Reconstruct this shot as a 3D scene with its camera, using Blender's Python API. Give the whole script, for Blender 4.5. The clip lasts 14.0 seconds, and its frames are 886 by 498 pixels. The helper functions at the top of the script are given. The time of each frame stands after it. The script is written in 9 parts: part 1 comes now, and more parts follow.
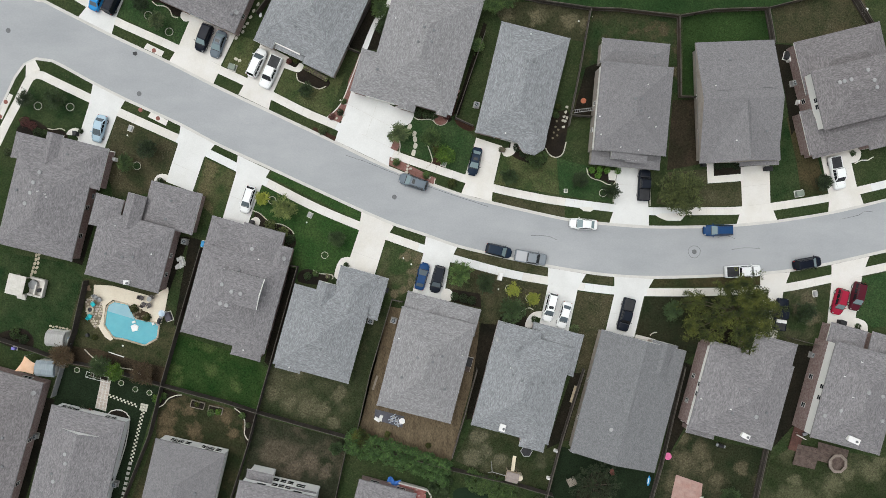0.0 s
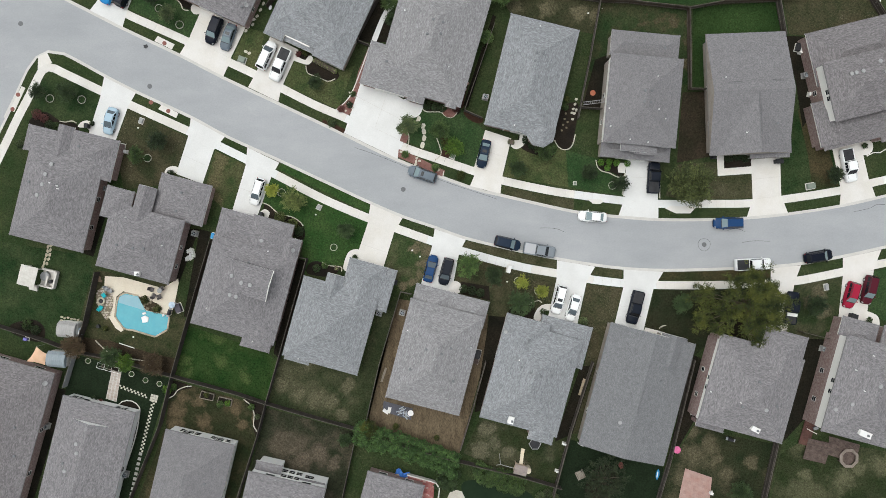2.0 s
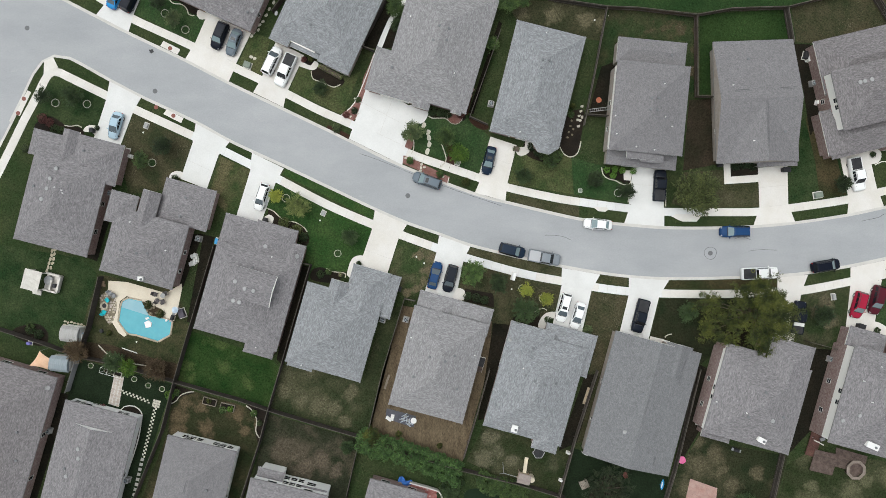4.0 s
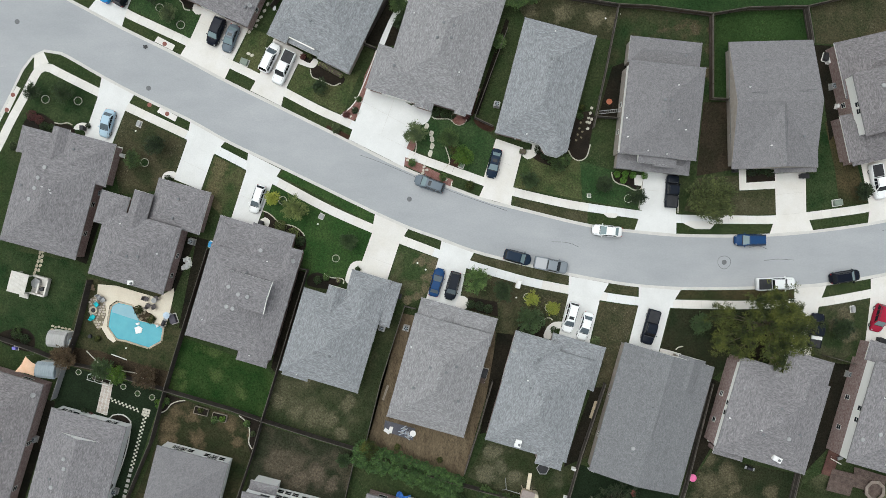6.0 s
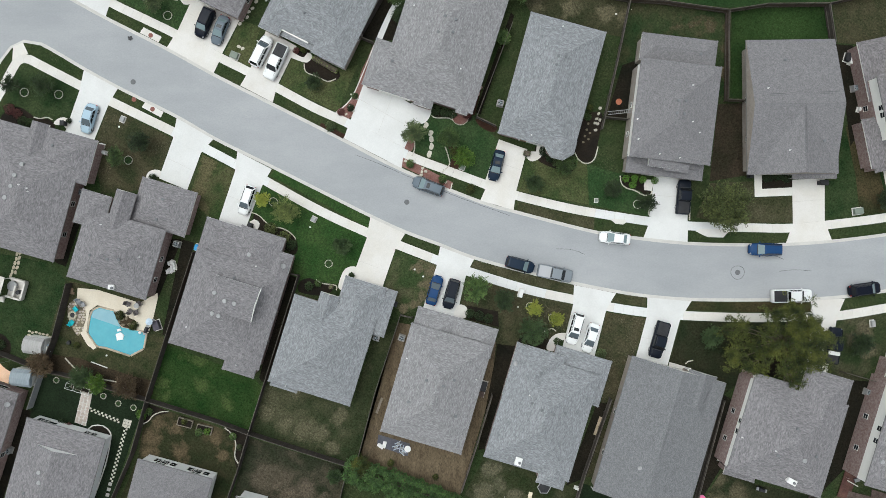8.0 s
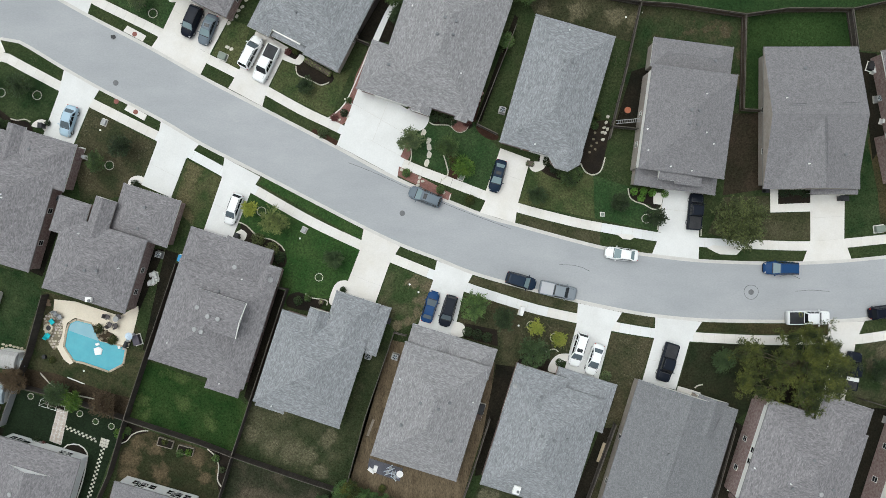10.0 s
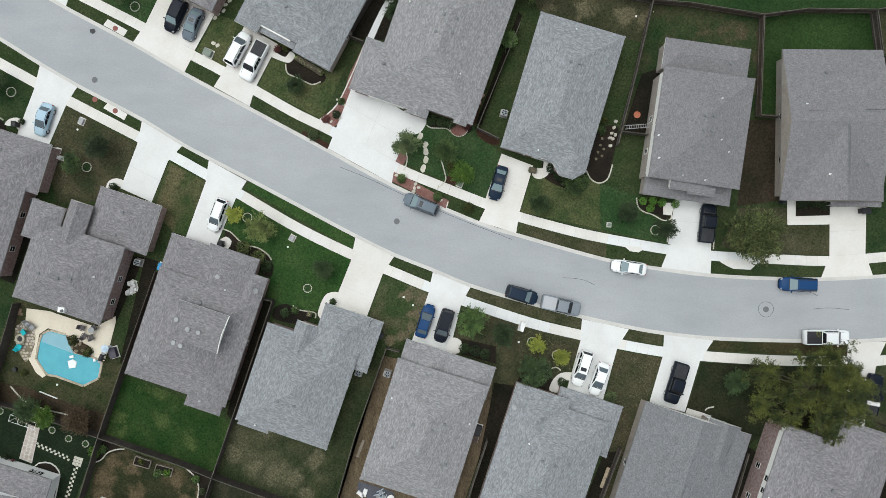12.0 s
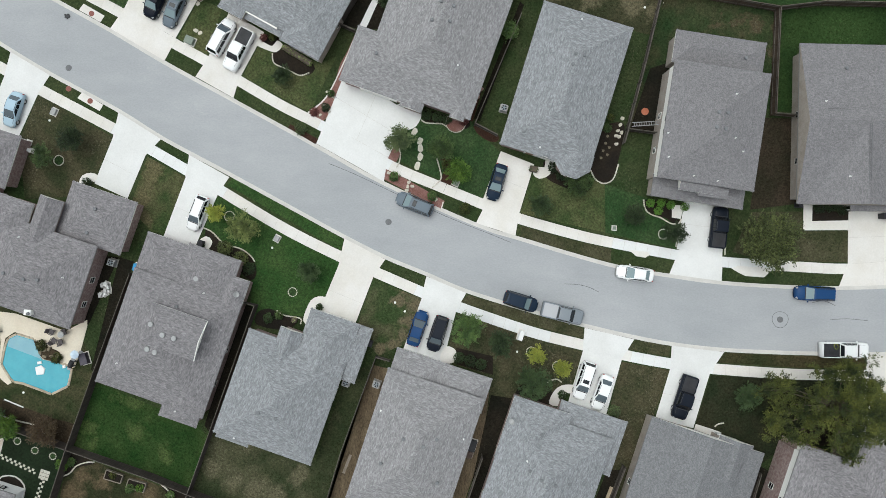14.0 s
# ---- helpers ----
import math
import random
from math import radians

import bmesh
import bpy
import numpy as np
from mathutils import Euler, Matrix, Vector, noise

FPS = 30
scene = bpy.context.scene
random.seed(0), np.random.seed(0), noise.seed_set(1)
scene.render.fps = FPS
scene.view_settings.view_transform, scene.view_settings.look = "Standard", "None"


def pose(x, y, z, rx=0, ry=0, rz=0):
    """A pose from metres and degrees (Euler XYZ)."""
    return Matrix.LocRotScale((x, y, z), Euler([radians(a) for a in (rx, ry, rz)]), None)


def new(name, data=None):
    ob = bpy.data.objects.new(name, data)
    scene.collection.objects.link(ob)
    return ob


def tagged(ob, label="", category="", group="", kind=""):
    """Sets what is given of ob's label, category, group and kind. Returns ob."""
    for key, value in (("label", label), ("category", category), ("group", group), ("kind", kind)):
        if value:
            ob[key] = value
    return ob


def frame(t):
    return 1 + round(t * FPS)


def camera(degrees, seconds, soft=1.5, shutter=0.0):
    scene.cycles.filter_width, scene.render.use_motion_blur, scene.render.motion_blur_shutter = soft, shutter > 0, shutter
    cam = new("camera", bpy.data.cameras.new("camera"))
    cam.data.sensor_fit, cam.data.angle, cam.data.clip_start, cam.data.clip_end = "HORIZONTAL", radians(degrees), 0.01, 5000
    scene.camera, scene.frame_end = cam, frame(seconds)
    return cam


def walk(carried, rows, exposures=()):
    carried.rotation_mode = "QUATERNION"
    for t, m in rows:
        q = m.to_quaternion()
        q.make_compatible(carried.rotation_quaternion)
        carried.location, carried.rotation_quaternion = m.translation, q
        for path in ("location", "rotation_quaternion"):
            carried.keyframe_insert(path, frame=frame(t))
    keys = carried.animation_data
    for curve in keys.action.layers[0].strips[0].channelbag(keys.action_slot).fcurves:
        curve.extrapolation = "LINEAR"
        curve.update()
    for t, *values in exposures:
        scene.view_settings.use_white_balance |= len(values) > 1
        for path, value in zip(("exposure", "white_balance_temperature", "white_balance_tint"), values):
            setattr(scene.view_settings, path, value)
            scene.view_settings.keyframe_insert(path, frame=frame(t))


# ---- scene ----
# ------------------------------------------------------------------ camera
cam = camera(70.7, 14.0, 0.4)
ROWS = [
    (0, -2.387, 1.749, 103.909, -0.917, -1.248, 0.025),
    (0.5, -2.606, 1.857, 103.878, -0.980, -1.143, 0.024),
    (1, -2.716, 1.877, 103.934, -0.969, -0.969, 0.032),
    (1.5, -2.702, 1.352, 103.916, -0.902, -0.764, 0.085),
    (2, -2.651, 0.557, 103.944, -0.962, -0.594, 0.115),
    (2.5, -2.761, 0.191, 103.938, -0.913, -0.533, 0.151),
    (3, -2.746, 0.310, 103.951, -1.032, -0.388, 0.203),
    (3.5, -2.774, 0.707, 103.873, -0.820, -0.308, 0.339),
    (6, -2.572, 1.596, 99.436, -0.410, 0.077, 1.090),
    (6.5, -2.302, 1.665, 98.186, -0.452, 0.183, 1.255),
    (7, -2.300, 1.661, 96.921, -0.468, 0.162, 1.418),
    (7.5, -2.256, 1.894, 95.645, -0.687, 0.150, 1.586),
    (8, -2.428, 2.689, 94.376, -0.538, 0.067, 1.758),
    (10.5, -1.690, 4.872, 88.079, -0.439, 0.287, 2.668),
    (11, -1.683, 5.190, 86.806, -0.344, 0.183, 2.833),
    (11.5, -1.637, 5.664, 85.548, -0.223, 0.237, 2.991),
    (12, -1.357, 5.832, 84.207, -0.318, 0.291, 3.149),
    (12.5, -1.277, 5.856, 82.918, -0.247, 0.259, 3.311),
    (13, -1.084, 5.828, 81.662, -0.315, 0.193, 3.474),
    (13.5, -1.037, 5.845, 80.372, -0.194, 0.138, 3.597),
    (14, -0.957, 5.539, 79.115, 0.154, 0.079, 3.756),
]
walk(cam, [(t, pose(x, y, z, rx, ry, rz)) for t, x, y, z, rx, ry, rz in ROWS],
     [(0.0, 0.33, 6350, 6.0), (3.0, 0.38, 6350, 6.0), (6.5, 0.37, 6200, 3.9), (11.0, 0.37, 6180, 3.8), (14.0, 0.37, 6200, 3.7)])

# ------------------------------------------------------------------ light
SUN_ELEVATION, SUN_TURN = radians(72), radians(300)
world = bpy.data.worlds.new("world")
scene.world = world
world.use_nodes = True
wn, wl = world.node_tree.nodes, world.node_tree.links
wn.clear()
sky = wn.new("ShaderNodeTexSky")
sky.sky_type = "NISHITA"
sky.sun_disc = False
sky.sun_elevation, sky.sun_rotation = SUN_ELEVATION, SUN_TURN
sky.dust_density, sky.air_density = 4.0, 1.0
grey = wn.new("ShaderNodeHueSaturation")
grey.inputs["Saturation"].default_value = 0.22
back = wn.new("ShaderNodeBackground")
back.inputs["Strength"].default_value = 0.145
wout = wn.new("ShaderNodeOutputWorld")
wl.new(sky.outputs[0], grey.inputs["Color"])
wl.new(grey.outputs[0], back.inputs["Color"])
wl.new(back.outputs[0], wout.inputs["Surface"])
sun_data = bpy.data.lights.new("sun", "SUN")
sun_data.energy, sun_data.angle, sun_data.color = 0.7, radians(70), (1.0, 0.97, 0.93)
sun = new("sun", sun_data)
sun.rotation_euler = (radians(90) - SUN_ELEVATION, 0, radians(180) - SUN_TURN)

# ------------------------------------------------------------------ materials


def mat(name, base, rough=0.85, other=None, wide=0.15, fine=6.0, amount=0.5, grain=0.25, bump=0.0, metal=0.0, spots=None,
        spot_scale=0.4, spot_cut=0.6, stretch=(1, 1, 1), uv=False, island=0.0, spec=0.3):
    """Base colour varied at two scales: wide patches towards `other`, fine grain, and optional third-colour spots."""
    m = bpy.data.materials.new(name)
    m.use_nodes = True
    n, l = m.node_tree.nodes, m.node_tree.links
    b = n["Principled BSDF"]
    b.inputs["Roughness"].default_value, b.inputs["Metallic"].default_value = rough, metal
    b.inputs["Specular IOR Level"].default_value = spec
    co = n.new("ShaderNodeTexCoord")
    mp = n.new("ShaderNodeMapping")
    mp.inputs["Scale"].default_value = stretch
    mp.inputs["Location"].default_value = (3.7, 1.9, 0.37)
    if stretch == (1, 1, 1) and not uv:
        mp.inputs["Rotation"].default_value = (0.5, 0.35, 0.6)
    l.new(co.outputs["UV" if uv else "Object"], mp.inputs["Vector"])

    def noise_tex(scale, detail, rough_=0.6):
        t = n.new("ShaderNodeTexNoise")
        t.inputs["Scale"].default_value, t.inputs["Detail"].default_value, t.inputs["Roughness"].default_value = scale, detail, rough_
        l.new(mp.outputs[0], t.inputs["Vector"])
        return t.outputs["Fac"]

    def ramp(fac, lo, hi):
        r = n.new("ShaderNodeMapRange")
        r.inputs["From Min"].default_value, r.inputs["From Max"].default_value = lo, hi
        l.new(fac, r.inputs["Value"])
        return r.outputs["Result"]

    def mixed(fac, a, c, blend="MIX"):
        x = n.new("ShaderNodeMix")
        x.data_type, x.blend_type = "RGBA", blend
        for sock, v in ((x.inputs["Factor"], fac), (x.inputs[6], a), (x.inputs[7], c)):
            if isinstance(v, (int, float)):
                sock.default_value = v
            elif isinstance(v, tuple):
                sock.default_value = (*v, 1)
            else:
                l.new(v, sock)
        return x.outputs[2]

    def times(fac, k):
        q = n.new("ShaderNodeMath")
        q.operation = "MULTIPLY"
        q.inputs[1].default_value = k
        l.new(fac, q.inputs[0])
        return q.outputs[0]

    col = base
    if other:
        col = mixed(times(ramp(noise_tex(wide, 4), 0.35, 0.65), amount), base, other)
    if spots:
        col = mixed(ramp(noise_tex(spot_scale, 6, 0.7), spot_cut, spot_cut + 0.12), col, spots)
    fn = noise_tex(fine, 5, 0.75)
    if grain:
        v = n.new("ShaderNodeHueSaturation")
        q = n.new("ShaderNodeMapRange")
        q.inputs["From Min"].default_value, q.inputs["From Max"].default_value = 0.3, 0.7
        q.inputs["To Min"].default_value, q.inputs["To Max"].default_value = 1 - grain, 1 + grain
        l.new(fn, q.inputs["Value"])
        l.new(q.outputs[0], v.inputs["Value"])
        if isinstance(col, tuple):
            v.inputs["Color"].default_value = (*col, 1)
        else:
            l.new(col, v.inputs["Color"])
        col = v.outputs[0]
    if island:
        info = n.new("ShaderNodeObjectInfo")
        geo = n.new("ShaderNodeNewGeometry")
        add = n.new("ShaderNodeMath")
        l.new(info.outputs["Random"], add.inputs[0])
        l.new(geo.outputs["Random Per Island"], add.inputs[1])
        q = n.new("ShaderNodeMapRange")
        q.inputs["From Max"].default_value = 2.0
        q.inputs["To Min"].default_value, q.inputs["To Max"].default_value = 1 - island, 1 + island
        l.new(add.outputs[0], q.inputs["Value"])
        v = n.new("ShaderNodeHueSaturation")
        l.new(q.outputs[0], v.inputs["Value"])
        if isinstance(col, tuple):
            v.inputs["Color"].default_value = (*col, 1)
        else:
            l.new(col, v.inputs["Color"])
        col = v.outputs[0]
    if isinstance(col, tuple):
        b.inputs["Base Color"].default_value = (*col, 1)
    else:
        l.new(col, b.inputs["Base Color"])
    if bump:
        k = n.new("ShaderNodeBump")
        k.inputs["Strength"].default_value, k.inputs["Distance"].default_value = bump, 0.05
        l.new(fn, k.inputs["Height"])
        l.new(k.outputs[0], b.inputs["Normal"])
    return m


def shingles(name, base, streak, coarse=0.16):
    """Asphalt shingles: short dashes along the courses (UV in metres), tabs of uneven tone, faint weathering."""
    plain = coarse < 0.2
    m = mat(name, base, 0.95, streak, wide=0.22, fine=1.0, amount=0.35, grain=0.0, uv=True, spec=0.15)
    n, l = m.node_tree.nodes, m.node_tree.links
    b = n["Principled BSDF"]
    col = b.inputs["Base Color"].links[0].from_socket
    co = n.new("ShaderNodeTexCoord")
    geo = n.new("ShaderNodeObjectInfo")
    shift = n.new("ShaderNodeVectorMath")
    shift.operation = "MULTIPLY_ADD"
    shift.inputs[1].default_value = (37.0, 53.0, 0.0)
    l.new(geo.outputs["Random"], shift.inputs[0])
    l.new(co.outputs["UV"], shift.inputs[2])
    dashes = ((7.5, 8.5, 1.15), (2.6, 3.4, 0.35)) if plain else ((2.7, 6.4, 0.70), (5.0, 9.0, 0.45))
    for sx, sy, share in dashes:
        mp = n.new("ShaderNodeMapping")
        mp.inputs["Scale"].default_value = (sx, sy, 1)
        mp.inputs["Location"].default_value = (0.3, 0.7, 0.37)
        t = n.new("ShaderNodeTexNoise")
        t.inputs["Scale"].default_value, t.inputs["Detail"].default_value, t.inputs["Roughness"].default_value = 1.0, 1.5, 0.5
        q = n.new("ShaderNodeMapRange")
        q.inputs["From Min"].default_value, q.inputs["From Max"].default_value = 0.36, 0.68
        q.inputs["To Min"].default_value, q.inputs["To Max"].default_value = 1 - 0.8 * share * coarse, 1 + 1.2 * share * coarse
        v = n.new("ShaderNodeHueSaturation")
        l.new(shift.outputs[0], mp.inputs["Vector"])
        l.new(mp.outputs[0], t.inputs["Vector"])
        l.new(t.outputs["Fac"], q.inputs["Value"])
        l.new(q.outputs[0], v.inputs["Value"])
        l.new(col, v.inputs["Color"])
        col = v.outputs[0]
    for k, (wide_, row, c_, gap) in enumerate(((0.24, 0.145, 0.6, 0.004),) if plain else ((0.33, 0.145, 0.85, 0.004),)):
        bk = n.new("ShaderNodeTexBrick")
        bk.offset, bk.squash, bk.squash_frequency = 0.37 + 0.2 * k, 1.35, 3
        bk.inputs["Scale"].default_value = 1.0
        bk.inputs["Brick Width"].default_value, bk.inputs["Row Height"].default_value = wide_, row
        bk.inputs["Mortar Size"].default_value = gap
        hi_, lo_ = 1 + c_ * coarse, 1 - c_ * coarse
        bk.inputs["Color1"].default_value, bk.inputs["Color2"].default_value = (hi_, hi_, hi_, 1), (lo_, lo_, lo_, 1)
        bk.inputs["Mortar"].default_value = (0.75, 0.75, 0.75, 1)
        l.new(co.outputs["UV"], bk.inputs["Vector"])
        x = n.new("ShaderNodeMix")
        x.data_type, x.blend_type = "RGBA", "MULTIPLY"
        x.inputs["Factor"].default_value = 1.0
        l.new(col, x.inputs[6])
        l.new(bk.outputs["Color"], x.inputs[7])
        col = x.outputs[2]
    l.new(col, b.inputs["Base Color"])
    k = n.new("ShaderNodeBump")
    k.inputs["Strength"].default_value, k.inputs["Distance"].default_value = 0.4, 0.01
    l.new(bk.outputs["Fac"], k.inputs["Height"])
    k.invert = True
    l.new(k.outputs[0], b.inputs["Normal"])
    return m


def glassy(name, tint, rough=0.06):
    m = bpy.data.materials.new(name)
    m.use_nodes = True
    b = m.node_tree.nodes["Principled BSDF"]
    b.inputs["Base Color"].default_value = (*tint, 1)
    b.inputs["Roughness"].default_value = rough
    b.inputs["Specular IOR Level"].default_value = 0.35
    return m


def turf(name, green, mid, straw, cut=0.6, amount=0.75, wide=0.28, worn=(), tint=None, grain=0.6):
    """Mown grass: two greens in patches, straw flecks that gather where it is worn, a coarse and a fine grain. worn: ((x, y), radius) of bare or pale places."""
    m = mat(name, green, 0.95, mid, wide=wide, fine=3.7, amount=amount, grain=grain, bump=0.3, spec=0.1)
    n, l = m.node_tree.nodes, m.node_tree.links
    b = n["Principled BSDF"]
    hue = b.inputs["Base Color"].links[0].from_node
    col = hue.inputs["Color"].links[0].from_socket
    co = n.new("ShaderNodeTexCoord")
    turned = n.new("ShaderNodeMapping")
    turned.inputs["Rotation"].default_value = (0.7, 0.4, 1.1)
    turned.inputs["Location"].default_value = (5.1, 8.3, 0.41)
    l.new(co.outputs["Object"], turned.inputs["Vector"])

    def noise(scale, detail, rough_):
        t = n.new("ShaderNodeTexNoise")
        t.inputs["Scale"].default_value, t.inputs["Detail"].default_value, t.inputs["Roughness"].default_value = scale, detail, rough_
        l.new(turned.outputs[0], t.inputs["Vector"])
        return t.outputs["Fac"]

    def calc(op, a, c, d=None):
        q = n.new("ShaderNodeMath")
        q.operation = op
        for sock, v in zip(q.inputs, (a, c, d)):
            if isinstance(v, (int, float)):
                sock.default_value = v
            elif v is not None:
                l.new(v, sock)
        return q.outputs[0]

    def span(value, lo, hi, out=1.0):
        q = n.new("ShaderNodeMapRange")
        q.interpolation_type = "SMOOTHSTEP"
        q.inputs["From Min"].default_value, q.inputs["From Max"].default_value, q.inputs["To Max"].default_value = lo, hi, out
        l.new(value, q.inputs["Value"])
        return q.outputs["Result"]

    def blend(fac, a, c):
        x = n.new("ShaderNodeMix")
        x.data_type = "RGBA"
        l.new(fac, x.inputs["Factor"])
        l.new(a, x.inputs[6])
        x.inputs[7].default_value = (*c, 1)
        return x.outputs[2]

    dry = span(noise(0.16, 3, 0.6), 0.46, 0.68, 0.7)
    if worn:
        ragged = calc("MULTIPLY_ADD", noise(0.5, 5, 0.68), 5.5, -2.75)
        for (px, py), r in worn:
            v = n.new("ShaderNodeVectorMath")
            v.operation = "DISTANCE"
            v.inputs[1].default_value = (px, py, 0)
            l.new(co.outputs["Object"], v.inputs[0])
            reach = calc("ADD", v.outputs["Value"], ragged)
            near = span(calc("MULTIPLY", reach, -1.0), -1.15 * r, -0.25 * r)
            dry = calc("MAXIMUM", dry, near)
        col = blend(calc("MULTIPLY", dry, 0.8), col, tint or mid)
    fleck = noise(4.3, 7, 0.78)
    lifted = calc("MULTIPLY_ADD", dry, 0.11, fleck)
    col = blend(span(lifted, cut, cut + 0.13, 0.85), col, straw)
    l.new(col, hue.inputs["Color"])
    last = n.new("ShaderNodeHueSaturation")
    q = n.new("ShaderNodeMapRange")
    q.inputs["From Min"].default_value, q.inputs["From Max"].default_value = 0.3, 0.7
    q.inputs["To Min"].default_value, q.inputs["To Max"].default_value = 0.76, 1.24
    l.new(noise(7.5, 3, 0.7), q.inputs["Value"])
    l.new(q.outputs[0], last.inputs["Value"])
    l.new(hue.outputs[0], last.inputs["Color"])
    l.new(last.outputs[0], b.inputs["Base Color"])
    return m


M_LAWN = turf("lawn", (0.021, 0.036, 0.012), (0.045, 0.053, 0.023), (0.107, 0.101, 0.062), 0.605, 0.75, 0.22)
M_GREEN = turf("watered_lawn", (0.012, 0.028, 0.009), (0.038, 0.052, 0.021), (0.064, 0.076, 0.040), 0.61, 0.9, 0.3)
M_LUSH2 = turf("lush_front_lawn", (0.019, 0.049, 0.012), (0.042, 0.069, 0.021), (0.082, 0.097, 0.040), 0.625, 0.7, 0.3)
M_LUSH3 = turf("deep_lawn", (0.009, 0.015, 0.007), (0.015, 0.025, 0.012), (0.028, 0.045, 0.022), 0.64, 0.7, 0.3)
M_LUSH4 = turf("meadow", (0.014, 0.034, 0.010), (0.03, 0.055, 0.018), (0.05, 0.075, 0.028), 0.6, 0.7, 0.2)
M_GREEN2 = turf("dark_lawn", (0.020, 0.046, 0.015), (0.041, 0.064, 0.025), (0.081, 0.092, 0.046), 0.615, 0.8, 0.3)
M_LAWN2 = turf("mottled_lawn", (0.032, 0.050, 0.017), (0.080, 0.082, 0.036), (0.135, 0.128, 0.074), 0.605, 0.85, 0.3)
M_LAWN3 = turf("brown_edged_lawn", (0.022, 0.028, 0.011), (0.062, 0.047, 0.024), (0.112, 0.085, 0.043), 0.64, 0.9, 0.18)
M_DRY2 = turf("worn_lawn", (0.028, 0.034, 0.015), (0.070, 0.058, 0.034), (0.145, 0.126, 0.086), 0.575, 0.8, 0.3)
M_DIRT = mat("bare_dirt", (0.086, 0.064, 0.040), 0.95, (0.140, 0.110, 0.070), wide=0.7, fine=4.5, amount=0.75, grain=0.55, bump=0.3, stretch=(1.7, 0.55, 1), spec=0.1)
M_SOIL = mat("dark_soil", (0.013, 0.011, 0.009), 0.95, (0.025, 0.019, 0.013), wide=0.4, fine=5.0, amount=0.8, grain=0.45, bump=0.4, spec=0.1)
# near-black soil: the shade between walls and fences is put into its colour
M_PASSAGE_SHADE = turf("shaded_passage_ground", (0.009, 0.009, 0.006), (0.020, 0.016, 0.011), (0.052, 0.044, 0.030), 0.62, 0.8, 0.35)
M_STRIP = turf("trodden_soil", (0.021, 0.019, 0.011), (0.040, 0.029, 0.020), (0.073, 0.062, 0.043), 0.62, 0.9, 0.25)
# patchy turf over soil, darkened: the oak's shade is put into the colour
M_SHADELAWN = turf("patchy_shaded_turf", (0.014, 0.020, 0.009), (0.029, 0.027, 0.015), (0.076, 0.064, 0.043), 0.62, 0.85, 0.3)
M_POOLYARD = turf("worn_pool_lawn", (0.018, 0.029, 0.010), (0.064, 0.056, 0.030), (0.110, 0.095, 0.060), 0.62, 0.95, 0.3)
M_MULCH = mat("mulch", (0.034, 0.018, 0.012), 0.95, (0.053, 0.027, 0.019), wide=0.8, fine=9.0, amount=0.8, grain=0.5, bump=0.5, spec=0.1)
M_MULCHBED = turf("leafy_mulch", (0.032, 0.024, 0.015), (0.050, 0.036, 0.022), (0.115, 0.090, 0.060), 0.6, 0.9, 0.4)
M_RED_ROCK = mat("red_lava_rock", (0.160, 0.076, 0.062), 0.95, (0.240, 0.136, 0.120), wide=1.2, fine=9.0, amount=0.8, grain=0.4, bump=0.5, spec=0.1)
M_ROAD = mat("asphalt", (0.291, 0.298, 0.306), 0.93, (0.357, 0.360, 0.365), wide=0.09, fine=5.0, amount=0.85, grain=0.09, bump=0.1,
             spots=(0.391, 0.391, 0.391), spot_scale=0.22, spot_cut=0.64, stretch=(0.7, 1.7, 1), spec=0.2)
M_CONC = mat("concrete", (0.587, 0.553, 0.504), 0.9, (0.645, 0.619, 0.588), wide=0.35, fine=5.0, amount=0.8, grain=0.06, bump=0.08,
             island=0.05, spec=0.2)
M_CONC2 = mat("pale_concrete", (0.640, 0.632, 0.614), 0.9, (0.565, 0.556, 0.536), wide=0.28, fine=5.0, amount=0.7, grain=0.06, bump=0.08,
              spots=(0.492, 0.468, 0.429), spot_scale=0.5, spot_cut=0.66, island=0.03, spec=0.2)
M_KERB = mat("kerb_concrete", (0.548, 0.525, 0.492), 0.9, (0.469, 0.448, 0.418), wide=0.5, fine=4.0, amount=0.8, grain=0.1, spec=0.2)
M_CONC_COOL = mat("cool_concrete", (0.600, 0.596, 0.582), 0.9, (0.655, 0.652, 0.642), wide=0.35, fine=5.0, amount=0.8, grain=0.06, bump=0.08, island=0.05, spec=0.2)
M_PATIO = mat("tan_patio_concrete", (0.580, 0.510, 0.406), 0.9, (0.638, 0.580, 0.476), wide=0.5, fine=5.0, amount=0.7, grain=0.08, spec=0.2)
M_JOINT = mat("joint_sand", (0.47, 0.44, 0.40), 0.95, (0.53, 0.50, 0.46), wide=0.6, fine=6.0, grain=0.2)
M_STONE = mat("limestone", (0.476, 0.438, 0.362), 0.9, (0.571, 0.542, 0.476), wide=1.5, fine=8.0, amount=0.8, grain=0.15, bump=0.3, island=0.18)
M_FLAG = mat("flagstone", (0.36, 0.31, 0.23), 0.9, (0.47, 0.43, 0.34), wide=1.5, fine=8.0, amount=0.8, grain=0.15, bump=0.3, island=0.2)
M_BRICK = mat("brick_wall", (0.225, 0.145, 0.128), 0.92, (0.37, 0.30, 0.28), wide=3.0, fine=14.0, amount=0.8, grain=0.3, bump=0.4)
M_TANBRICK = mat("tan_brick_wall", (0.30, 0.26, 0.22), 0.92, (0.38, 0.34, 0.30), wide=1.0, fine=14.0, amount=0.8, grain=0.25, bump=0.4)
M_SIDING = mat("cream_siding", (0.84, 0.82, 0.77), 0.75, (0.78, 0.76, 0.70), wide=0.5, fine=8.0, amount=0.5, grain=0.06, stretch=(1, 1, 6))
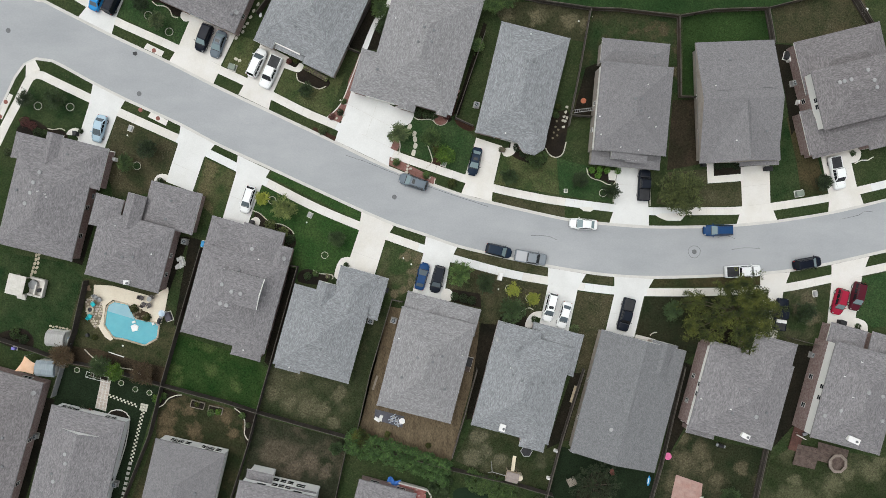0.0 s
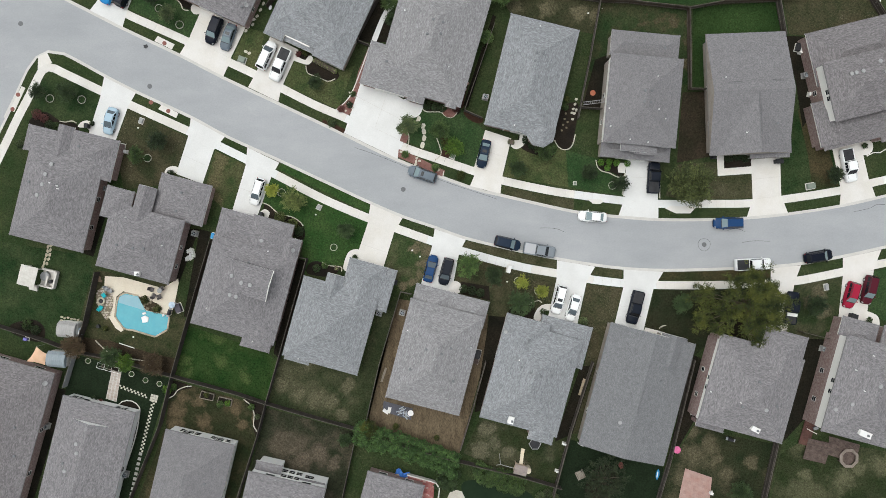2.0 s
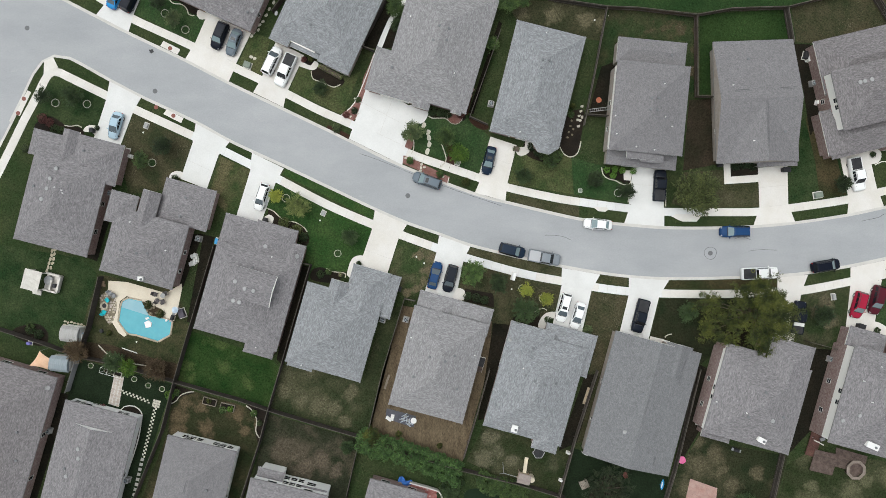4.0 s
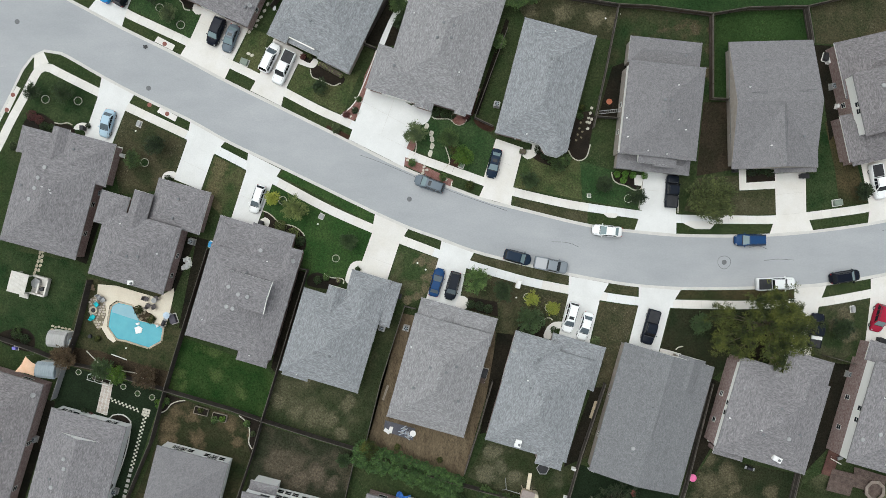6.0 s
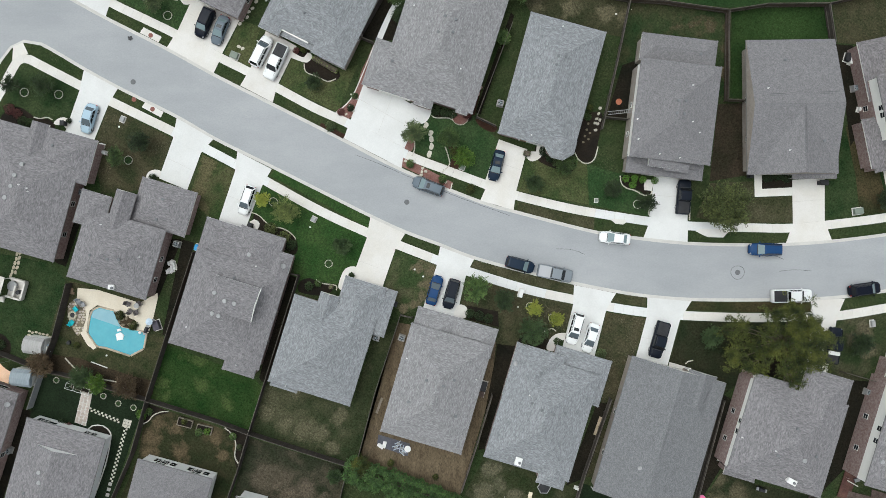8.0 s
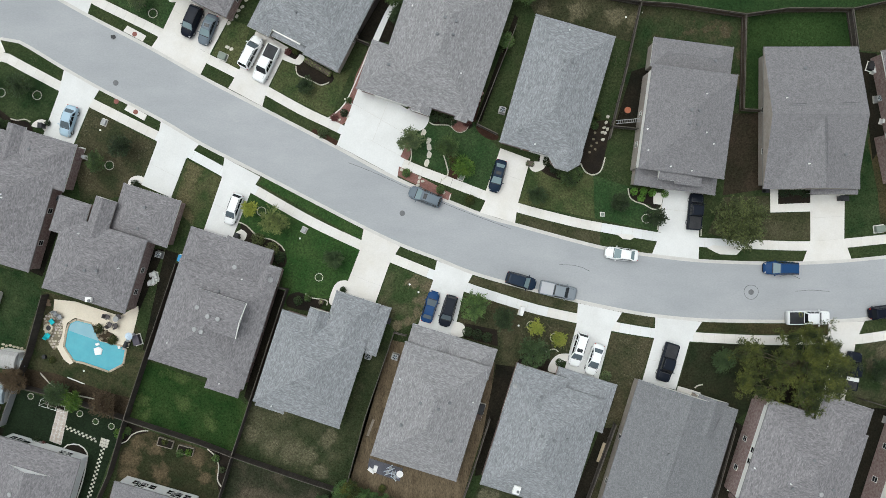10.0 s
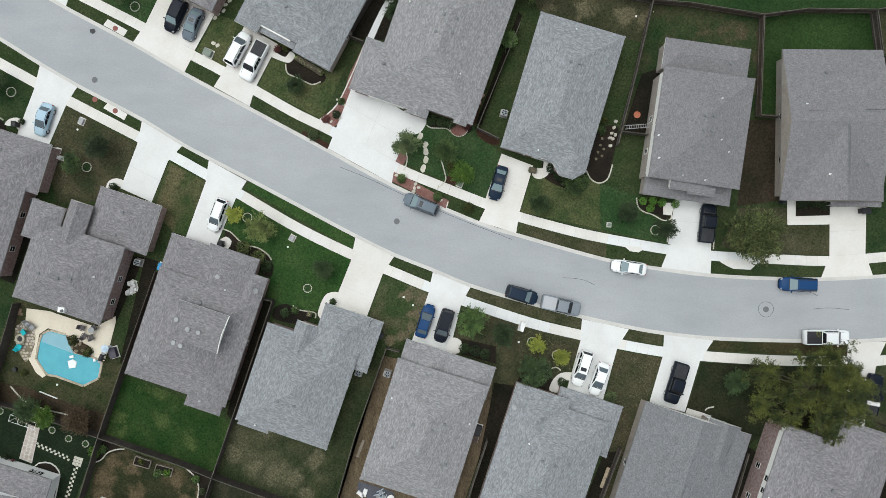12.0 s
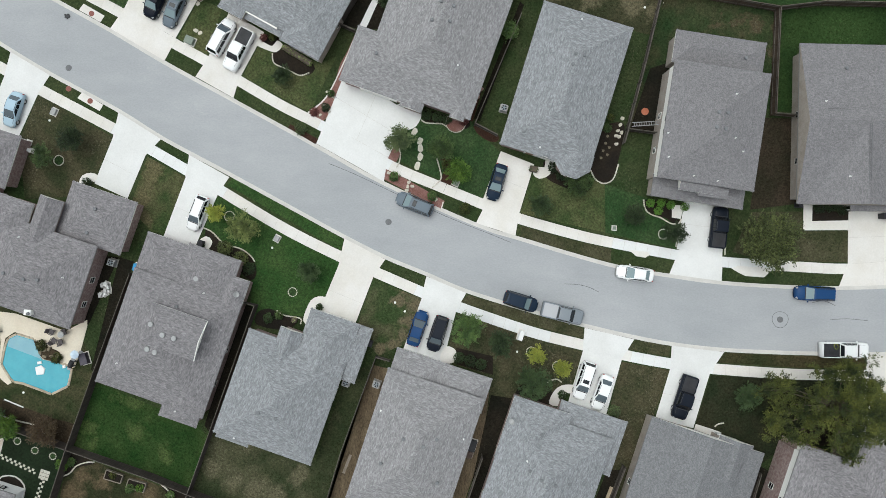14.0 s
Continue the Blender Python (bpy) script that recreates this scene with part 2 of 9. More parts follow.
M_TRIM = mat("white_trim", (0.825, 0.812, 0.762), 0.6, (0.725, 0.712, 0.663), wide=0.7, fine=6.0, amount=0.5, grain=0.05)
M_FASCIA = mat("grey_fascia", (0.22, 0.21, 0.20), 0.7, (0.28, 0.27, 0.26), wide=0.7, fine=6.0, amount=0.5, grain=0.06)
M_ROOFS = [
    shingles("shingles_cool_grey", (0.216, 0.221, 0.228), (0.236, 0.241, 0.249), 0.205),
    shingles("shingles_warm_grey", (0.184, 0.174, 0.178), (0.206, 0.197, 0.200), 0.215),
    shingles("shingles_plain_grey", (0.172, 0.165, 0.168), (0.186, 0.179, 0.184), 0.16),
    shingles("shingles_light_grey", (0.224, 0.217, 0.219), (0.243, 0.236, 0.238), 0.2),
    shingles("shingles_brown_grey", (0.162, 0.150, 0.152), (0.182, 0.171, 0.172), 0.22),
    shingles("shingles_slate_grey", (0.160, 0.160, 0.164), (0.174, 0.174, 0.178), 0.16),
]
M_FENCE = mat("weathered_cedar", (0.046, 0.038, 0.032), 0.95, (0.066, 0.056, 0.046), wide=0.9, fine=10.0, amount=0.8, grain=0.3, island=0.25)
M_FENCE_NEW = mat("brown_cedar", (0.20, 0.135, 0.088), 0.9, (0.25, 0.18, 0.125), wide=0.9, fine=10.0, amount=0.8, grain=0.25, island=0.2)
M_DECK = mat("worn_deck_boards", (0.070, 0.048, 0.040), 0.9, (0.125, 0.095, 0.08), wide=1.6, fine=9.0, amount=0.8, grain=0.25, island=0.25)
M_TANWOOD = mat("tan_wood", (0.36, 0.28, 0.19), 0.85, (0.45, 0.37, 0.27), wide=1.5, fine=9.0, amount=0.7, grain=0.2, island=0.2)
M_REDDECK = mat("worn_red_deck_paint", (0.26, 0.075, 0.07), 0.85, (0.36, 0.17, 0.15), wide=1.3, fine=7.0, amount=0.8, grain=0.25,
                spots=(0.50, 0.42, 0.38), spot_scale=1.2, spot_cut=0.55, island=0.15)
M_WHITE = mat("white_plastic", (0.72, 0.71, 0.69), 0.5, (0.64, 0.63, 0.61), wide=2.0, fine=9.0, amount=0.5, grain=0.05)
M_LIGHTGREY = mat("light_grey_metal", (0.313, 0.313, 0.306), 0.5, (0.258, 0.258, 0.258), wide=2.0, fine=9.0, amount=0.6, grain=0.1)
M_GREY = mat("grey_metal", (0.22, 0.225, 0.23), 0.55, (0.30, 0.30, 0.30), wide=2.0, fine=9.0, amount=0.6, grain=0.12)
M_BLACK = mat("black_plastic", (0.018, 0.018, 0.020), 0.6, (0.035, 0.035, 0.038), wide=2.0, fine=9.0, amount=0.6, grain=0.15)
M_IRON = mat("cast_iron", (0.12, 0.12, 0.125), 0.8, (0.17, 0.17, 0.17), wide=3.0, fine=12.0, amount=0.6, grain=0.2)
M_VENT = mat("weathered_vent", (0.150, 0.153, 0.158), 0.8, (0.185, 0.188, 0.193), wide=3.0, fine=9.0, amount=0.6, grain=0.15)
M_TEAL = mat("teal_cushion", (0.02, 0.36, 0.40), 0.8, (0.03, 0.44, 0.47), wide=3.0, fine=9.0, amount=0.5, grain=0.08)
M_BLUE = mat("blue_tarp", (0.025, 0.10, 0.36), 0.6, (0.05, 0.17, 0.45), wide=2.0, fine=6.0, amount=0.6, grain=0.2)
M_PINK = mat("pink_plastic", (0.62, 0.13, 0.30), 0.5, (0.70, 0.20, 0.38), wide=2.0, fine=6.0, amount=0.5, grain=0.08)
M_PAVER = mat("pink_pavers", (0.330, 0.196, 0.165), 0.92, (0.385, 0.275, 0.240), wide=0.8, fine=6.0, amount=0.8, grain=0.12, island=0.14)
M_ORANGE = mat("faded_orange_canopy", (0.62, 0.39, 0.25), 0.85, (0.68, 0.47, 0.33), wide=1.0, fine=7.0, amount=0.6, grain=0.08)
M_TERRA = mat("terracotta", (0.36, 0.12, 0.065), 0.85, (0.42, 0.17, 0.10), wide=3.0, fine=9.0, amount=0.6, grain=0.15)
M_RUST = mat("rusty_steel", (0.16, 0.055, 0.045), 0.85, (0.20, 0.085, 0.07), wide=3.0, fine=9.0, amount=0.6, grain=0.2)
M_TAR = mat("crack_sealant", (0.035, 0.035, 0.037), 0.7, (0.06, 0.06, 0.062), wide=2.0, fine=9.0, amount=0.6, grain=0.2)
M_BARK = mat("bark", (0.075, 0.058, 0.043), 0.95, (0.12, 0.098, 0.076), wide=2.0, fine=12.0, amount=0.8, grain=0.3, bump=0.6)
M_LEAF = mat("leaf_mid_green", (0.027, 0.052, 0.014), 0.7, (0.089, 0.136, 0.036), wide=1.0, fine=5.0, amount=0.8, grain=0.15, island=0.77)
M_LEAF_DARK = mat("leaf_dark_green", (0.015, 0.029, 0.009), 0.7, (0.049, 0.075, 0.026), wide=1.0, fine=5.0, amount=0.8, grain=0.15, island=0.77)
M_LEAF_OLIVE = mat("leaf_olive", (0.010, 0.018, 0.004), 0.7, (0.079, 0.087, 0.015), wide=0.6, fine=5.0, amount=1.0, grain=0.3, island=0.9)
M_LEAF_BRIGHT = mat("leaf_bright_green", (0.046, 0.105, 0.012), 0.7, (0.105, 0.170, 0.020), wide=1.2, fine=5.0, amount=0.9, grain=0.15, island=0.75)
M_LEAF_GREY = mat("leaf_grey_green", (0.036, 0.053, 0.021), 0.75, (0.110, 0.138, 0.055), wide=1.0, fine=5.0, amount=0.8, grain=0.15, island=0.77)
M_LEAF_LIME = mat("leaf_lime", (0.17, 0.20, 0.03), 0.7, (0.24, 0.25, 0.04), wide=1.0, fine=5.0, amount=0.8, grain=0.15, island=0.59)
M_LEAF_RED = mat("leaf_reddish", (0.085, 0.030, 0.028), 0.75, (0.12, 0.05, 0.04), wide=1.0, fine=5.0, amount=0.8, grain=0.15, island=0.68)
M_LEAF_OLIVE2 = mat("leaf_light_olive", (0.065, 0.083, 0.024), 0.7, (0.169, 0.197, 0.060), wide=0.8, fine=5.0, amount=0.8, grain=0.15, island=0.85)
M_LEAF_GREY2 = mat("leaf_dark_grey_green", (0.024, 0.038, 0.014), 0.75, (0.040, 0.054, 0.021), wide=1.0, fine=5.0, amount=0.8, grain=0.15, island=0.77)
M_LEAF_BROWN = mat("leaf_brown", (0.060, 0.038, 0.020), 0.8, (0.080, 0.058, 0.030), wide=1.0, fine=5.0, amount=0.8, grain=0.15, island=0.75)
M_LEAF_HEDGE = mat("leaf_hedge", (0.018, 0.042, 0.010), 0.65, (0.066, 0.115, 0.031), wide=1.2, fine=5.0, amount=0.9, grain=0.15, island=0.9)
M_LEAF_BALL = mat("leaf_clipped_bright", (0.085, 0.185, 0.022), 0.7, (0.125, 0.235, 0.036), wide=1.0, fine=5.0, amount=0.8, grain=0.15, island=0.5)
M_COPING = mat("tan_coping", (0.44, 0.38, 0.29), 0.9, (0.34, 0.28, 0.20), wide=0.7, fine=8.0, amount=0.9, grain=0.15, island=0.25)
M_LEAF_LIME2 = mat("leaf_pale_green", (0.21, 0.27, 0.085), 0.7, (0.29, 0.35, 0.125), wide=1.0, fine=5.0, amount=0.8, grain=0.15, island=0.5)
M_RAIL = mat("grey_weathered_rail", (0.105, 0.092, 0.077), 0.95, (0.150, 0.135, 0.113), wide=0.9, fine=10.0, amount=0.8, grain=0.3, island=0.25)
M_FENCE_BROWN = mat("brown_weathered_boards", (0.062, 0.044, 0.032), 0.95, (0.088, 0.064, 0.046), wide=0.9, fine=10.0, amount=0.8, grain=0.3, island=0.25)
M_FENCE_PALE = mat("pale_weathered_boards", (0.20, 0.17, 0.135), 0.95, (0.27, 0.24, 0.20), wide=0.9, fine=10.0, amount=0.8, grain=0.3, island=0.25)
M_JOINT2 = mat("grey_pavers", (0.30, 0.285, 0.26), 0.95, (0.36, 0.345, 0.32), wide=0.9, fine=8.0, amount=0.8, grain=0.15, island=0.12)
M_PINKSTONE = mat("pinkish_stone", (0.34, 0.285, 0.245), 0.92, (0.42, 0.37, 0.33), wide=1.2, fine=8.0, amount=0.8, grain=0.18, island=0.2)
M_PAVER2 = mat("red_brown_cover", (0.20, 0.075, 0.06), 0.85, (0.25, 0.11, 0.09), wide=3.0, fine=9.0, amount=0.6, grain=0.15)
M_GREYGREEN = mat("grey_green_paint", (0.16, 0.19, 0.155), 0.6, (0.20, 0.225, 0.19), wide=2.0, fine=9.0, amount=0.6, grain=0.1)
M_DARKCHAIR = mat("dark_chair_mesh", (0.07, 0.06, 0.06), 0.7, (0.11, 0.10, 0.10), wide=3.0, fine=9.0, amount=0.6, grain=0.15)
M_PALEBLUE = mat("pale_blue_plastic", (0.42, 0.52, 0.62), 0.6, (0.55, 0.62, 0.68), wide=2.0, fine=9.0, amount=0.7, grain=0.08)
M_DARKBOX = mat("dark_plum_plastic", (0.05, 0.045, 0.06), 0.6, (0.08, 0.07, 0.085), wide=2.0, fine=9.0, amount=0.7, grain=0.1)
M_SHEDROOF = mat("ribbed_grey_roof", (0.30, 0.29, 0.275), 0.8, (0.37, 0.36, 0.345), wide=1.0, fine=8.0, amount=0.8, grain=0.12, stretch=(6, 1, 1))
M_BLUEROOF = mat("blue_grey_roof", (0.20, 0.235, 0.255), 0.8, (0.27, 0.30, 0.315), wide=1.0, fine=8.0, amount=0.8, grain=0.12, stretch=(6, 1, 1))
M_CREAM = mat("cream_paint", (0.52, 0.485, 0.435), 0.75, (0.60, 0.575, 0.53), wide=1.2, fine=8.0, amount=0.8, grain=0.08, island=0.06)
M_CREAMPLASTIC = mat("cream_plastic", (0.68, 0.60, 0.46), 0.5, (0.62, 0.54, 0.41), wide=2.0, fine=8.0, amount=0.6, grain=0.05)
M_TANROOF = mat("tan_play_roof", (0.26, 0.215, 0.195), 0.85, (0.31, 0.265, 0.24), wide=2.0, fine=8.0, amount=0.6, grain=0.12)
M_DARKPATIO = mat("dark_patio", (0.07, 0.07, 0.085), 0.9, (0.10, 0.10, 0.115), wide=1.0, fine=8.0, amount=0.7, grain=0.2)
M_REDWOOD = mat("red_brown_boards", (0.075, 0.035, 0.028), 0.9, (0.115, 0.058, 0.045), wide=1.2, fine=9.0, amount=0.8, grain=0.25, island=0.25)
M_DECKPALE = mat("pale_bench_boards", (0.19, 0.155, 0.13), 0.9, (0.25, 0.21, 0.175), wide=1.2, fine=9.0, amount=0.8, grain=0.2, island=0.2)
M_AZURE = mat("azure_plastic", (0.02, 0.22, 0.48), 0.5, (0.04, 0.28, 0.54), wide=2.0, fine=9.0, amount=0.6, grain=0.06)
M_PURPLE = mat("violet_plastic", (0.14, 0.13, 0.42), 0.5, (0.20, 0.18, 0.50), wide=2.0, fine=9.0, amount=0.6, grain=0.06)
M_POND = mat("green_pond_water", (0.012, 0.022, 0.012), 0.35, (0.018, 0.030, 0.016), wide=0.4, fine=2.0, amount=0.6, grain=0.1, spec=0.02)
M_DULLSTONE = mat("dull_stone", (0.15, 0.125, 0.085), 0.92, (0.20, 0.17, 0.12), wide=1.2, fine=8.0, amount=0.8, grain=0.18, island=0.2)
M_WHITEWALL = mat("white_siding", (0.88, 0.87, 0.84), 0.7, (0.82, 0.81, 0.78), wide=0.5, fine=8.0, amount=0.5, grain=0.05, stretch=(1, 1, 6))
M_GLASS = glassy("window_glass", (0.02, 0.024, 0.028))
M_CARGLASS = glassy("car_glass", (0.012, 0.014, 0.017), 0.04)
# these two glass colours are lightened: the sky's reflection is painted into them
M_SHIELD = glassy("windscreen_sky_glass", (0.085, 0.105, 0.118), 0.04)
M_SHIELD_SKY = glassy("pale_sky_toned_glass", (0.17, 0.225, 0.235), 0.04)
M_TYRE = mat("tyre_rubber", (0.02, 0.02, 0.02), 0.9, (0.03, 0.03, 0.03), wide=3.0, fine=9.0, grain=0.2)
M_RIM = mat("alloy_rim", (0.45, 0.45, 0.46), 0.35, None, fine=9.0, grain=0.08, metal=0.8)
M_LAMP = mat("lamp_lens", (0.325, 0.330, 0.340), 0.15, None, fine=9.0, grain=0.05)
M_TAIL = mat("tail_lens", (0.28, 0.015, 0.015), 0.2, None, fine=9.0, grain=0.05)
M_WATER = mat("pool_water", (0.034, 0.272, 0.340), 0.07, (0.058, 0.320, 0.381), wide=0.5, fine=1.3, amount=0.7, grain=0.05, bump=0.04, spec=0.5)
M_WATER2 = mat("shallow_pool_water", (0.150, 0.313, 0.374), 0.07, (0.184, 0.354, 0.408), wide=0.7, fine=1.3, amount=0.7, grain=0.04, bump=0.04, spec=0.5)


def paint(name, rgb, rough=0.22):
    m = mat(name, rgb, rough, None, fine=9.0, grain=0.03, spec=0.1)
    return m


# ------------------------------------------------------------------ mesh helpers


def mesh_of(name, bm, mats):
    me = bpy.data.meshes.new(name)
    bm.to_mesh(me)
    bm.free()
    for m in mats if isinstance(mats, (list, tuple)) else [mats]:
        me.materials.append(m)
    return me


def part(name, bm, material, parent=None, label=""):
    ob = new(name, mesh_of(name, bm, material))
    if parent is not None:
        ob.parent = parent
    if label:
        tagged(ob, label)
    return ob


def thing(name, label, category, x=0.0, y=0.0, turn=0.0, group="", z=0.0, kind=""):
    ob = new(name)
    ob.matrix_basis = pose(x, y, z, 0, 0, turn)
    return tagged(ob, label, category, group, kind)


def structure(name, bm, material, label):
    return tagged(part(name, bm, material), label, name.split("_")[0], kind="structure")


def prism(bm, pts, z0, z1, mi=0, inset=0.0):
    """A straight prism over the polygon pts (counter-clockwise or not), its top drawn in by inset towards the middle."""
    area = sum(a[0] * b[1] - b[0] * a[1] for a, b in zip(pts, pts[1:] + pts[:1]))
    if area < 0:
        pts = pts[::-1]
    cx, cy = sum(p[0] for p in pts) / len(pts), sum(p[1] for p in pts) / len(pts)

    def drawn(p):
        d = math.hypot(p[0] - cx, p[1] - cy) or 1
        k = max(0.0, 1 - inset / d)
        return cx + (p[0] - cx) * k, cy + (p[1] - cy) * k

    lo = [bm.verts.new((p[0], p[1], z0)) for p in pts]
    hi = [bm.verts.new((*drawn(p), z1)) for p in pts]
    n = len(pts)
    faces = [bm.faces.new(hi), bm.faces.new(lo[::-1])]
    faces += [bm.faces.new((lo[i], lo[(i + 1) % n], hi[(i + 1) % n], hi[i])) for i in range(n)]
    for f in faces:
        f.material_index = mi
    return faces


def box(bm, x, y, z, sx, sy, sz, turn=0.0, mi=0, inset=0.0):
    """A box with its base centre at x, y, z, turned about z; the top may be drawn in."""
    c, s = math.cos(radians(turn)), math.sin(radians(turn))
    pts = [(x + c * a - s * b, y + s * a + c * b) for a, b in
           ((-sx / 2, -sy / 2), (sx / 2, -sy / 2), (sx / 2, sy / 2), (-sx / 2, sy / 2))]
    return prism(bm, pts, z, z + sz, mi, inset)


def ring(x, y, r, n, start=0.0, ry=None):
    return [(x + r * math.cos(start + 2 * math.pi * i / n), y + (ry or r) * math.sin(start + 2 * math.pi * i / n)) for i in range(n)]


def drum(bm, x, y, z0, z1, r, n=14, mi=0, inset=0.0):
    return prism(bm, ring(x, y, r, n), z0, z1, mi, inset)


def rod(bm, a, b, r, r2=None, n=6, mi=0):
    a, b = Vector(a), Vector(b)
    d = (b - a).normalized()
    side = d.orthogonal().normalized()
    up = d.cross(side)
    lo = [bm.verts.new(a + r * (math.cos(2 * math.pi * i / n) * side + math.sin(2 * math.pi * i / n) * up)) for i in range(n)]
    q = r if r2 is None else r2
    hi = [bm.verts.new(b + q * (math.cos(2 * math.pi * i / n) * side + math.sin(2 * math.pi * i / n) * up)) for i in range(n)]
    fs = [bm.faces.new((lo[i], lo[(i + 1) % n], hi[(i + 1) % n], hi[i])) for i in range(n)]
    fs += [bm.faces.new(lo[::-1]), bm.faces.new(hi)]
    for f in fs:
        f.material_index = mi


def loft(bm, sections, mi=0, cap=True):
    """Quads between equal-length rings of 3D points, closed at both ends."""
    rows = [[bm.verts.new(p) for p in s] for s in sections]
    n = len(rows[0])
    fs = []
    for a, b in zip(rows, rows[1:]):
        fs += [bm.faces.new((a[i], a[(i + 1) % n], b[(i + 1) % n], b[i])) for i in range(n)]
    if cap:
        fs += [bm.faces.new(rows[0][::-1]), bm.faces.new(rows[-1])]
    for f in fs:
        f.material_index = mi
    return fs


def spline(pts, step=1.5, closed=False):
    """Catmull-Rom through the points, sampled about every step metres."""
    out, n = [], len(pts)
    for i in range(n if closed else n - 1):
        q = [pts[(i + k) % n] if closed else pts[min(max(i + k, 0), n - 1)] for k in (-1, 0, 1, 2)]
        m = max(1, int(math.dist(q[1], q[2]) / step))
        for j in range(m):
            t = j / m
            out.append(tuple(0.5 * (2 * b + (c - a) * t + (2 * a - 5 * b + 4 * c - d) * t * t + (3 * b - a - 3 * c + d) * t ** 3)
                             for a, b, c, d in zip(*q)))
    if not closed:
        out.append(tuple(pts[-1]))
    return out


def offset(line, d):
    """The line moved d metres to its left."""
    out = []
    for i, p in enumerate(line):
        a, b = line[max(i - 1, 0)], line[min(i + 1, len(line) - 1)]
        l = math.dist(a, b) or 1
        out.append((p[0] - d * (b[1] - a[1]) / l, p[1] + d * (b[0] - a[0]) / l))
    return out


def ribbon(bm, left, right, z, drop, mi=0):
    for (a, b), (c, d) in zip(zip(left, left[1:]), zip(right, right[1:])):
        prism(bm, [a, c, d, b], z - drop, z, mi)


# ------------------------------------------------------------------ ground, road, kerbs
NORTH_KERB = spline([(-330.0, 200.0), (-150.0, 92.0), (-75.93, 46.34), (-65.10, 40.68), (-59.75, 37.97), (-54.38, 35.25), (-45.06, 30.89), (-37.90, 27.24), (-28.85, 23.02), (-18.00, 17.95),
                     (-9.13, 13.77), (2.88, 9.30), (7.97, 8.00), (20.28, 5.28), (27.70, 4.44), (34.37, 3.97), (42.21, 3.98), (49.21, 4.27), (56.13, 4.95),
                     (64.80, 6.29), (70.88, 7.63), (74.75, 8.59), (87.54, 11.86), (180.0, 50.0), (330.0, 150.0)], 2.0)
SOUTH_KERB = spline([(-160.0, -150.0), (-80.02, 7.11), (-73.68, 20.31), (-71.82, 24.01), (-69.96, 28.06), (-68.48, 30.10), (-66.65, 31.03), (-64.10, 30.68), (-57.47, 27.12), (-52.27, 24.48), (-43.28, 20.35),
                     (-37.67, 17.32), (-28.71, 13.25), (-21.09, 9.72), (-13.63, 6.27), (-8.30, 4.03), (-2.95, 2.25), (2.14, 0.46), (10.83, -1.61), (17.46, -2.94), (23.83, -3.98),
                     (28.88, -4.56), (35.19, -4.85), (44.19, -4.66), (53.32, -4.20), (58.33, -3.72), (65.47, -2.49), (71.95, -1.05), (77.95, 0.38), (89.60, 3.83),
                     (180.0, 31.0), (330.0, 131.0)], 1.6)
WEST_KERB = [(-330.0, 180.0), (-150.0, 72.0), (-96.0, 42.0), (-88.0, 35.0), (-87.0, 27.0), (-92.0, 12.0), (-178.0, -150.0)]
bm = bmesh.new()
FAR = 1900.0


def sheet(pts, z):
    bm.faces.new([bm.verts.new((*p, z)) for p in pts])


sheet(NORTH_KERB[::-1] + [(-FAR, 1140.0), (-FAR, FAR), (FAR, FAR), (FAR, 1195.0)], 0.0)
sheet(SOUTH_KERB[::-1] + [(-FAR + 400, -FAR), (FAR, -FAR), (FAR, 1176.0)][::1], 0.0)
sheet(WEST_KERB + [(-FAR + 380, -FAR), (-FAR, -FAR), (-FAR, 1120.0)], 0.0)
bmesh.ops.recalc_face_normals(bm, faces=bm.faces)
for f in bm.faces:
    if f.normal.z < 0:
        f.normal_flip()
structure("ground", bm, M_LAWN, "patchy green and brown turf reaching the horizon")
bm = bmesh.new()
sheet([(-FAR, -FAR), (FAR, -FAR), (FAR, FAR), (-FAR, FAR)], -0.14)
structure("road", bm, M_ROAD, "worn pale grey asphalt street curving between houses")
for side, line, sign in (("north", NORTH_KERB, 1), ("south", SOUTH_KERB, -1)):
    bm = bmesh.new()
    line = [p for p in line if -110 < p[0] < 130 and p[1] > -120]
    ribbon(bm, offset(line, 0.06 * sign), offset(line, -0.10 * sign), 0.012, 0.16)
    ribbon(bm, offset(line, -0.10 * sign), offset(line, -0.42 * sign), -0.128, 0.02)
    structure("kerb_" + side, bm, M_KERB, "pale concrete kerb and gutter along the street")


# ------------------------------------------------------------------ pavements and driveways


COOL_WALKS = {"pavement_north": ((-19, -9), (20, 41), (72, 90)), "pavement_south": ((-44, -29), (-5, 12), (23, 34))}


def slab_row(name, label, near, far, gap=0.02):
    """A pavement of single concrete slabs between two edges that run side by side."""
    bm = bmesh.new()
    ribbon(bm, near, far, 0.012, 0.05)
    base = structure(name, bm, M_JOINT, label)
    for (a, b), (c, d) in zip(zip(near, near[1:]), zip(far, far[1:])):
        bm = bmesh.new()
        k = gap / (2 * (math.dist(a, b) or 1))
        q = [(a[0] + (b[0] - a[0]) * k, a[1] + (b[1] - a[1]) * k), (b[0] + (a[0] - b[0]) * k, b[1] + (a[1] - b[1]) * k),
             (d[0] + (c[0] - d[0]) * k, d[1] + (c[1] - d[1]) * k), (c[0] + (d[0] - c[0]) * k, c[1] + (d[1] - c[1]) * k)]
        prism(bm, q, 0.0, 0.024 + random.uniform(-0.003, 0.003), inset=0.01)
        cool = any(lo < a[0] < hi for lo, hi in COOL_WALKS[name])
        part("slab", bm, M_CONC_COOL if cool else M_CONC, base)
    return base


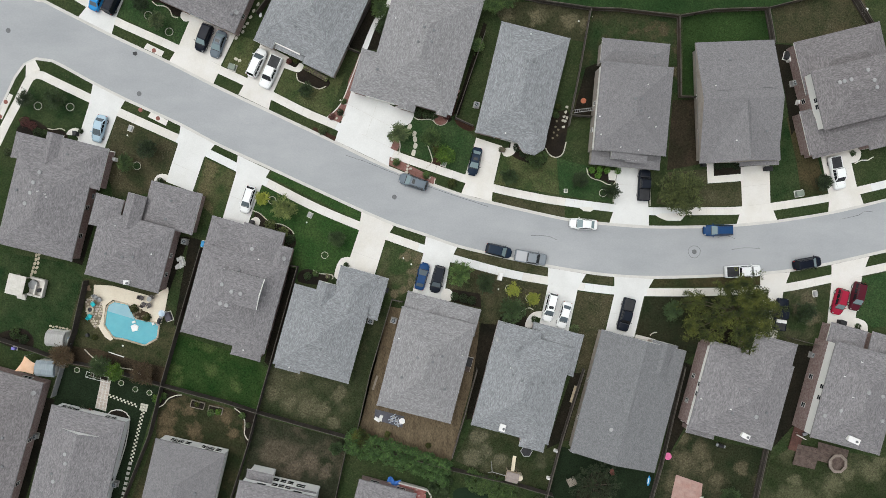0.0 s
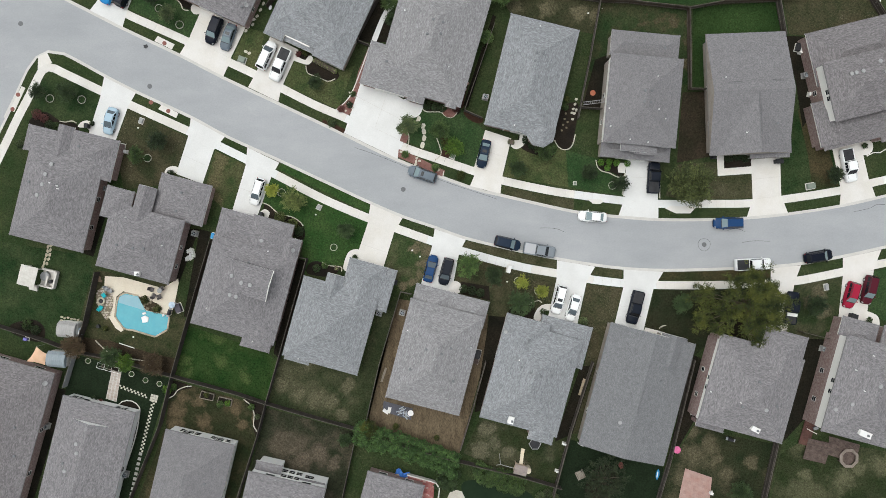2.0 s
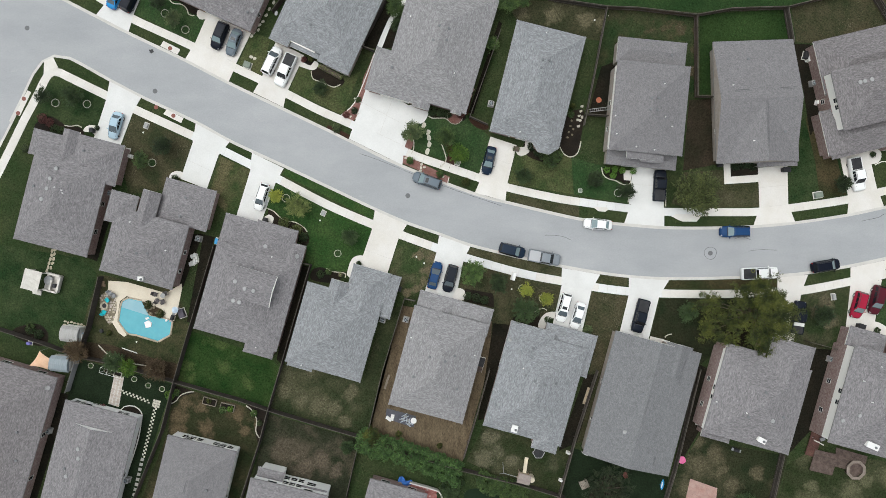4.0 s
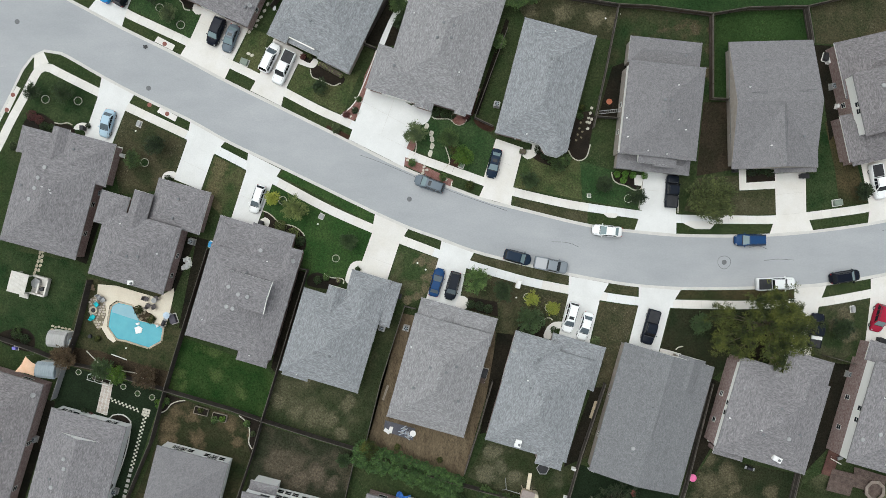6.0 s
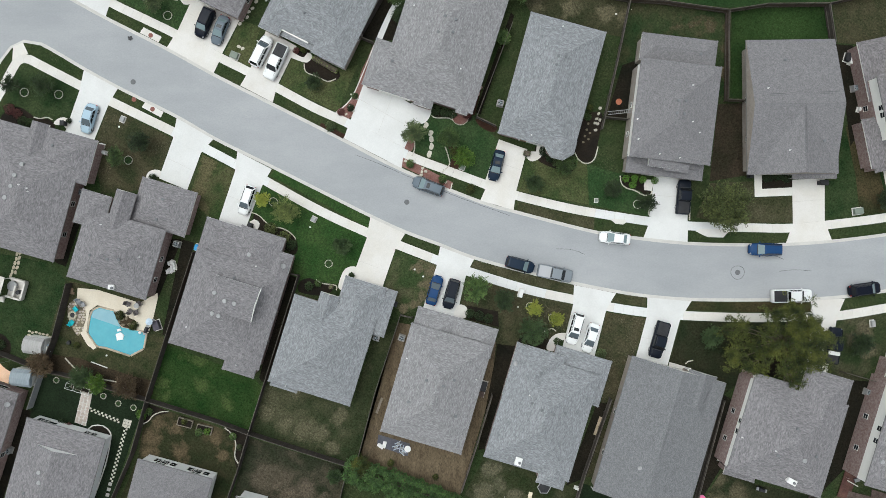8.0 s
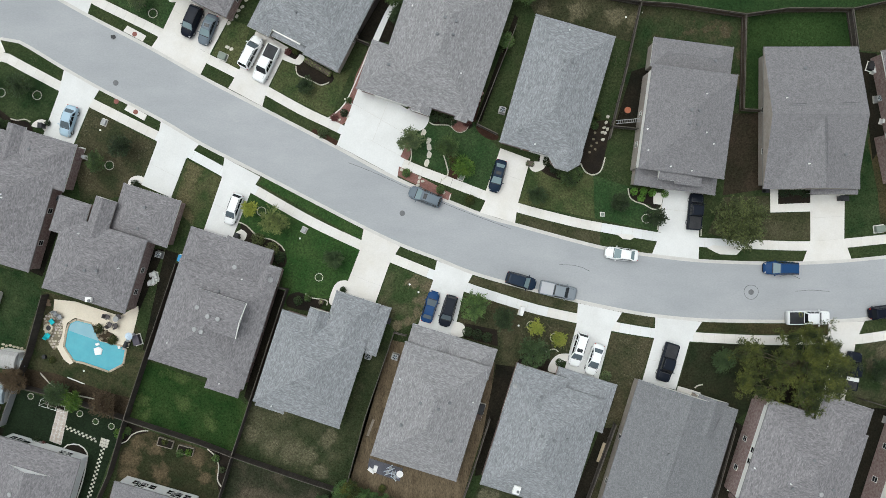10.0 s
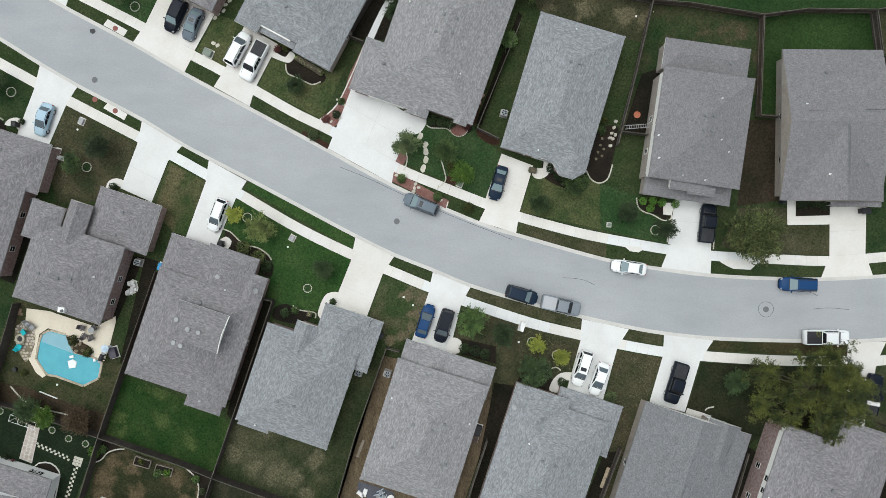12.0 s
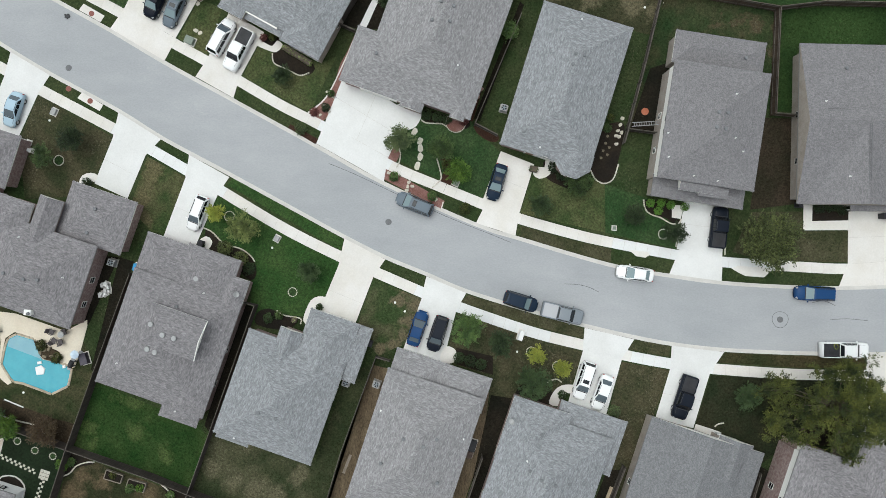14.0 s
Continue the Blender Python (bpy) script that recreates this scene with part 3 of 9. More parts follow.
def even(line, step):
    """Points about every step metres along a line."""
    out, left = [line[0]], step
    for a, b in zip(line, line[1:]):
        l = math.dist(a, b)
        d = left
        while d <= l:
            out.append((a[0] + (b[0] - a[0]) * d / l, a[1] + (b[1] - a[1]) * d / l))
            d += step
        left = d - l
    return out


NORTH_WALK = even(spline([(-75.91, 48.26), (-64.63, 42.97), (-58.46, 39.63), (-54.19, 36.91), (-49.62, 34.83), (-44.31, 32.47), (-37.24, 29.00), (-33.09, 27.08), (-28.66, 24.79), (-22.92, 21.93), (-17.53, 19.63),
                          (-8.94, 15.37), (-2.38, 13.04), (3.73, 11.00), (8.07, 9.60), (15.53, 8.01), (20.27, 7.27), (28.64, 6.24), (34.27, 5.77), (43.16, 5.78),
                          (49.68, 5.89), (55.44, 6.56), (64.59, 8.00), (70.28, 9.35), (74.72, 10.40), (81.69, 12.23)], 0.5), 1.5)
SOUTH_WALK = even(spline([(-78.18, 8.49), (-73.99, 17.00), (-72.41, 20.32), (-70.27, 24.38), (-68.32, 28.26), (-67.31, 29.09), (-65.94, 29.28), (-63.40, 28.10), (-57.67, 25.37), (-53.10, 23.18), (-43.29, 18.78), (-38.51, 16.48),
                          (-33.99, 14.26), (-29.45, 11.94), (-21.10, 7.67), (-13.82, 4.59), (-8.95, 2.81), (-3.13, 0.74), (1.38, -0.76), (10.83, -3.31), (17.56, -4.55),
                          (22.98, -5.50), (28.61, -6.17), (34.24, -6.46), (44.20, -6.47), (53.63, -6.01), (57.77, -5.73), (65.49, -4.20), (71.19, -2.97), (74.88, -2.20), (81.86, -0.39)], 0.5), 1.5)
slab_row("pavement_north", "pale concrete pavement of square slabs", NORTH_WALK, offset(NORTH_WALK, 1.32))
slab_row("pavement_south", "pale concrete pavement of square slabs", SOUTH_WALK, offset(SOUTH_WALK, -1.36))


def quad_at(q, u, v):
    a, b, c, d = q
    return tuple((a[k] * (1 - u) + b[k] * u) * (1 - v) + (d[k] * (1 - u) + c[k] * u) * v for k in (0, 1))


def driveway(apron, drive, rows=2, cols=1, material=None, label="pale concrete driveway with scored joints"):
    """apron: kerb to pavement; drive: pavement to garage. Quads run left, right at the street, then right, left at the far end."""
    material = material or M_CONC2
    base = thing("driveway", label, "driveway", kind="structure", group="driveways")
    for q, nr, nc, z in ((apron, 1, 1, 0.030), (drive, rows, cols, 0.028)):
        bm = bmesh.new()
        prism(bm, list(q), -0.13, z - 0.012)
        part("joint_bed", bm, M_JOINT, base)
        wide, long = math.dist(q[0], q[1]), math.dist(q[1], q[2])
        gu, gv = 0.012 / wide, 0.012 / long
        for i in range(nr):
            for j in range(nc):
                bm = bmesh.new()
                prism(bm, [quad_at(q, j / nc + gu, i / nr + gv), quad_at(q, (j + 1) / nc - gu, i / nr + gv),
                           quad_at(q, (j + 1) / nc - gu, (i + 1) / nr - gv), quad_at(q, j / nc + gu, (i + 1) / nr - gv)], -0.1, z, inset=0.008)
                part("panel", bm, material, base)
    return base


driveway(((-59.75, 37.97), (-54.38, 35.25), (-53.53, 38.20), (-58.37, 39.73)), ((-58.37, 39.73), (-53.53, 38.20), (-50.46, 45.49), (-55.38, 47.46)))
driveway(((-45.06, 30.89), (-37.90, 27.24), (-36.59, 30.12), (-43.48, 33.49)), ((-43.48, 33.49), (-36.68, 30.21), (-34.07, 35.59), (-41.05, 39.14)), material=M_CONC)
driveway(((-33.84, 25.50), (-28.85, 23.11), (-28.19, 26.00), (-32.44, 28.01)), ((-32.44, 28.01), (-28.10, 25.90), (-25.48, 31.67), (-30.10, 34.05)), material=M_CONC)
driveway(((-18.00, 18.04), (-9.13, 13.77), (-8.75, 16.86), (-17.06, 20.75)), ((-17.06, 20.75), (-8.75, 16.86), (-6.50, 22.66), (-14.90, 27.47)), 2, 2)
driveway(((2.88, 9.30), (7.97, 8.00), (8.25, 10.82), (4.10, 12.22)), ((3.54, 12.31), (8.25, 10.82), (9.75, 17.21), (5.41, 18.60)), material=M_CONC)
driveway(((27.70, 4.44), (34.37, 3.97), (34.35, 7.10), (28.82, 7.75)), ((28.44, 7.66), (34.26, 7.10), (34.12, 14.19), (29.08, 14.17)))
driveway(((49.21, 4.27), (56.13, 4.95), (54.95, 7.80), (50.15, 7.22)), ((50.15, 7.22), (54.95, 7.80), (54.70, 14.25), (49.81, 13.85)), material=M_CONC)
driveway(((64.80, 6.29), (70.88, 7.63), (69.78, 10.58), (65.06, 9.34)), ((64.87, 9.24), (69.69, 10.49), (68.07, 17.14), (63.35, 16.17)), material=M_CONC)
driveway(((-52.27, 24.48), (-57.47, 27.12), (-58.04, 24.26), (-53.66, 22.07)), ((-53.57, 22.16), (-57.95, 24.35), (-60.11, 17.60), (-55.82, 16.14)))
driveway(((-37.67, 17.32), (-43.28, 20.35), (-43.76, 17.29), (-39.53, 15.08)), ((-39.44, 15.26), (-43.67, 17.48), (-45.74, 11.16), (-41.41, 9.49)))
driveway(((-28.71, 13.06), (-33.98, 15.56), (-34.27, 12.77), (-30.11, 10.64)), ((-30.02, 10.73), (-34.18, 12.86), (-36.53, 5.03), (-32.46, 3.91)))
driveway(((-8.30, 3.94), (-13.63, 6.27), (-14.10, 3.18), (-9.80, 1.40)), ((-9.70, 1.49), (-14.01, 3.27), (-16.46, -3.95), (-11.78, -5.18)), material=M_CONC)
driveway(((2.23, 0.37), (-2.95, 2.16), (-3.42, -0.57), (1.01, -2.08)), ((1.10, -1.99), (-3.32, -0.48), (-5.39, -7.63), (-0.21, -8.87)))
driveway(((23.83, -4.08), (17.46, -3.03), (17.38, -5.87), (22.32, -6.82)), ((22.42, -6.73), (17.47, -5.78), (15.79, -13.45), (20.73, -14.60)))
driveway(((35.28, -4.94), (28.60, -4.55), (28.61, -7.50), (33.58, -7.79)), ((33.67, -7.69), (28.61, -7.40), (27.12, -13.86), (31.99, -14.82)))
driveway(((58.43, -3.82), (53.32, -4.29), (53.35, -7.25), (57.20, -7.06)), ((57.30, -6.97), (53.35, -7.15), (52.94, -16.23), (56.03, -16.24)), material=M_CONC)
driveway(((71.95, -1.15), (65.47, -2.58), (65.50, -5.64), (70.63, -4.59)), ((70.73, -4.59), (65.50, -5.54), (64.72, -13.68), (69.37, -13.69)), material=M_CONC)


def pad(name, pts, label, material, z=0.022, category="path", smooth=True, kind=""):
    bm = bmesh.new()
    prism(bm, spline(pts, 0.4, True) if smooth else list(pts), -0.03, z)
    return tagged(part(name, bm, material), label, category, kind=kind or "structure")


def bed(pts, material, label, z=0.018, smooth=True):
    return pad("planting_bed", pts, label, material, z, "planting bed", smooth)


def yard(pts, material, label, z=0.008):
    return pad("lawn", pts, label, material, z, "lawn", False)


# worn places of single gardens
TAN, BROWN, PALE_GREEN = (0.082, 0.071, 0.042), (0.068, 0.050, 0.030), (0.050, 0.070, 0.022)
M_YARD_S2 = turf("lush_back_lawn", (0.011, 0.032, 0.007), (0.028, 0.049, 0.014), (0.063, 0.083, 0.034), 0.65, 0.7, 0.3,
                 (((-38.87, -16.11), 1.3), ((-38.15, -20.15), 1.5), ((-34.54, -22.52), 1.3), ((-44.46, -19.94), 1.3), ((-43.92, -21.72), 1.0), ((-41.10, -15.92), 0.9)), PALE_GREEN)
M_YARD_S3 = turf("speckled_back_lawn", (0.020, 0.029, 0.012), (0.040, 0.044, 0.021), (0.131, 0.119, 0.079), 0.615, 0.8, 0.35,
                 (((-22.97, -25.88), 2.6), ((-20.44, -26.84), 2.2), ((-25.12, -25.30), 2.0), ((-18.57, -28.64), 1.6), ((-28.39, -23.87), 1.8), ((-23.98, -20.49), 1.6), ((-17.44, -24.30), 1.4)), (0.085, 0.078, 0.046))
M_YARD_B3 = turf("bare_patched_lawn", (0.017, 0.022, 0.011), (0.034, 0.034, 0.021), (0.095, 0.086, 0.065), 0.61, 0.8, 0.3,
                 (((-24.97, -36.36), 2.6), ((-21.97, -35.82), 2.2), ((-26.37, -34.84), 1.6), ((-19.81, -37.06), 1.5)), (0.10, 0.078, 0.056))
M_YARD_B2 = turf("brown_edged_lawn_patches", (0.016, 0.023, 0.009), (0.037, 0.034, 0.017), (0.085, 0.071, 0.043), 0.66, 0.8, 0.22,
                 (((-41.37, -30.39), 1.7), ((-34.95, -30.62), 1.3), ((-42.18, -26.43), 1.3), ((-46.00, -28.48), 2.0), ((-44.78, -26.04), 1.6), ((-36.24, -27.59), 1.5), ((-32.42, -29.13), 1.2), ((-45.46, -30.27), 1.4)), (0.098, 0.072, 0.042))
M_YARD_S7 = turf("tan_patched_lawn", (0.014, 0.021, 0.009), (0.033, 0.033, 0.017), (0.113, 0.097, 0.065), 0.61, 0.7, 0.3,
                 (((40.66, -35.61), 3.0), ((43.06, -34.19), 2.4), ((40.15, -31.77), 2.2), ((46.18, -39.30), 2.0), ((50.51, -37.13), 1.4), ((38.66, -38.96), 2.4), ((44.42, -36.60), 1.5)), TAN)
M_YARD_S8 = turf("pale_flecked_lawn", (0.017, 0.026, 0.009), (0.034, 0.038, 0.018), (0.100, 0.092, 0.059), 0.61, 0.8, 0.35,
                 (((72.37, -37.68), 2.8), ((65.77, -40.14), 2.4), ((59.64, -39.41), 1.5), ((74.21, -36.15), 2.0), ((68.67, -38.23), 1.5)), (0.092, 0.090, 0.050))
M_YARD_S5 = turf("dry_corner_lawn", (0.018, 0.027, 0.010), (0.040, 0.042, 0.020), (0.118, 0.107, 0.075), 0.615, 0.8, 0.35,
                 (((5.76, -31.26), 1.8), ((7.29, -33.75), 1.8), ((4.44, -35.06), 2.0), ((9.00, -35.38), 1.4), ((11.38, -37.30), 1.3)), (0.10, 0.092, 0.058))
M_YARD_N5 = turf("fence_side_lawn", (0.016, 0.032, 0.011), (0.040, 0.050, 0.021), (0.107, 0.103, 0.069), 0.62, 0.8, 0.3,
                 (((36.47, 36.59), 1.3), ((31.72, 36.56), 1.1), ((38.94, 36.05), 0.9), ((38.96, 33.23), 1.0), ((38.79, 29.94), 1.0), ((34.37, 36.95), 1.0)), BROWN)
M_YARD_N4 = turf("straw_topped_lawn", (0.024, 0.029, 0.013), (0.052, 0.048, 0.026), (0.133, 0.119, 0.079), 0.61, 0.8, 0.3,
                 (((23.66, 37.34), 1.3), ((21.11, 38.07), 1.6), ((15.45, 38.49), 1.5), ((10.74, 38.64), 1.2)), (0.10, 0.088, 0.052))
M_YARD_N6 = turf("lush_yard_lawn", (0.013, 0.030, 0.008), (0.028, 0.048, 0.014), (0.060, 0.078, 0.030), 0.64, 0.7, 0.3,
                 (((47.71, 36.49), 5.0),), (0.026, 0.050, 0.014))

M_YARD_S4F = turf("streaked_front_lawn", (0.024, 0.044, 0.014), (0.050, 0.060, 0.026), (0.120, 0.108, 0.066), 0.62, 0.8, 0.3,
                  (((-4.1, -1.6), 1.3), ((-4.7, -3.6), 1.3), ((-5.3, -5.4), 1.2), ((-6.6, -6.6), 1.2), ((-8.4, -7.2), 1.0), ((-6.2, -1.2), 0.8)), (0.115, 0.092, 0.058))
M_YARD_S8F = turf("scuffed_front_lawn", (0.020, 0.034, 0.012), (0.042, 0.046, 0.022), (0.125, 0.108, 0.072), 0.615, 0.8, 0.3,
                  (((61.8, -8.2), 1.6), ((60.2, -10.0), 1.2), ((62.4, -11.5), 1.4)), (0.090, 0.076, 0.048))
M_VERGE = turf("dry_verge", (0.034, 0.038, 0.017), (0.072, 0.064, 0.038), (0.135, 0.120, 0.080), 0.60, 0.8, 0.4)

M_YARD_S12 = turf("half_brown_lawn", (0.022, 0.044, 0.013), (0.046, 0.058, 0.022), (0.110, 0.098, 0.056), 0.615, 0.8, 0.3,
                  (((-38.4, 13.6), 1.7), ((-39.0, 11.6), 1.8), ((-39.6, 9.4), 1.8), ((-39.4, 7.4), 1.5)), (0.095, 0.080, 0.042))

# lawns of single gardens
yard([(2.5, 0.15), (10.83, -1.75), (17.3, -3.1), (17.4, -4.4), (10.8, -3.2), (1.5, -0.75)], M_VERGE, "dry brown verge between kerb and pavement", 0.007)
yard([(8.6, 7.75), (20.2, 5.4), (20.2, 7.15), (15.5, 7.9), (8.6, 9.3)], M_VERGE, "half-dry verge between kerb and pavement", 0.007)
yard([(24.0, -4.1), (28.4, -4.6), (28.4, -6.0), (23.0, -5.4)], M_VERGE, "dry verge between two driveways", 0.007)
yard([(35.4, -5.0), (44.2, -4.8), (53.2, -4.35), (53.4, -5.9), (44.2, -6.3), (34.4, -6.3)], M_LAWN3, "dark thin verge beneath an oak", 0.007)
yard([(-44.24, -13.84), (-35.35, -16.87), (-30.51, -18.58), (-29.30, -20.00), (-31.29, -27.15), (-36.13, -25.52), (-46.80, -22.65)], M_YARD_S2, "lush bright green back lawn")
yard([(-30.02, 10.54), (-14.01, 3.18), (-16.27, -3.39), (-24.87, -5.45), (-24.94, 0.37), (-30.88, 3.92), (-31.61, 6.53)], M_LUSH2, "well-watered front lawn")
yard([(-28.24, 12.97), (-13.63, 6.09), (-14.01, 4.68), (-28.90, 12.04)], M_LUSH2, "green verge between kerb and pavement", 0.007)
yard([(-8.9, -9.5), (-12.0, -20.2), (-14.3, -30.3), (-7.9, -33.3), (1.1, -35.9), (3.35, -27.3), (5.4, -19.8), (6.0, -12.0)], M_DIRT, "bare tan dirt garden with mower lines")
yard([(-9.70, 1.31), (-3.42, -0.67), (-4.92, -6.60), (-5.96, -6.97), (-8.31, -8.29), (-11.49, -5.46)], M_YARD_S4F, "half-dry front lawn with worn strips")
yard([(1.39, -2.17), (17.38, -6.06), (16.06, -11.17), (13.70, -13.06), (9.14, -12.10), (6.13, -20.62), (5.00, -24.41), (6.11, -10.01), (0.07, -8.30)], M_DRY2, "thin dry front lawn over bare soil")
yard([(22.42, -7.01), (28.52, -7.69), (26.92, -13.57), (21.56, -32.13), (19.94, -32.12), (23.21, -14.99), (21.11, -14.03)], M_DRY2, "dry patchy lawn between houses")
yard([(33.77, -7.98), (53.25, -7.44), (52.94, -16.03), (44.27, -16.01), (40.74, -18.86), (35.63, -15.50), (32.28, -14.25)], M_SHADELAWN, "thin front lawn with oak shade in its colour")
yard([(4.62, -29.54), (13.36, -31.79), (16.80, -33.81), (19.65, -32.31), (17.58, -41.37), (10.43, -39.21), (1.88, -35.33)], M_YARD_S5, "back lawn with dry scattered patches")
yard([(19.85, -33.07), (35.57, -37.78), (34.84, -43.73), (17.11, -43.57)], M_LUSH3, "dark green back lawn")
yard([(41.20, -29.86), (45.55, -32.29), (55.52, -34.08), (52.71, -45.82), (34.37, -45.64), (36.91, -37.02)], M_YARD_S7, "dry brown and green back garden")
yard([(59.67, -32.86), (74.49, -35.38), (78.39, -34.44), (76.59, -47.01), (53.21, -46.79), (55.24, -35.72)], M_YARD_S8, "mottled back lawn")
yard([(-53.57, 21.88), (-43.86, 17.20), (-45.92, 11.16), (-48.70, 9.29), (-54.41, 8.54), (-55.64, 15.95)], M_DRY2, "dry brown front lawn")
yard([(-39.26, 14.99), (-34.27, 12.68), (-36.53, 5.22), (-38.29, 5.68), (-41.05, 8.38)], M_YARD_S12, "front lawn, half green and half dry")
yard([(-57.95, 24.17), (-60.02, 18.16), (-69.69, 18.86), (-67.51, 27.62), (-65.95, 28.00), (-63.41, 26.81)], M_GREEN, "dark green corner lawn")
yard([(-76.46, 0.17), (-61.76, -2.15), (-59.48, -4.66), (-63.37, -18.46), (-76.62, -14.50)], M_GREEN, "green back lawn with a garden shed")
yard([(-59.48, -4.66), (-46.23, -7.29), (-44.24, -13.38), (-46.80, -22.46), (-63.10, -18.46)], M_POOLYARD, "worn brown and green garden round the pool")
yard([(-62.92, -18.74), (-46.98, -22.84), (-54.10, -45.75), (-67.78, -45.62), (-64.36, -25.56)], M_LUSH3, "deep green back lawn with a paver path")
yard([(-46.71, -23.02), (-31.48, -27.53), (-35.77, -45.93), (-53.45, -45.76), (-47.69, -30.91)], M_YARD_B2, "back lawn edged with bare brown soil")
yard([(-31.11, -27.62), (-16.23, -31.78), (-18.43, -46.10), (-35.30, -45.94)], M_YARD_B3, "dark thin back lawn with bare patches")
yard([(-28.09, -19.06), (-15.46, -22.23), (-12.25, -11.11), (-8.96, -9.23), (-14.26, -30.75), (-16.23, -31.31), (-31.11, -27.15), (-29.21, -20.00)], M_YARD_S3, "mottled green back lawn")
yard([(7.45, 41.22), (15.91, 41.01), (24.50, 40.15), (23.48, 34.53), (21.78, 34.80), (9.62, 37.69)], M_YARD_N4, "dry mottled back lawn")
yard([(24.88, 40.06), (39.40, 38.96), (39.67, 26.18), (38.24, 26.18), (37.81, 34.63), (26.23, 35.21), (24.95, 22.82), (21.36, 21.86)], M_YARD_N5, "dark green back lawn along a fence")
yard([(39.87, 38.97), (54.56, 40.22), (55.38, 35.23), (42.00, 34.38), (42.54, 26.11), (40.06, 25.90)], M_YARD_N6, "lush green back lawn")
yard([(54.95, 40.41), (62.02, 42.16), (69.70, 43.83), (72.17, 38.19), (58.74, 34.50), (55.96, 34.67)], M_DRY2, "dry back lawn behind a fence")
yard([(-0.52, 47.83), (87.02, 48.72), (62.02, 42.26), (54.56, 40.69), (47.68, 40.44), (39.59, 39.43), (24.69, 40.43), (15.91, 41.57), (7.92, 43.08)], M_LUSH4, "bright grass beyond the back fence")
yard([(38.25, 24.95), (42.45, 25.16), (43.38, 14.40), (37.37, 13.25)], M_STRIP, "dark trodden soil strip between houses")
yard([(37.56, 12.97), (43.96, 13.46), (44.27, 11.00), (49.92, 11.39), (50.15, 7.41), (39.32, 7.01), (35.50, 7.76)], M_VERGE, "dry brown front lawn")
yard([(58.9, 24.5), (62.6, 16.6), (64.6, 9.5), (60.2, 8.8), (59.4, 14.5), (57.6, 22.0)], M_LAWN3, "brown half of a front lawn", 0.0105)
yard([(56.41, 26.75), (58.33, 26.76), (63.26, 15.60), (64.86, 9.43), (55.14, 7.89), (54.90, 13.68), (56.34, 14.06)], M_GREEN, "dark front lawn between two houses")
yard([(9.84, 16.74), (17.21, 15.73), (18.83, 15.27), (19.32, 9.15), (8.35, 10.91)], M_LAWN2, "mown green front lawn")
yard([(18.83, 15.27), (24.61, 13.78), (28.33, 10.77), (28.35, 7.66), (19.32, 9.15)], M_GREEN2, "watered dark green front lawn")
yard([(-8.47, 16.96), (-5.38, 22.20), (1.37, 22.05), (5.32, 18.41), (3.45, 12.40)], M_GREEN2, "front garden lawn with beds")
yard([(-27.91, 25.90), (-25.48, 31.30), (-18.25, 28.19), (-16.20, 29.13), (-19.01, 21.86)], M_LAWN2, "green front lawn")
yard([(-36.40, 30.21), (-33.98, 35.31), (-31.03, 34.41), (-32.44, 28.10)], M_LAWN2, "narrow lawn between driveways")
yard([(-53.35, 38.21), (-50.46, 45.03), (-42.24, 40.23), (-41.15, 38.95), (-43.48, 33.58)], M_GREEN2, "front lawn with two ringed trees")
yard([(57.30, -7.16), (65.41, -5.73), (64.80, -12.72), (60.68, -16.25), (56.22, -15.28)], M_YARD_S8F, "thin worn front lawn")
yard([(70.73, -4.78), (81.88, -2.21), (82.01, -12.28), (72.77, -13.22), (69.93, -11.49)], M_GREEN2, "front lawn beside a driveway")

# dark strips in the passages between houses: bare soil with painted shade
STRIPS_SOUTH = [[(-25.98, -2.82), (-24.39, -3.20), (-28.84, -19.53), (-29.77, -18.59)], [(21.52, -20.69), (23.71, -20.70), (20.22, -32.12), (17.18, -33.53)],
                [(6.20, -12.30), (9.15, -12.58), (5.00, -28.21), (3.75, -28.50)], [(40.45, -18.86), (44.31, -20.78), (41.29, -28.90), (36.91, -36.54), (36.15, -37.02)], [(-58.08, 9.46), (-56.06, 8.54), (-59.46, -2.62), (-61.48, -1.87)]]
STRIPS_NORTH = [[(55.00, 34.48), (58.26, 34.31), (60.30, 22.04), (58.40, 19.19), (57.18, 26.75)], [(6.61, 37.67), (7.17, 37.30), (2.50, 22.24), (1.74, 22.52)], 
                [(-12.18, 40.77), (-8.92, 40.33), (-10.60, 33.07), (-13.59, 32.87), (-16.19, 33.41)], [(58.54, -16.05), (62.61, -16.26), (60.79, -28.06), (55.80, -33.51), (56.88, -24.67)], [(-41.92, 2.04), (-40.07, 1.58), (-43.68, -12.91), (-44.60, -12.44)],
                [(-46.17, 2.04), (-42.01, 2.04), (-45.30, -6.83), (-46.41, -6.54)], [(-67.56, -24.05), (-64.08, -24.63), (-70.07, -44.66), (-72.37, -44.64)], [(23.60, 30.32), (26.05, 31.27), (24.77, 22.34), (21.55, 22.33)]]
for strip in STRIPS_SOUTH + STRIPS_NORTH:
    bed(strip, M_PASSAGE_SHADE, "bare soil with painted shade in a side passage", 0.013, False)


# ------------------------------------------------------------------ houses
OVERHANG = 0.34


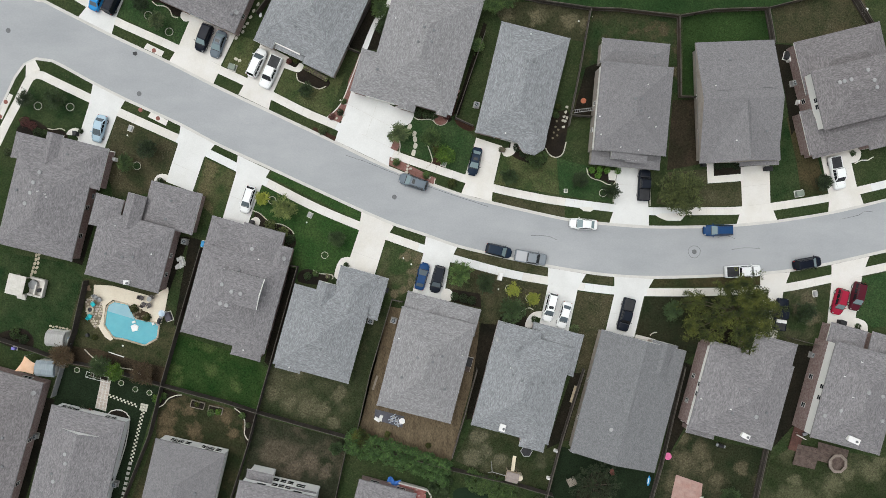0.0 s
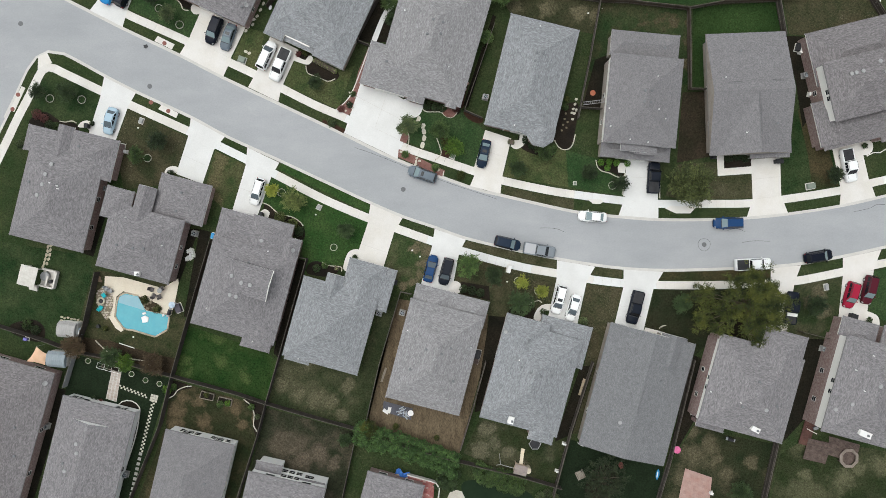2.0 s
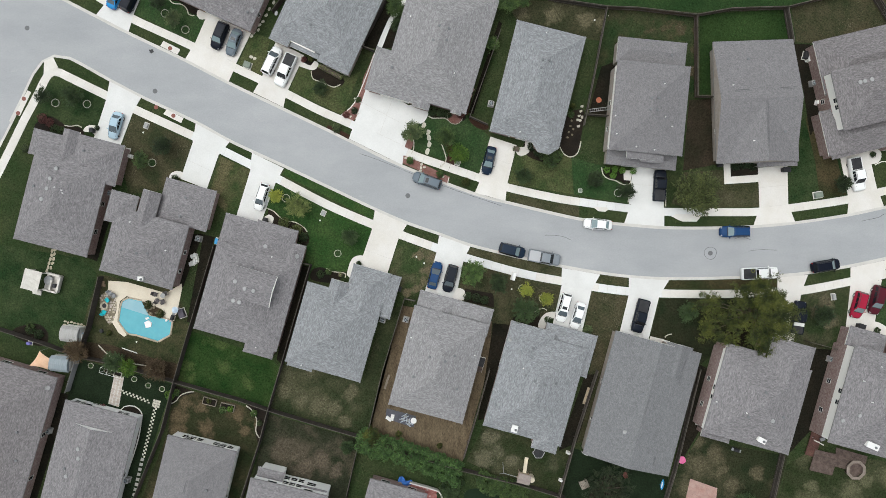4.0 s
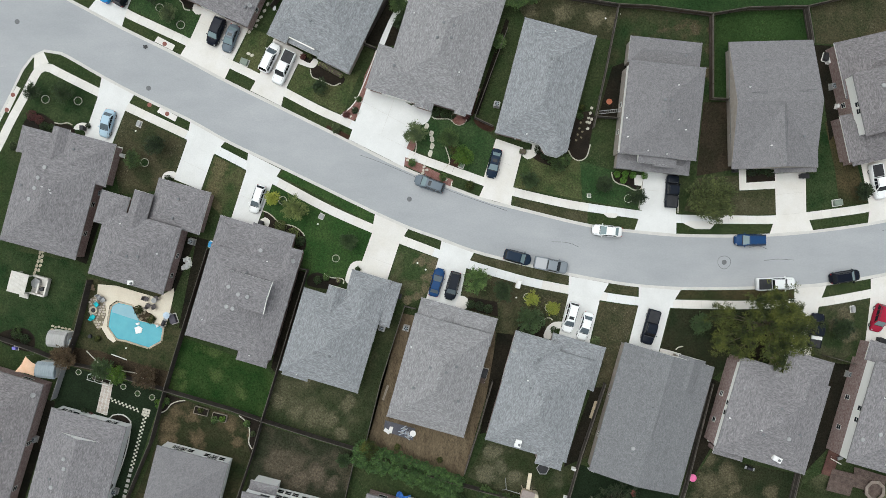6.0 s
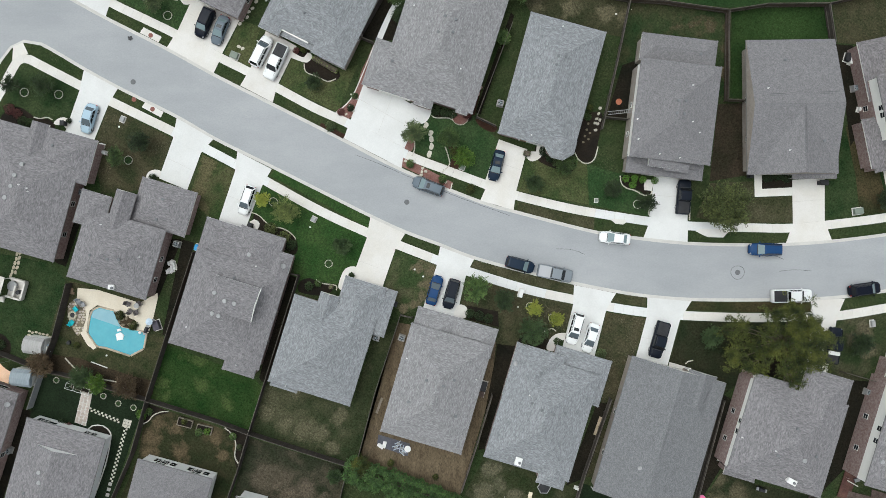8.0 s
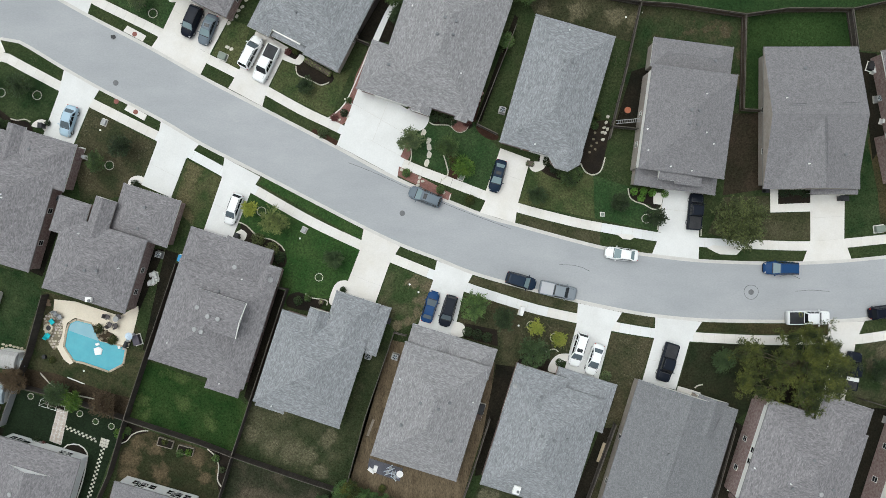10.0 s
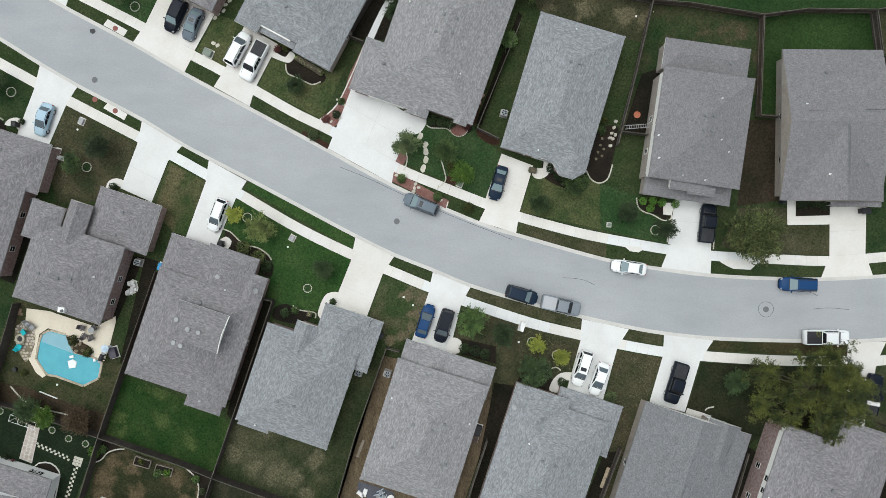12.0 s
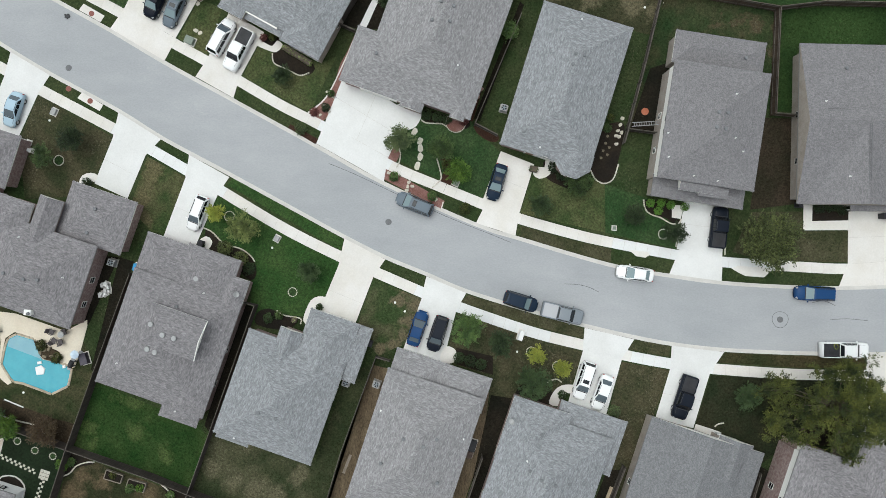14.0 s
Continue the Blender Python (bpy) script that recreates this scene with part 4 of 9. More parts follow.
def roof_mesh(bm, w, d, axis, ends, pitch, thick=0.2, base=0.0, x=0.0, y=0.0):
    """A hipped or gabled cap over a w x d eave line centred on x, y; axis: the way of the ridge; ends: h or g for its - and + end."""
    long, run = (w, d / 2) if axis == "u" else (d, w / 2)
    rise = run * pitch
    a = -long / 2 + (min(run, long / 2 - 0.05) if ends[0] == "h" else 0.0)
    b = long / 2 - (min(run, long / 2 - 0.05) if ends[1] == "h" else 0.0)

    def at(s, t, z):
        return bm.verts.new((x + s, y + t, base + z) if axis == "u" else (x - t, y + s, base + z))

    lo = [at(s, t, -thick) for s, t in ((-long / 2, -run), (long / 2, -run), (long / 2, run), (-long / 2, run))]
    hi = [at(s, t, 0) for s, t in ((-long / 2, -run), (long / 2, -run), (long / 2, run), (-long / 2, run))]
    r0, r1 = at(a, 0, rise), at(b, 0, rise)
    slopes = [bm.faces.new((hi[0], hi[1], r1, r0)), bm.faces.new((hi[2], hi[3], r0, r1))]
    for end, tri in ((ends[1], (hi[1], hi[2], r1)), (ends[0], (hi[3], hi[0], r0))):
        f = bm.faces.new(tri)
        if end == "h":
            slopes.append(f)
        else:
            f.material_index = 2
    rest = [bm.faces.new(lo[::-1])] + [bm.faces.new((lo[i], lo[(i + 1) % 4], hi[(i + 1) % 4], hi[i])) for i in range(4)]
    for f in rest:
        f.material_index = 1
    uv = bm.loops.layers.uv.verify()
    for f in slopes:
        f.normal_update()
        n = f.normal
        h = Vector((-n.y, n.x, 0)).normalized()
        s = n.cross(h)
        for loop in f.loops:
            loop[uv].uv = (loop.vert.co.dot(h) + 7.3 * x, loop.vert.co.dot(s) + 3.1 * y)
    return at(a, 0, rise).co.copy(), at(b, 0, rise).co.copy(), rise


def ridge_caps(bm, w, d, axis, ends, pitch, base, x, y):
    """Overlapping cap shingles along the ridge and the hips."""
    long, run = (w, d / 2) if axis == "u" else (d, w / 2)
    rise = run * pitch
    a = -long / 2 + (min(run, long / 2 - 0.05) if ends[0] == "h" else 0.0)
    b = long / 2 - (min(run, long / 2 - 0.05) if ends[1] == "h" else 0.0)

    def at(s, t, z):
        return Vector((x + s, y + t, base + z)) if axis == "u" else Vector((x - t, y + s, base + z))

    lines = [(at(a, 0, rise), at(b, 0, rise))] if b - a > 0.4 else []
    for end, s, e in ((ends[0], -long / 2, a), (ends[1], long / 2, b)):
        if end == "h":
            lines += [(at(s, -run, 0), at(e, 0, rise)), (at(s, run, 0), at(e, 0, rise))]
    for p, q in lines:
        side = Vector((-(q - p).y, (q - p).x, 0)).normalized() * 0.15
        up = Vector((0, 0, 0.012))
        low = Vector((0, 0, -0.05))
        vs = [bm.verts.new(v) for v in (p + side + low, p + up, p - side + low, q + side + low, q + up, q - side + low)]
        bm.faces.new((vs[0], vs[1], vs[4], vs[3]))
        bm.faces.new((vs[1], vs[2], vs[5], vs[4]))


def window_part(host, x, y, z, face, wide=0.9, high=1.2):
    """A window on a wall of a house: face is the outward angle in the house's own frame."""
    m = pose(x, y, z, 0, 0, face)

    def slab(outline, d0, d1, hole=None):
        b_ = bmesh.new()
        if hole:
            loops = [[(d0, u, v) for u, v in outline], [(d1, u, v) for u, v in outline], [(d1, u, v) for u, v in hole], [(d0, u, v) for u, v in hole]]
            rows = [[b_.verts.new(m @ Vector(p)) for p in l_] for l_ in loops]
            for a_, c_ in zip(rows, rows[1:] + rows[:1]):
                for k in range(4):
                    b_.faces.new((a_[k], a_[(k + 1) % 4], c_[(k + 1) % 4], c_[k]))
        else:
            loft(b_, [[m @ Vector((d0, u, v)) for u, v in outline], [m @ Vector((d1, u, v)) for u, v in outline]])
        bmesh.ops.recalc_face_normals(b_, faces=b_.faces)
        return b_

    def rect(w_, lo, hi):
        return [(-w_ / 2, lo), (w_ / 2, lo), (w_ / 2, hi), (-w_ / 2, hi)]

    w = part("window", slab(rect(wide + 0.1, 0, high + 0.1), -0.03, 0.05, rect(wide, 0.05, high + 0.05)), M_TRIM, host)
    part("pane", slab(rect(wide, 0.05, high + 0.05), -0.02, 0.02), M_GLASS, w)
    part("muntin", slab(rect(wide, 0.03 + high / 2, 0.07 + high / 2), 0.015, 0.035), M_TRIM, w)
    return w


def house(label, turn, front, blocks, roof=0, wall=None, upper=None, white_rakes=False, sill=2.8, over=OVERHANG):
    """blocks: (x, y, w, d, eave, axis, ends, pitch). The first is the body. front: +1 faces the local +y, -1 the local -y."""
    wall, upper = wall or M_BRICK, upper or M_SIDING
    blocks = [(*b[:7], b[7] * 0.78) for b in blocks]
    plain = [(*b[:5], b[5].lower(), *b[6:]) for b in blocks]
    x0, y0 = blocks[0][:2]
    h = thing("house", label, "house", x0, y0, turn, "houses along the street")
    c, s = math.cos(radians(turn)), math.sin(radians(turn))
    local = []
    for k, (x, y, w, d, eave, axis, ends, pitch) in enumerate(blocks):
        porch, axis = axis.isupper(), axis.lower()
        lx, ly = c * (x - x0) + s * (y - y0), -s * (x - x0) + c * (y - y0)
        local.append((lx, ly, w, d, eave))
        bm = bmesh.new()
        roof_mesh(bm, w, d, axis, ends, pitch, base=eave, x=lx, y=ly)
        bm.normal_update()
        part("roof", bm, [M_ROOFS[roof], M_FASCIA if k % 2 == 0 else M_TRIM, upper], h)
        bm = bmesh.new()
        ridge_caps(bm, w, d, axis, ends, pitch, eave, lx, ly)
        if len(bm.faces):
            uv = bm.loops.layers.uv.verify()
            for f in bm.faces:
                for loop in f.loops:
                    loop[uv].uv = (loop.vert.co.x, loop.vert.co.y)
            part("ridge_cap", bm, M_ROOFS[roof], h)
        else:
            bm.free()
        run, half = (d / 2, w / 2) if axis == "u" else (w / 2, d / 2)
        for end, side in ((ends[0], -1), (ends[1], 1)):
            if end != "g" or not white_rakes:
                continue
            for q in (-1, 1):
                lo, hi = Vector((side * (half + 0.02), q * run, eave - 0.08)), Vector((side * (half + 0.02), 0, eave + run * pitch - 0.08))
                if axis == "v":
                    lo, hi = Vector((-lo.y, lo.x, lo.z)), Vector((-hi.y, hi.x, hi.z))
                bm = bmesh.new()
                rod(bm, lo + Vector((lx, ly, 0)), hi + Vector((lx, ly, 0)), 0.09, None, 4)
                part("bargeboard", bm, M_TRIM, h)
        if porch:
            for sx in (-1, 1):
                bm = bmesh.new()
                box(bm, lx + sx * (w / 2 - 0.3), ly - front * (d / 2 - 0.3), 0.0, 0.16, 0.16, eave - 0.15)
                part("porch_post", bm, M_TRIM, h)
            continue
        o = over + 0.004 * k
        ww, wd = max(w - 2 * o, 0.6), max(d - 2 * o, 0.6)
        low = min(eave, sill) - 0.15 if eave > 3.6 else eave - 0.15
        bm = bmesh.new()
        box(bm, lx, ly, 0.0, ww, wd, low)
        part("wall", bm, wall, h)
        if eave > 3.6:
            bm = bmesh.new()
            box(bm, lx, ly, low, ww + 0.03, wd + 0.03, eave - 0.15 - low)
            part("upper_wall", bm, upper, h, "cream siding on the upper storey")
        if k == 0 and w > 6 and d > 6 and eave > 2.4:
            floors = [1.0] + ([eave - 1.45] if eave > 4.6 else [])
            for z in floors:
                for face, reach, span in ((0, ww / 2, wd), (180, ww / 2, wd)):
                    for q in ((-0.24, 0.08) if z < 3 else (-0.1, 0.02)):
                        window_part(h, lx + reach * (1 if face == 0 else -1), ly + q * span, z, face, 0.7, 0.9)
                for q in (-0.25, 0.25):
                    window_part(h, lx + q * ww, ly - front * wd / 2, z, -90 * front, 1.4)
    # garage and front doors on the street side of the block that stands furthest forward
    ROOF_BLOCKS[h.name] = [(*a[:4], *b[4:]) for a, b in zip(local, plain)]
    lx, ly, w, d, eave = max((b for b in local if b[2] > 3.5), key=lambda b: front * b[1] + b[3] / 2)
    bm = bmesh.new()
    yf = ly + front * (d / 2 - OVERHANG + 0.02)
    wide = min(4.9, w - 1.6)
    for i in range(4):
        box(bm, lx, yf, 0.03 + i * 0.53, wide, 0.06, 0.51)
    part("garage_door", bm, M_TRIM, h, "white panelled garage door")
    lx, ly, w, d, eave = local[0]
    bm = bmesh.new()
    box(bm, lx - 0.15 * w, ly + front * (d / 2 - OVERHANG + 0.02), 0.05, 0.95, 0.07, 2.05)
    part("front_door", bm, M_FENCE_NEW, h)
    return h


def roof_height(blocks, lx, ly):
    """The height of the highest roof slope above a point in the house's own frame."""
    best = 0.0
    for bx, by, w, d, eave, axis, ends, pitch in blocks:
        dx, dy = w / 2 - abs(lx - bx), d / 2 - abs(ly - by)
        if dx < 0 or dy < 0:
            continue
        long_gap, cross = (dx, dy) if axis == "u" else (dy, dx)
        low, high = ((lx - bx) < 0, dx) if axis == "u" else ((ly - by) < 0, dy)
        hipped = ends[0 if low else 1] == "h"
        best = max(best, eave + pitch * (min(cross, long_gap) if hipped else cross))
    return best


ROOF_BLOCKS = {}


def on_roof(h, x, y):
    p = h.matrix_basis.inverted() @ Vector((x, y, 0))
    return p.x, p.y, roof_height(ROOF_BLOCKS[h.name], p.x, p.y)


def vent(h, x, y, look_="dark", r=0.24):
    """A roof vent standing through the shingles."""
    lx, ly, z = on_roof(h, x, y)
    bm = bmesh.new()
    box(bm, lx, ly, z - 0.12, 1.3 * r, 1.3 * r, 0.13)
    drum(bm, lx, ly, z - 0.05, z + 0.16, r * 0.7, 10)
    drum(bm, lx, ly, z + 0.13, z + 0.22, r, 14, 0, r * 0.12)
    part("roof_vent", bm, {"dark": M_VENT, "white": M_WHITE, "grey": M_LIGHTGREY}[look_], h)


def pipe(h, x, y):
    lx, ly, z = on_roof(h, x, y)
    bm = bmesh.new()
    drum(bm, lx, ly, z - 0.2, z + 0.3, 0.06, 8)
    drum(bm, lx, ly, z - 0.05, z + 0.06, 0.14, 8, 0, 0.06)
    part("vent_pipe", bm, M_WHITE, h)


def ridge_strip(h, x0, y0, x1, y1):
    """A raised vent strip on a roof."""
    a, b = Vector(on_roof(h, x0, y0)), Vector(on_roof(h, x1, y1))
    bm = bmesh.new()
    side = Vector((-(b - a).y, (b - a).x, 0)).normalized()
    for k in (-0.13, 0.13):
        rod(bm, a + side * k + Vector((0, 0, 0.03)), b + side * k + Vector((0, 0, 0.03)), 0.035, None, 5)
    part("vent_strip", bm, M_IRON, h)


def chimney(h, x, y, wide, deep, turn):
    lx, ly, z = on_roof(h, x, y)
    bm = bmesh.new()
    box(bm, lx, ly, z - 1.2, wide - 0.15, deep - 0.15, 1.75, turn)
    c_ = part("chimney", bm, M_SIDING, h)
    bm = bmesh.new()
    box(bm, lx, ly, z + 0.55, wide, deep, 0.10, turn, 0, 0.05)
    part("chimney_cap", bm, M_WHITE, c_, "white sheet-metal chimney cap")
    bm = bmesh.new()
    drum(bm, lx + 0.2 * wide, ly - 0.1 * deep, z + 0.65, z + 0.85, 0.2, 10, 0, 0.03)
    part("flue", bm, M_VENT, c_, "dark metal flue cap")


def dish(h, x, y, face, z=None):
    """A satellite dish on the roof edge."""
    lx, ly, zr = on_roof(h, x, y)
    zr = z or zr
    bm = bmesh.new()
    rod(bm, (lx, ly, zr - 0.3), (lx, ly, zr + 0.5), 0.03)
    d_ = part("dish_mast", bm, M_GREY, h)
    bm = bmesh.new()
    n = Vector((math.cos(radians(face)) * 0.6, math.sin(radians(face)) * 0.6, 0.8)).normalized()
    p = Vector((lx, ly, zr + 0.55))
    side = n.orthogonal().normalized()
    up = n.cross(side)
    rings = []
    for rr, dd in ((0.02, 0.0), (0.22, 0.03), (0.38, 0.10), (0.36, 0.12), (0.2, 0.05), (0.02, 0.02)):
        rings.append([p + n * dd + side * rr * math.cos(i * 0.5236) + up * rr * math.sin(i * 0.5236) for i in range(12)])
    loft(bm, rings)
    part("dish", bm, M_LIGHTGREY, d_, "pale grey satellite dish")


HIP, GAB = "hh", "gg"
# south side of the street
S0 = house("brown brick house with a grey hipped shingle roof", -14, 1, [
    (-63.60, 7.06, 12.13, 15.40, 2.9, "v", HIP, 0.5), (-58.1, 13.75, 7.61, 6.81, 2.7, "u", HIP, 0.5),
    (-65.34, 16.0, 7.18, 4.2, 2.4, "u", HIP, 0.3), (-63.02, 14.5, 2.6, 8.36, 2.7, "v", "hg", 0.75)], 1)
S1 = house("brown brick house with a grey roof beside a pool", -15, 1, [
    (-50.05, -0.29, 12.0, 10.6, 3.5, "u", HIP, 0.48), (-43.76, 6.75, 8.38, 6.83, 2.6, "u", HIP, 0.36),
    (-49.62, 5.5, 3.01, 6.8, 3.5, "v", "hg", 0.8), (-53.75, 6.0, 4.5, 5.1, 3.4, "v", HIP, 0.5)], 1)
S2 = house("large grey-roofed house with a raised dormer", -15.4, 1, [
    (-33.75, -7.9, 13.87, 14.69, 2.95, "v", HIP, 0.5), (-33.24, 1.45, 10.05, 5.7, 2.5, "u", HIP, 0.34),
    (-29.62, 0.81, 6.75, 5.71, 2.7, "v", HIP, 0.42), (-26.9, -3.73, 2.8, 8.94, 2.8, "v", HIP, 0.5),
    (-31.2, -14.04, 4.87, 7.1, 2.75, "v", HIP, 0.5), (-32.30, -6.09, 6.92, 5.01, 5.4, "u", "hg", 0.36)], 1, white_rakes=True)
S3 = house("brick house with a cool grey cross-hipped roof", -15.5, 1, [
    (-19.78, -13.57, 12.6, 13.4, 2.9, "v", HIP, 0.48), (-14.96, -8.1, 6.29, 9.9, 2.75, "v", HIP, 0.48),
    (-11.95, -7.55, 4.2, 7.13, 2.3, "v", HIP, 0.3), (-19.77, -8.91, 2.94, 7.5, 3.0, "v", "hg", 0.75),
    (-25.35, -19.29, 4.13, 0.59, 2.5, "u", "hh", 0.2)], 0)
S4 = house("brick house with a broad grey hipped roof", -14.5, 1, [
    (-2.86, -18.62, 12.35, 16.55, 3.3, "v", HIP, 0.48), (-3.52, -10.55, 6.5, 6.3, 2.3, "v", HIP, 0.36),
    (2.11, -11.1, 7.0, 4.5, 2.3, "u", HIP, 0.36)], 3)
S5 = house("brick house with a grey hipped roof and white chimney cap", -15, 1, [
    (12.75, -22.19, 13.0, 16.31, 3.2, "v", HIP, 0.48), (11.39, -16.17, 7.39, 7.8, 3.1, "v", HIP, 0.48),
    (17.94, -16.31, 8.56, 7.06, 2.3, "v", HIP, 0.24), (15.01, -29.23, 4.12, 6.75, 3.1, "v", HIP, 0.48)], 0)
S6 = house("long house with a plain low grey gabled roof", -14.5, 1, [
    (30.16, -24.80, 14.43, 20.69, 2.8, "v", "gg", 0.3), (35.29, -18.54, 4.34, 6.96, 3.05, "v", "hg", 0.62)], 5, M_TANBRICK)
S7 = house("two-storey brick house with cream siding above", -15, 1, [
    (47.64, -23.66, 14.03, 13.92, 5.2, "v", HIP, 0.45), (52.1, -19.1, 7.0, 10.0, 5.2, "v", HIP, 0.5), (45.0, -18.9, 6.0, 7.4, 5.1, "v", HIP, 0.45),
    (42.14, -29.96, 4.73, 1.27, 2.8, "u", "hh", 0.3)], 1, sill=3.7)
S8 = house("two-storey red brick house with cream siding", -15, 1, [
    (66.23, -23.74, 11.71, 15.91, 5.8, "v", HIP, 0.45), (66.23, -14.9, 6.3, 4.6, 2.8, "u", HIP, 0.45), (72.5, -16.3, 4.95, 4.6, 2.8, "u", HIP, 0.45)], 1, sill=3.6)
# north side of the street
N1 = house("grey-roofed corner house with a brick front", -24, -1, [
    (-37.69, 43.06, 14.41, 12.14, 2.8, "v", HIP, 0.45)], 1)
N2 = house("brick house with a grey hipped roof above its porch", -24.5, -1, [
    (-20.52, 38.72, 14.01, 15.33, 2.8, "v", HIP, 0.45), (-27.75, 35.75, 3.3, 6.3, 2.78, "v", HIP, 0.45),
    (-18.97, 31.75, 5.4, 6.3, 2.78, "v", HIP, 0.45), (-24.50, 32.51, 5.3, 2.4, 2.3, "U", HIP, 0.3)], 0, M_TANBRICK)
N3 = house("wide brick house with a cool grey roof and garage wing", -16, -1, [
    (-3.06, 32.98, 14.36, 19.38, 2.8, "v", HIP, 0.48), (-9.57, 27.70, 9.57, 7.14, 2.75, "u", "hh", 0.42),
    (-5.6, 24.75, 2.85, 4.5, 2.55, "v", "gh", 0.5), (0.06, 23.7, 1.85, 4.18, 2.75, "v", "gh", 0.6)], 3)
N4 = house("brick house with a cool grey hipped roof", -13.5, -1, [
    (12.71, 26.63, 11.45, 18.38, 2.8, "v", HIP, 0.48), (14.10, 20.3, 4.6, 6.6, 2.75, "v", HIP, 0.5), (11.1, 19.4, 2.4, 3.4, 2.6, "v", "gh", 0.6)], 0)
N5 = house("two-storey tan house with a plain grey roof", -5, -1, [
    (30.04, 22.44, 11.56, 14.10, 5.2, "v", HIP, 0.4), (30.81, 31.74, 11.07, 3.97, 3.4, "u", "hh", 0.4),
    (29.54, 14.74, 11.30, 2.66, 2.9, "u", "hh", 0.3), (28.90, 15.61, 4.50, 2.30, 4.6, "u", "gg", 0.3), (30.75, 15.10, 3.50, 2.22, 4.4, "u", "gg", 0.3)], 2, M_TANBRICK)
N6 = house("tan brick house with a broad plain grey gabled roof", 2.5, -1, [
    (47.68, 24.15, 12.99, 19.60, 2.9, "u", GAB, 0.32), (48.65, 19.3, 12.2, 9.9, 2.92, "v", GAB, 0.5), (51.46, 15.83, 6.49, 4.13, 2.8, "v", "gg", 0.2)], 2, M_TANBRICK, M_TANBRICK, over=0.75)
N7 = house("two-storey brown brick house with a cream upper wall", 14, -1, [
    (65.72, 25.34, 13.16, 9.6, 5.6, "u", HIP, 0.42), (65.1, 31.3, 14.6, 8.8, 2.9, "u", HIP, 0.5),
    (67.17, 20.06, 15.6, 6.76, 2.9, "u", HIP, 0.42), (61.3, 19.6, 4.9, 7.4, 2.95, "v", "gh", 0.42), (71.6, 20.6, 5.6, 7.4, 2.95, "v", "gh", 0.45)], 4, sill=3.4)
# houses behind
B0 = house("brown-roofed house at the end of a garden", -16, -1, [(-73.58, -31.05, 12.65, 23.85, 2.9, "v", HIP, 0.4)], 4)
B1 = house("grey-roofed house with a cream rear wall and dormer", -14, -1, [
    (-60.14, -37.92, 12.02, 23.89, 2.6, "v", HIP, 0.4)], 1, M_WHITEWALL, M_WHITEWALL)
B2 = house("two-storey cream house with a plain grey roof", -13.5, -1, [(-43.03, -41.02, 11.37, 19.37, 3.2, "v", HIP, 0.4)], 2, M_WHITEWALL, M_WHITEWALL)
B3 = house("two-storey cream house with a bay and rear porch", -13, -1, [
    (-28.15, -45.88, 12.53, 16.64, 5.2, "v", HIP, 0.4), (-29.81, -36.80, 4.36, 2.04, 3.2, "u", "hh", 0.3),
    (-22.84, -39.44, 4.16, 1.52, 3.4, "u", "hh", 0.3)], 1, M_WHITEWALL, M_WHITEWALL)
B4 = house("grey-roofed house beside a red deck", -15, -1, [(-11.30, -46.65, 9.63, 16.87, 2.8, "v", HIP, 0.42)], 1)


def rear_windows(h, spots, z, wide=0.75, high=0.9, side=1):
    """Windows along the garden wall of a house's body: metres along the wall from its middle."""
    bx, by, w, d = ROOF_BLOCKS[h.name][0][:4]
    for s in spots:
        window_part(h, bx + s, by + side * (d / 2 - OVERHANG + 0.02), z, 90 * side, wide, high)


def gablet(h, wide, material):
    """A small gable standing on the hip at each end of the ridge of a house's body."""
    bx, by, w, d, eave, axis, ends, pitch = ROOF_BLOCKS[h.name][0]
    back = (w - wide) / 2
    bm = bmesh.new()
    roof_mesh(bm, wide, d - 2 * back, "v", "gg", pitch, 0.2, eave + pitch * back + 0.03, bx, by)
    bm.normal_update()
    part("gablet", bm, [material, M_FASCIA, M_WHITEWALL], h, "small gable with a white wall on the hip")


def bay(h, x, y, r, eave, rise, material):
    """A many-sided bay under its own pointed roof."""
    p = h.matrix_basis.inverted() @ Vector((x, y, 0))
    bm = bmesh.new()
    low, rim = [bm.verts.new((*q, eave - 0.16)) for q in ring(p.x, p.y, r, 8, 0.3927)], [bm.verts.new((*q, eave)) for q in ring(p.x, p.y, r, 8, 0.3927)]
    top = bm.verts.new((p.x, p.y, eave + rise))
    uv = bm.loops.layers.uv.verify()
    for i in range(8):
        f = bm.faces.new((rim[i], rim[(i + 1) % 8], top))
        along = (rim[(i + 1) % 8].co - rim[i].co).normalized()
        for loop in f.loops:
            d = loop.vert.co - rim[i].co
            loop[uv].uv = (d.dot(along) + 2.1 * i, (d - along * d.dot(along)).length)
        bm.faces.new((low[i], low[(i + 1) % 8], rim[(i + 1) % 8], rim[i])).material_index = 1
    bm.faces.new(low[::-1]).material_index = 1
    part("bay_roof", bm, [material, M_TRIM], h)
    bm = bmesh.new()
    drum(bm, p.x, p.y, 0.0, eave - 0.16, r - 0.35, 8)
    part("bay_wall", bm, M_BRICK, h)


bay(N4, 14.25, 17.75, 2.45, 2.75, 0.95, M_ROOFS[0])
gablet(B1, 6.2, M_ROOFS[1])
rear_windows(B2, (-3.4, -2.2, -1.0, 1.7, 2.9, 4.1), 0.7, 0.9, 1.15)
rear_windows(B3, (-1.0, 0.1, 1.2), 2.7, 0.9, 1.1)
rear_windows(B3, (-1.2, 0.0, 1.2), 0.7, 0.9, 1.2)
rear_windows(B1, (-4.6, -3.6, 2.6, 3.6), 0.8, 0.8, 0.9)

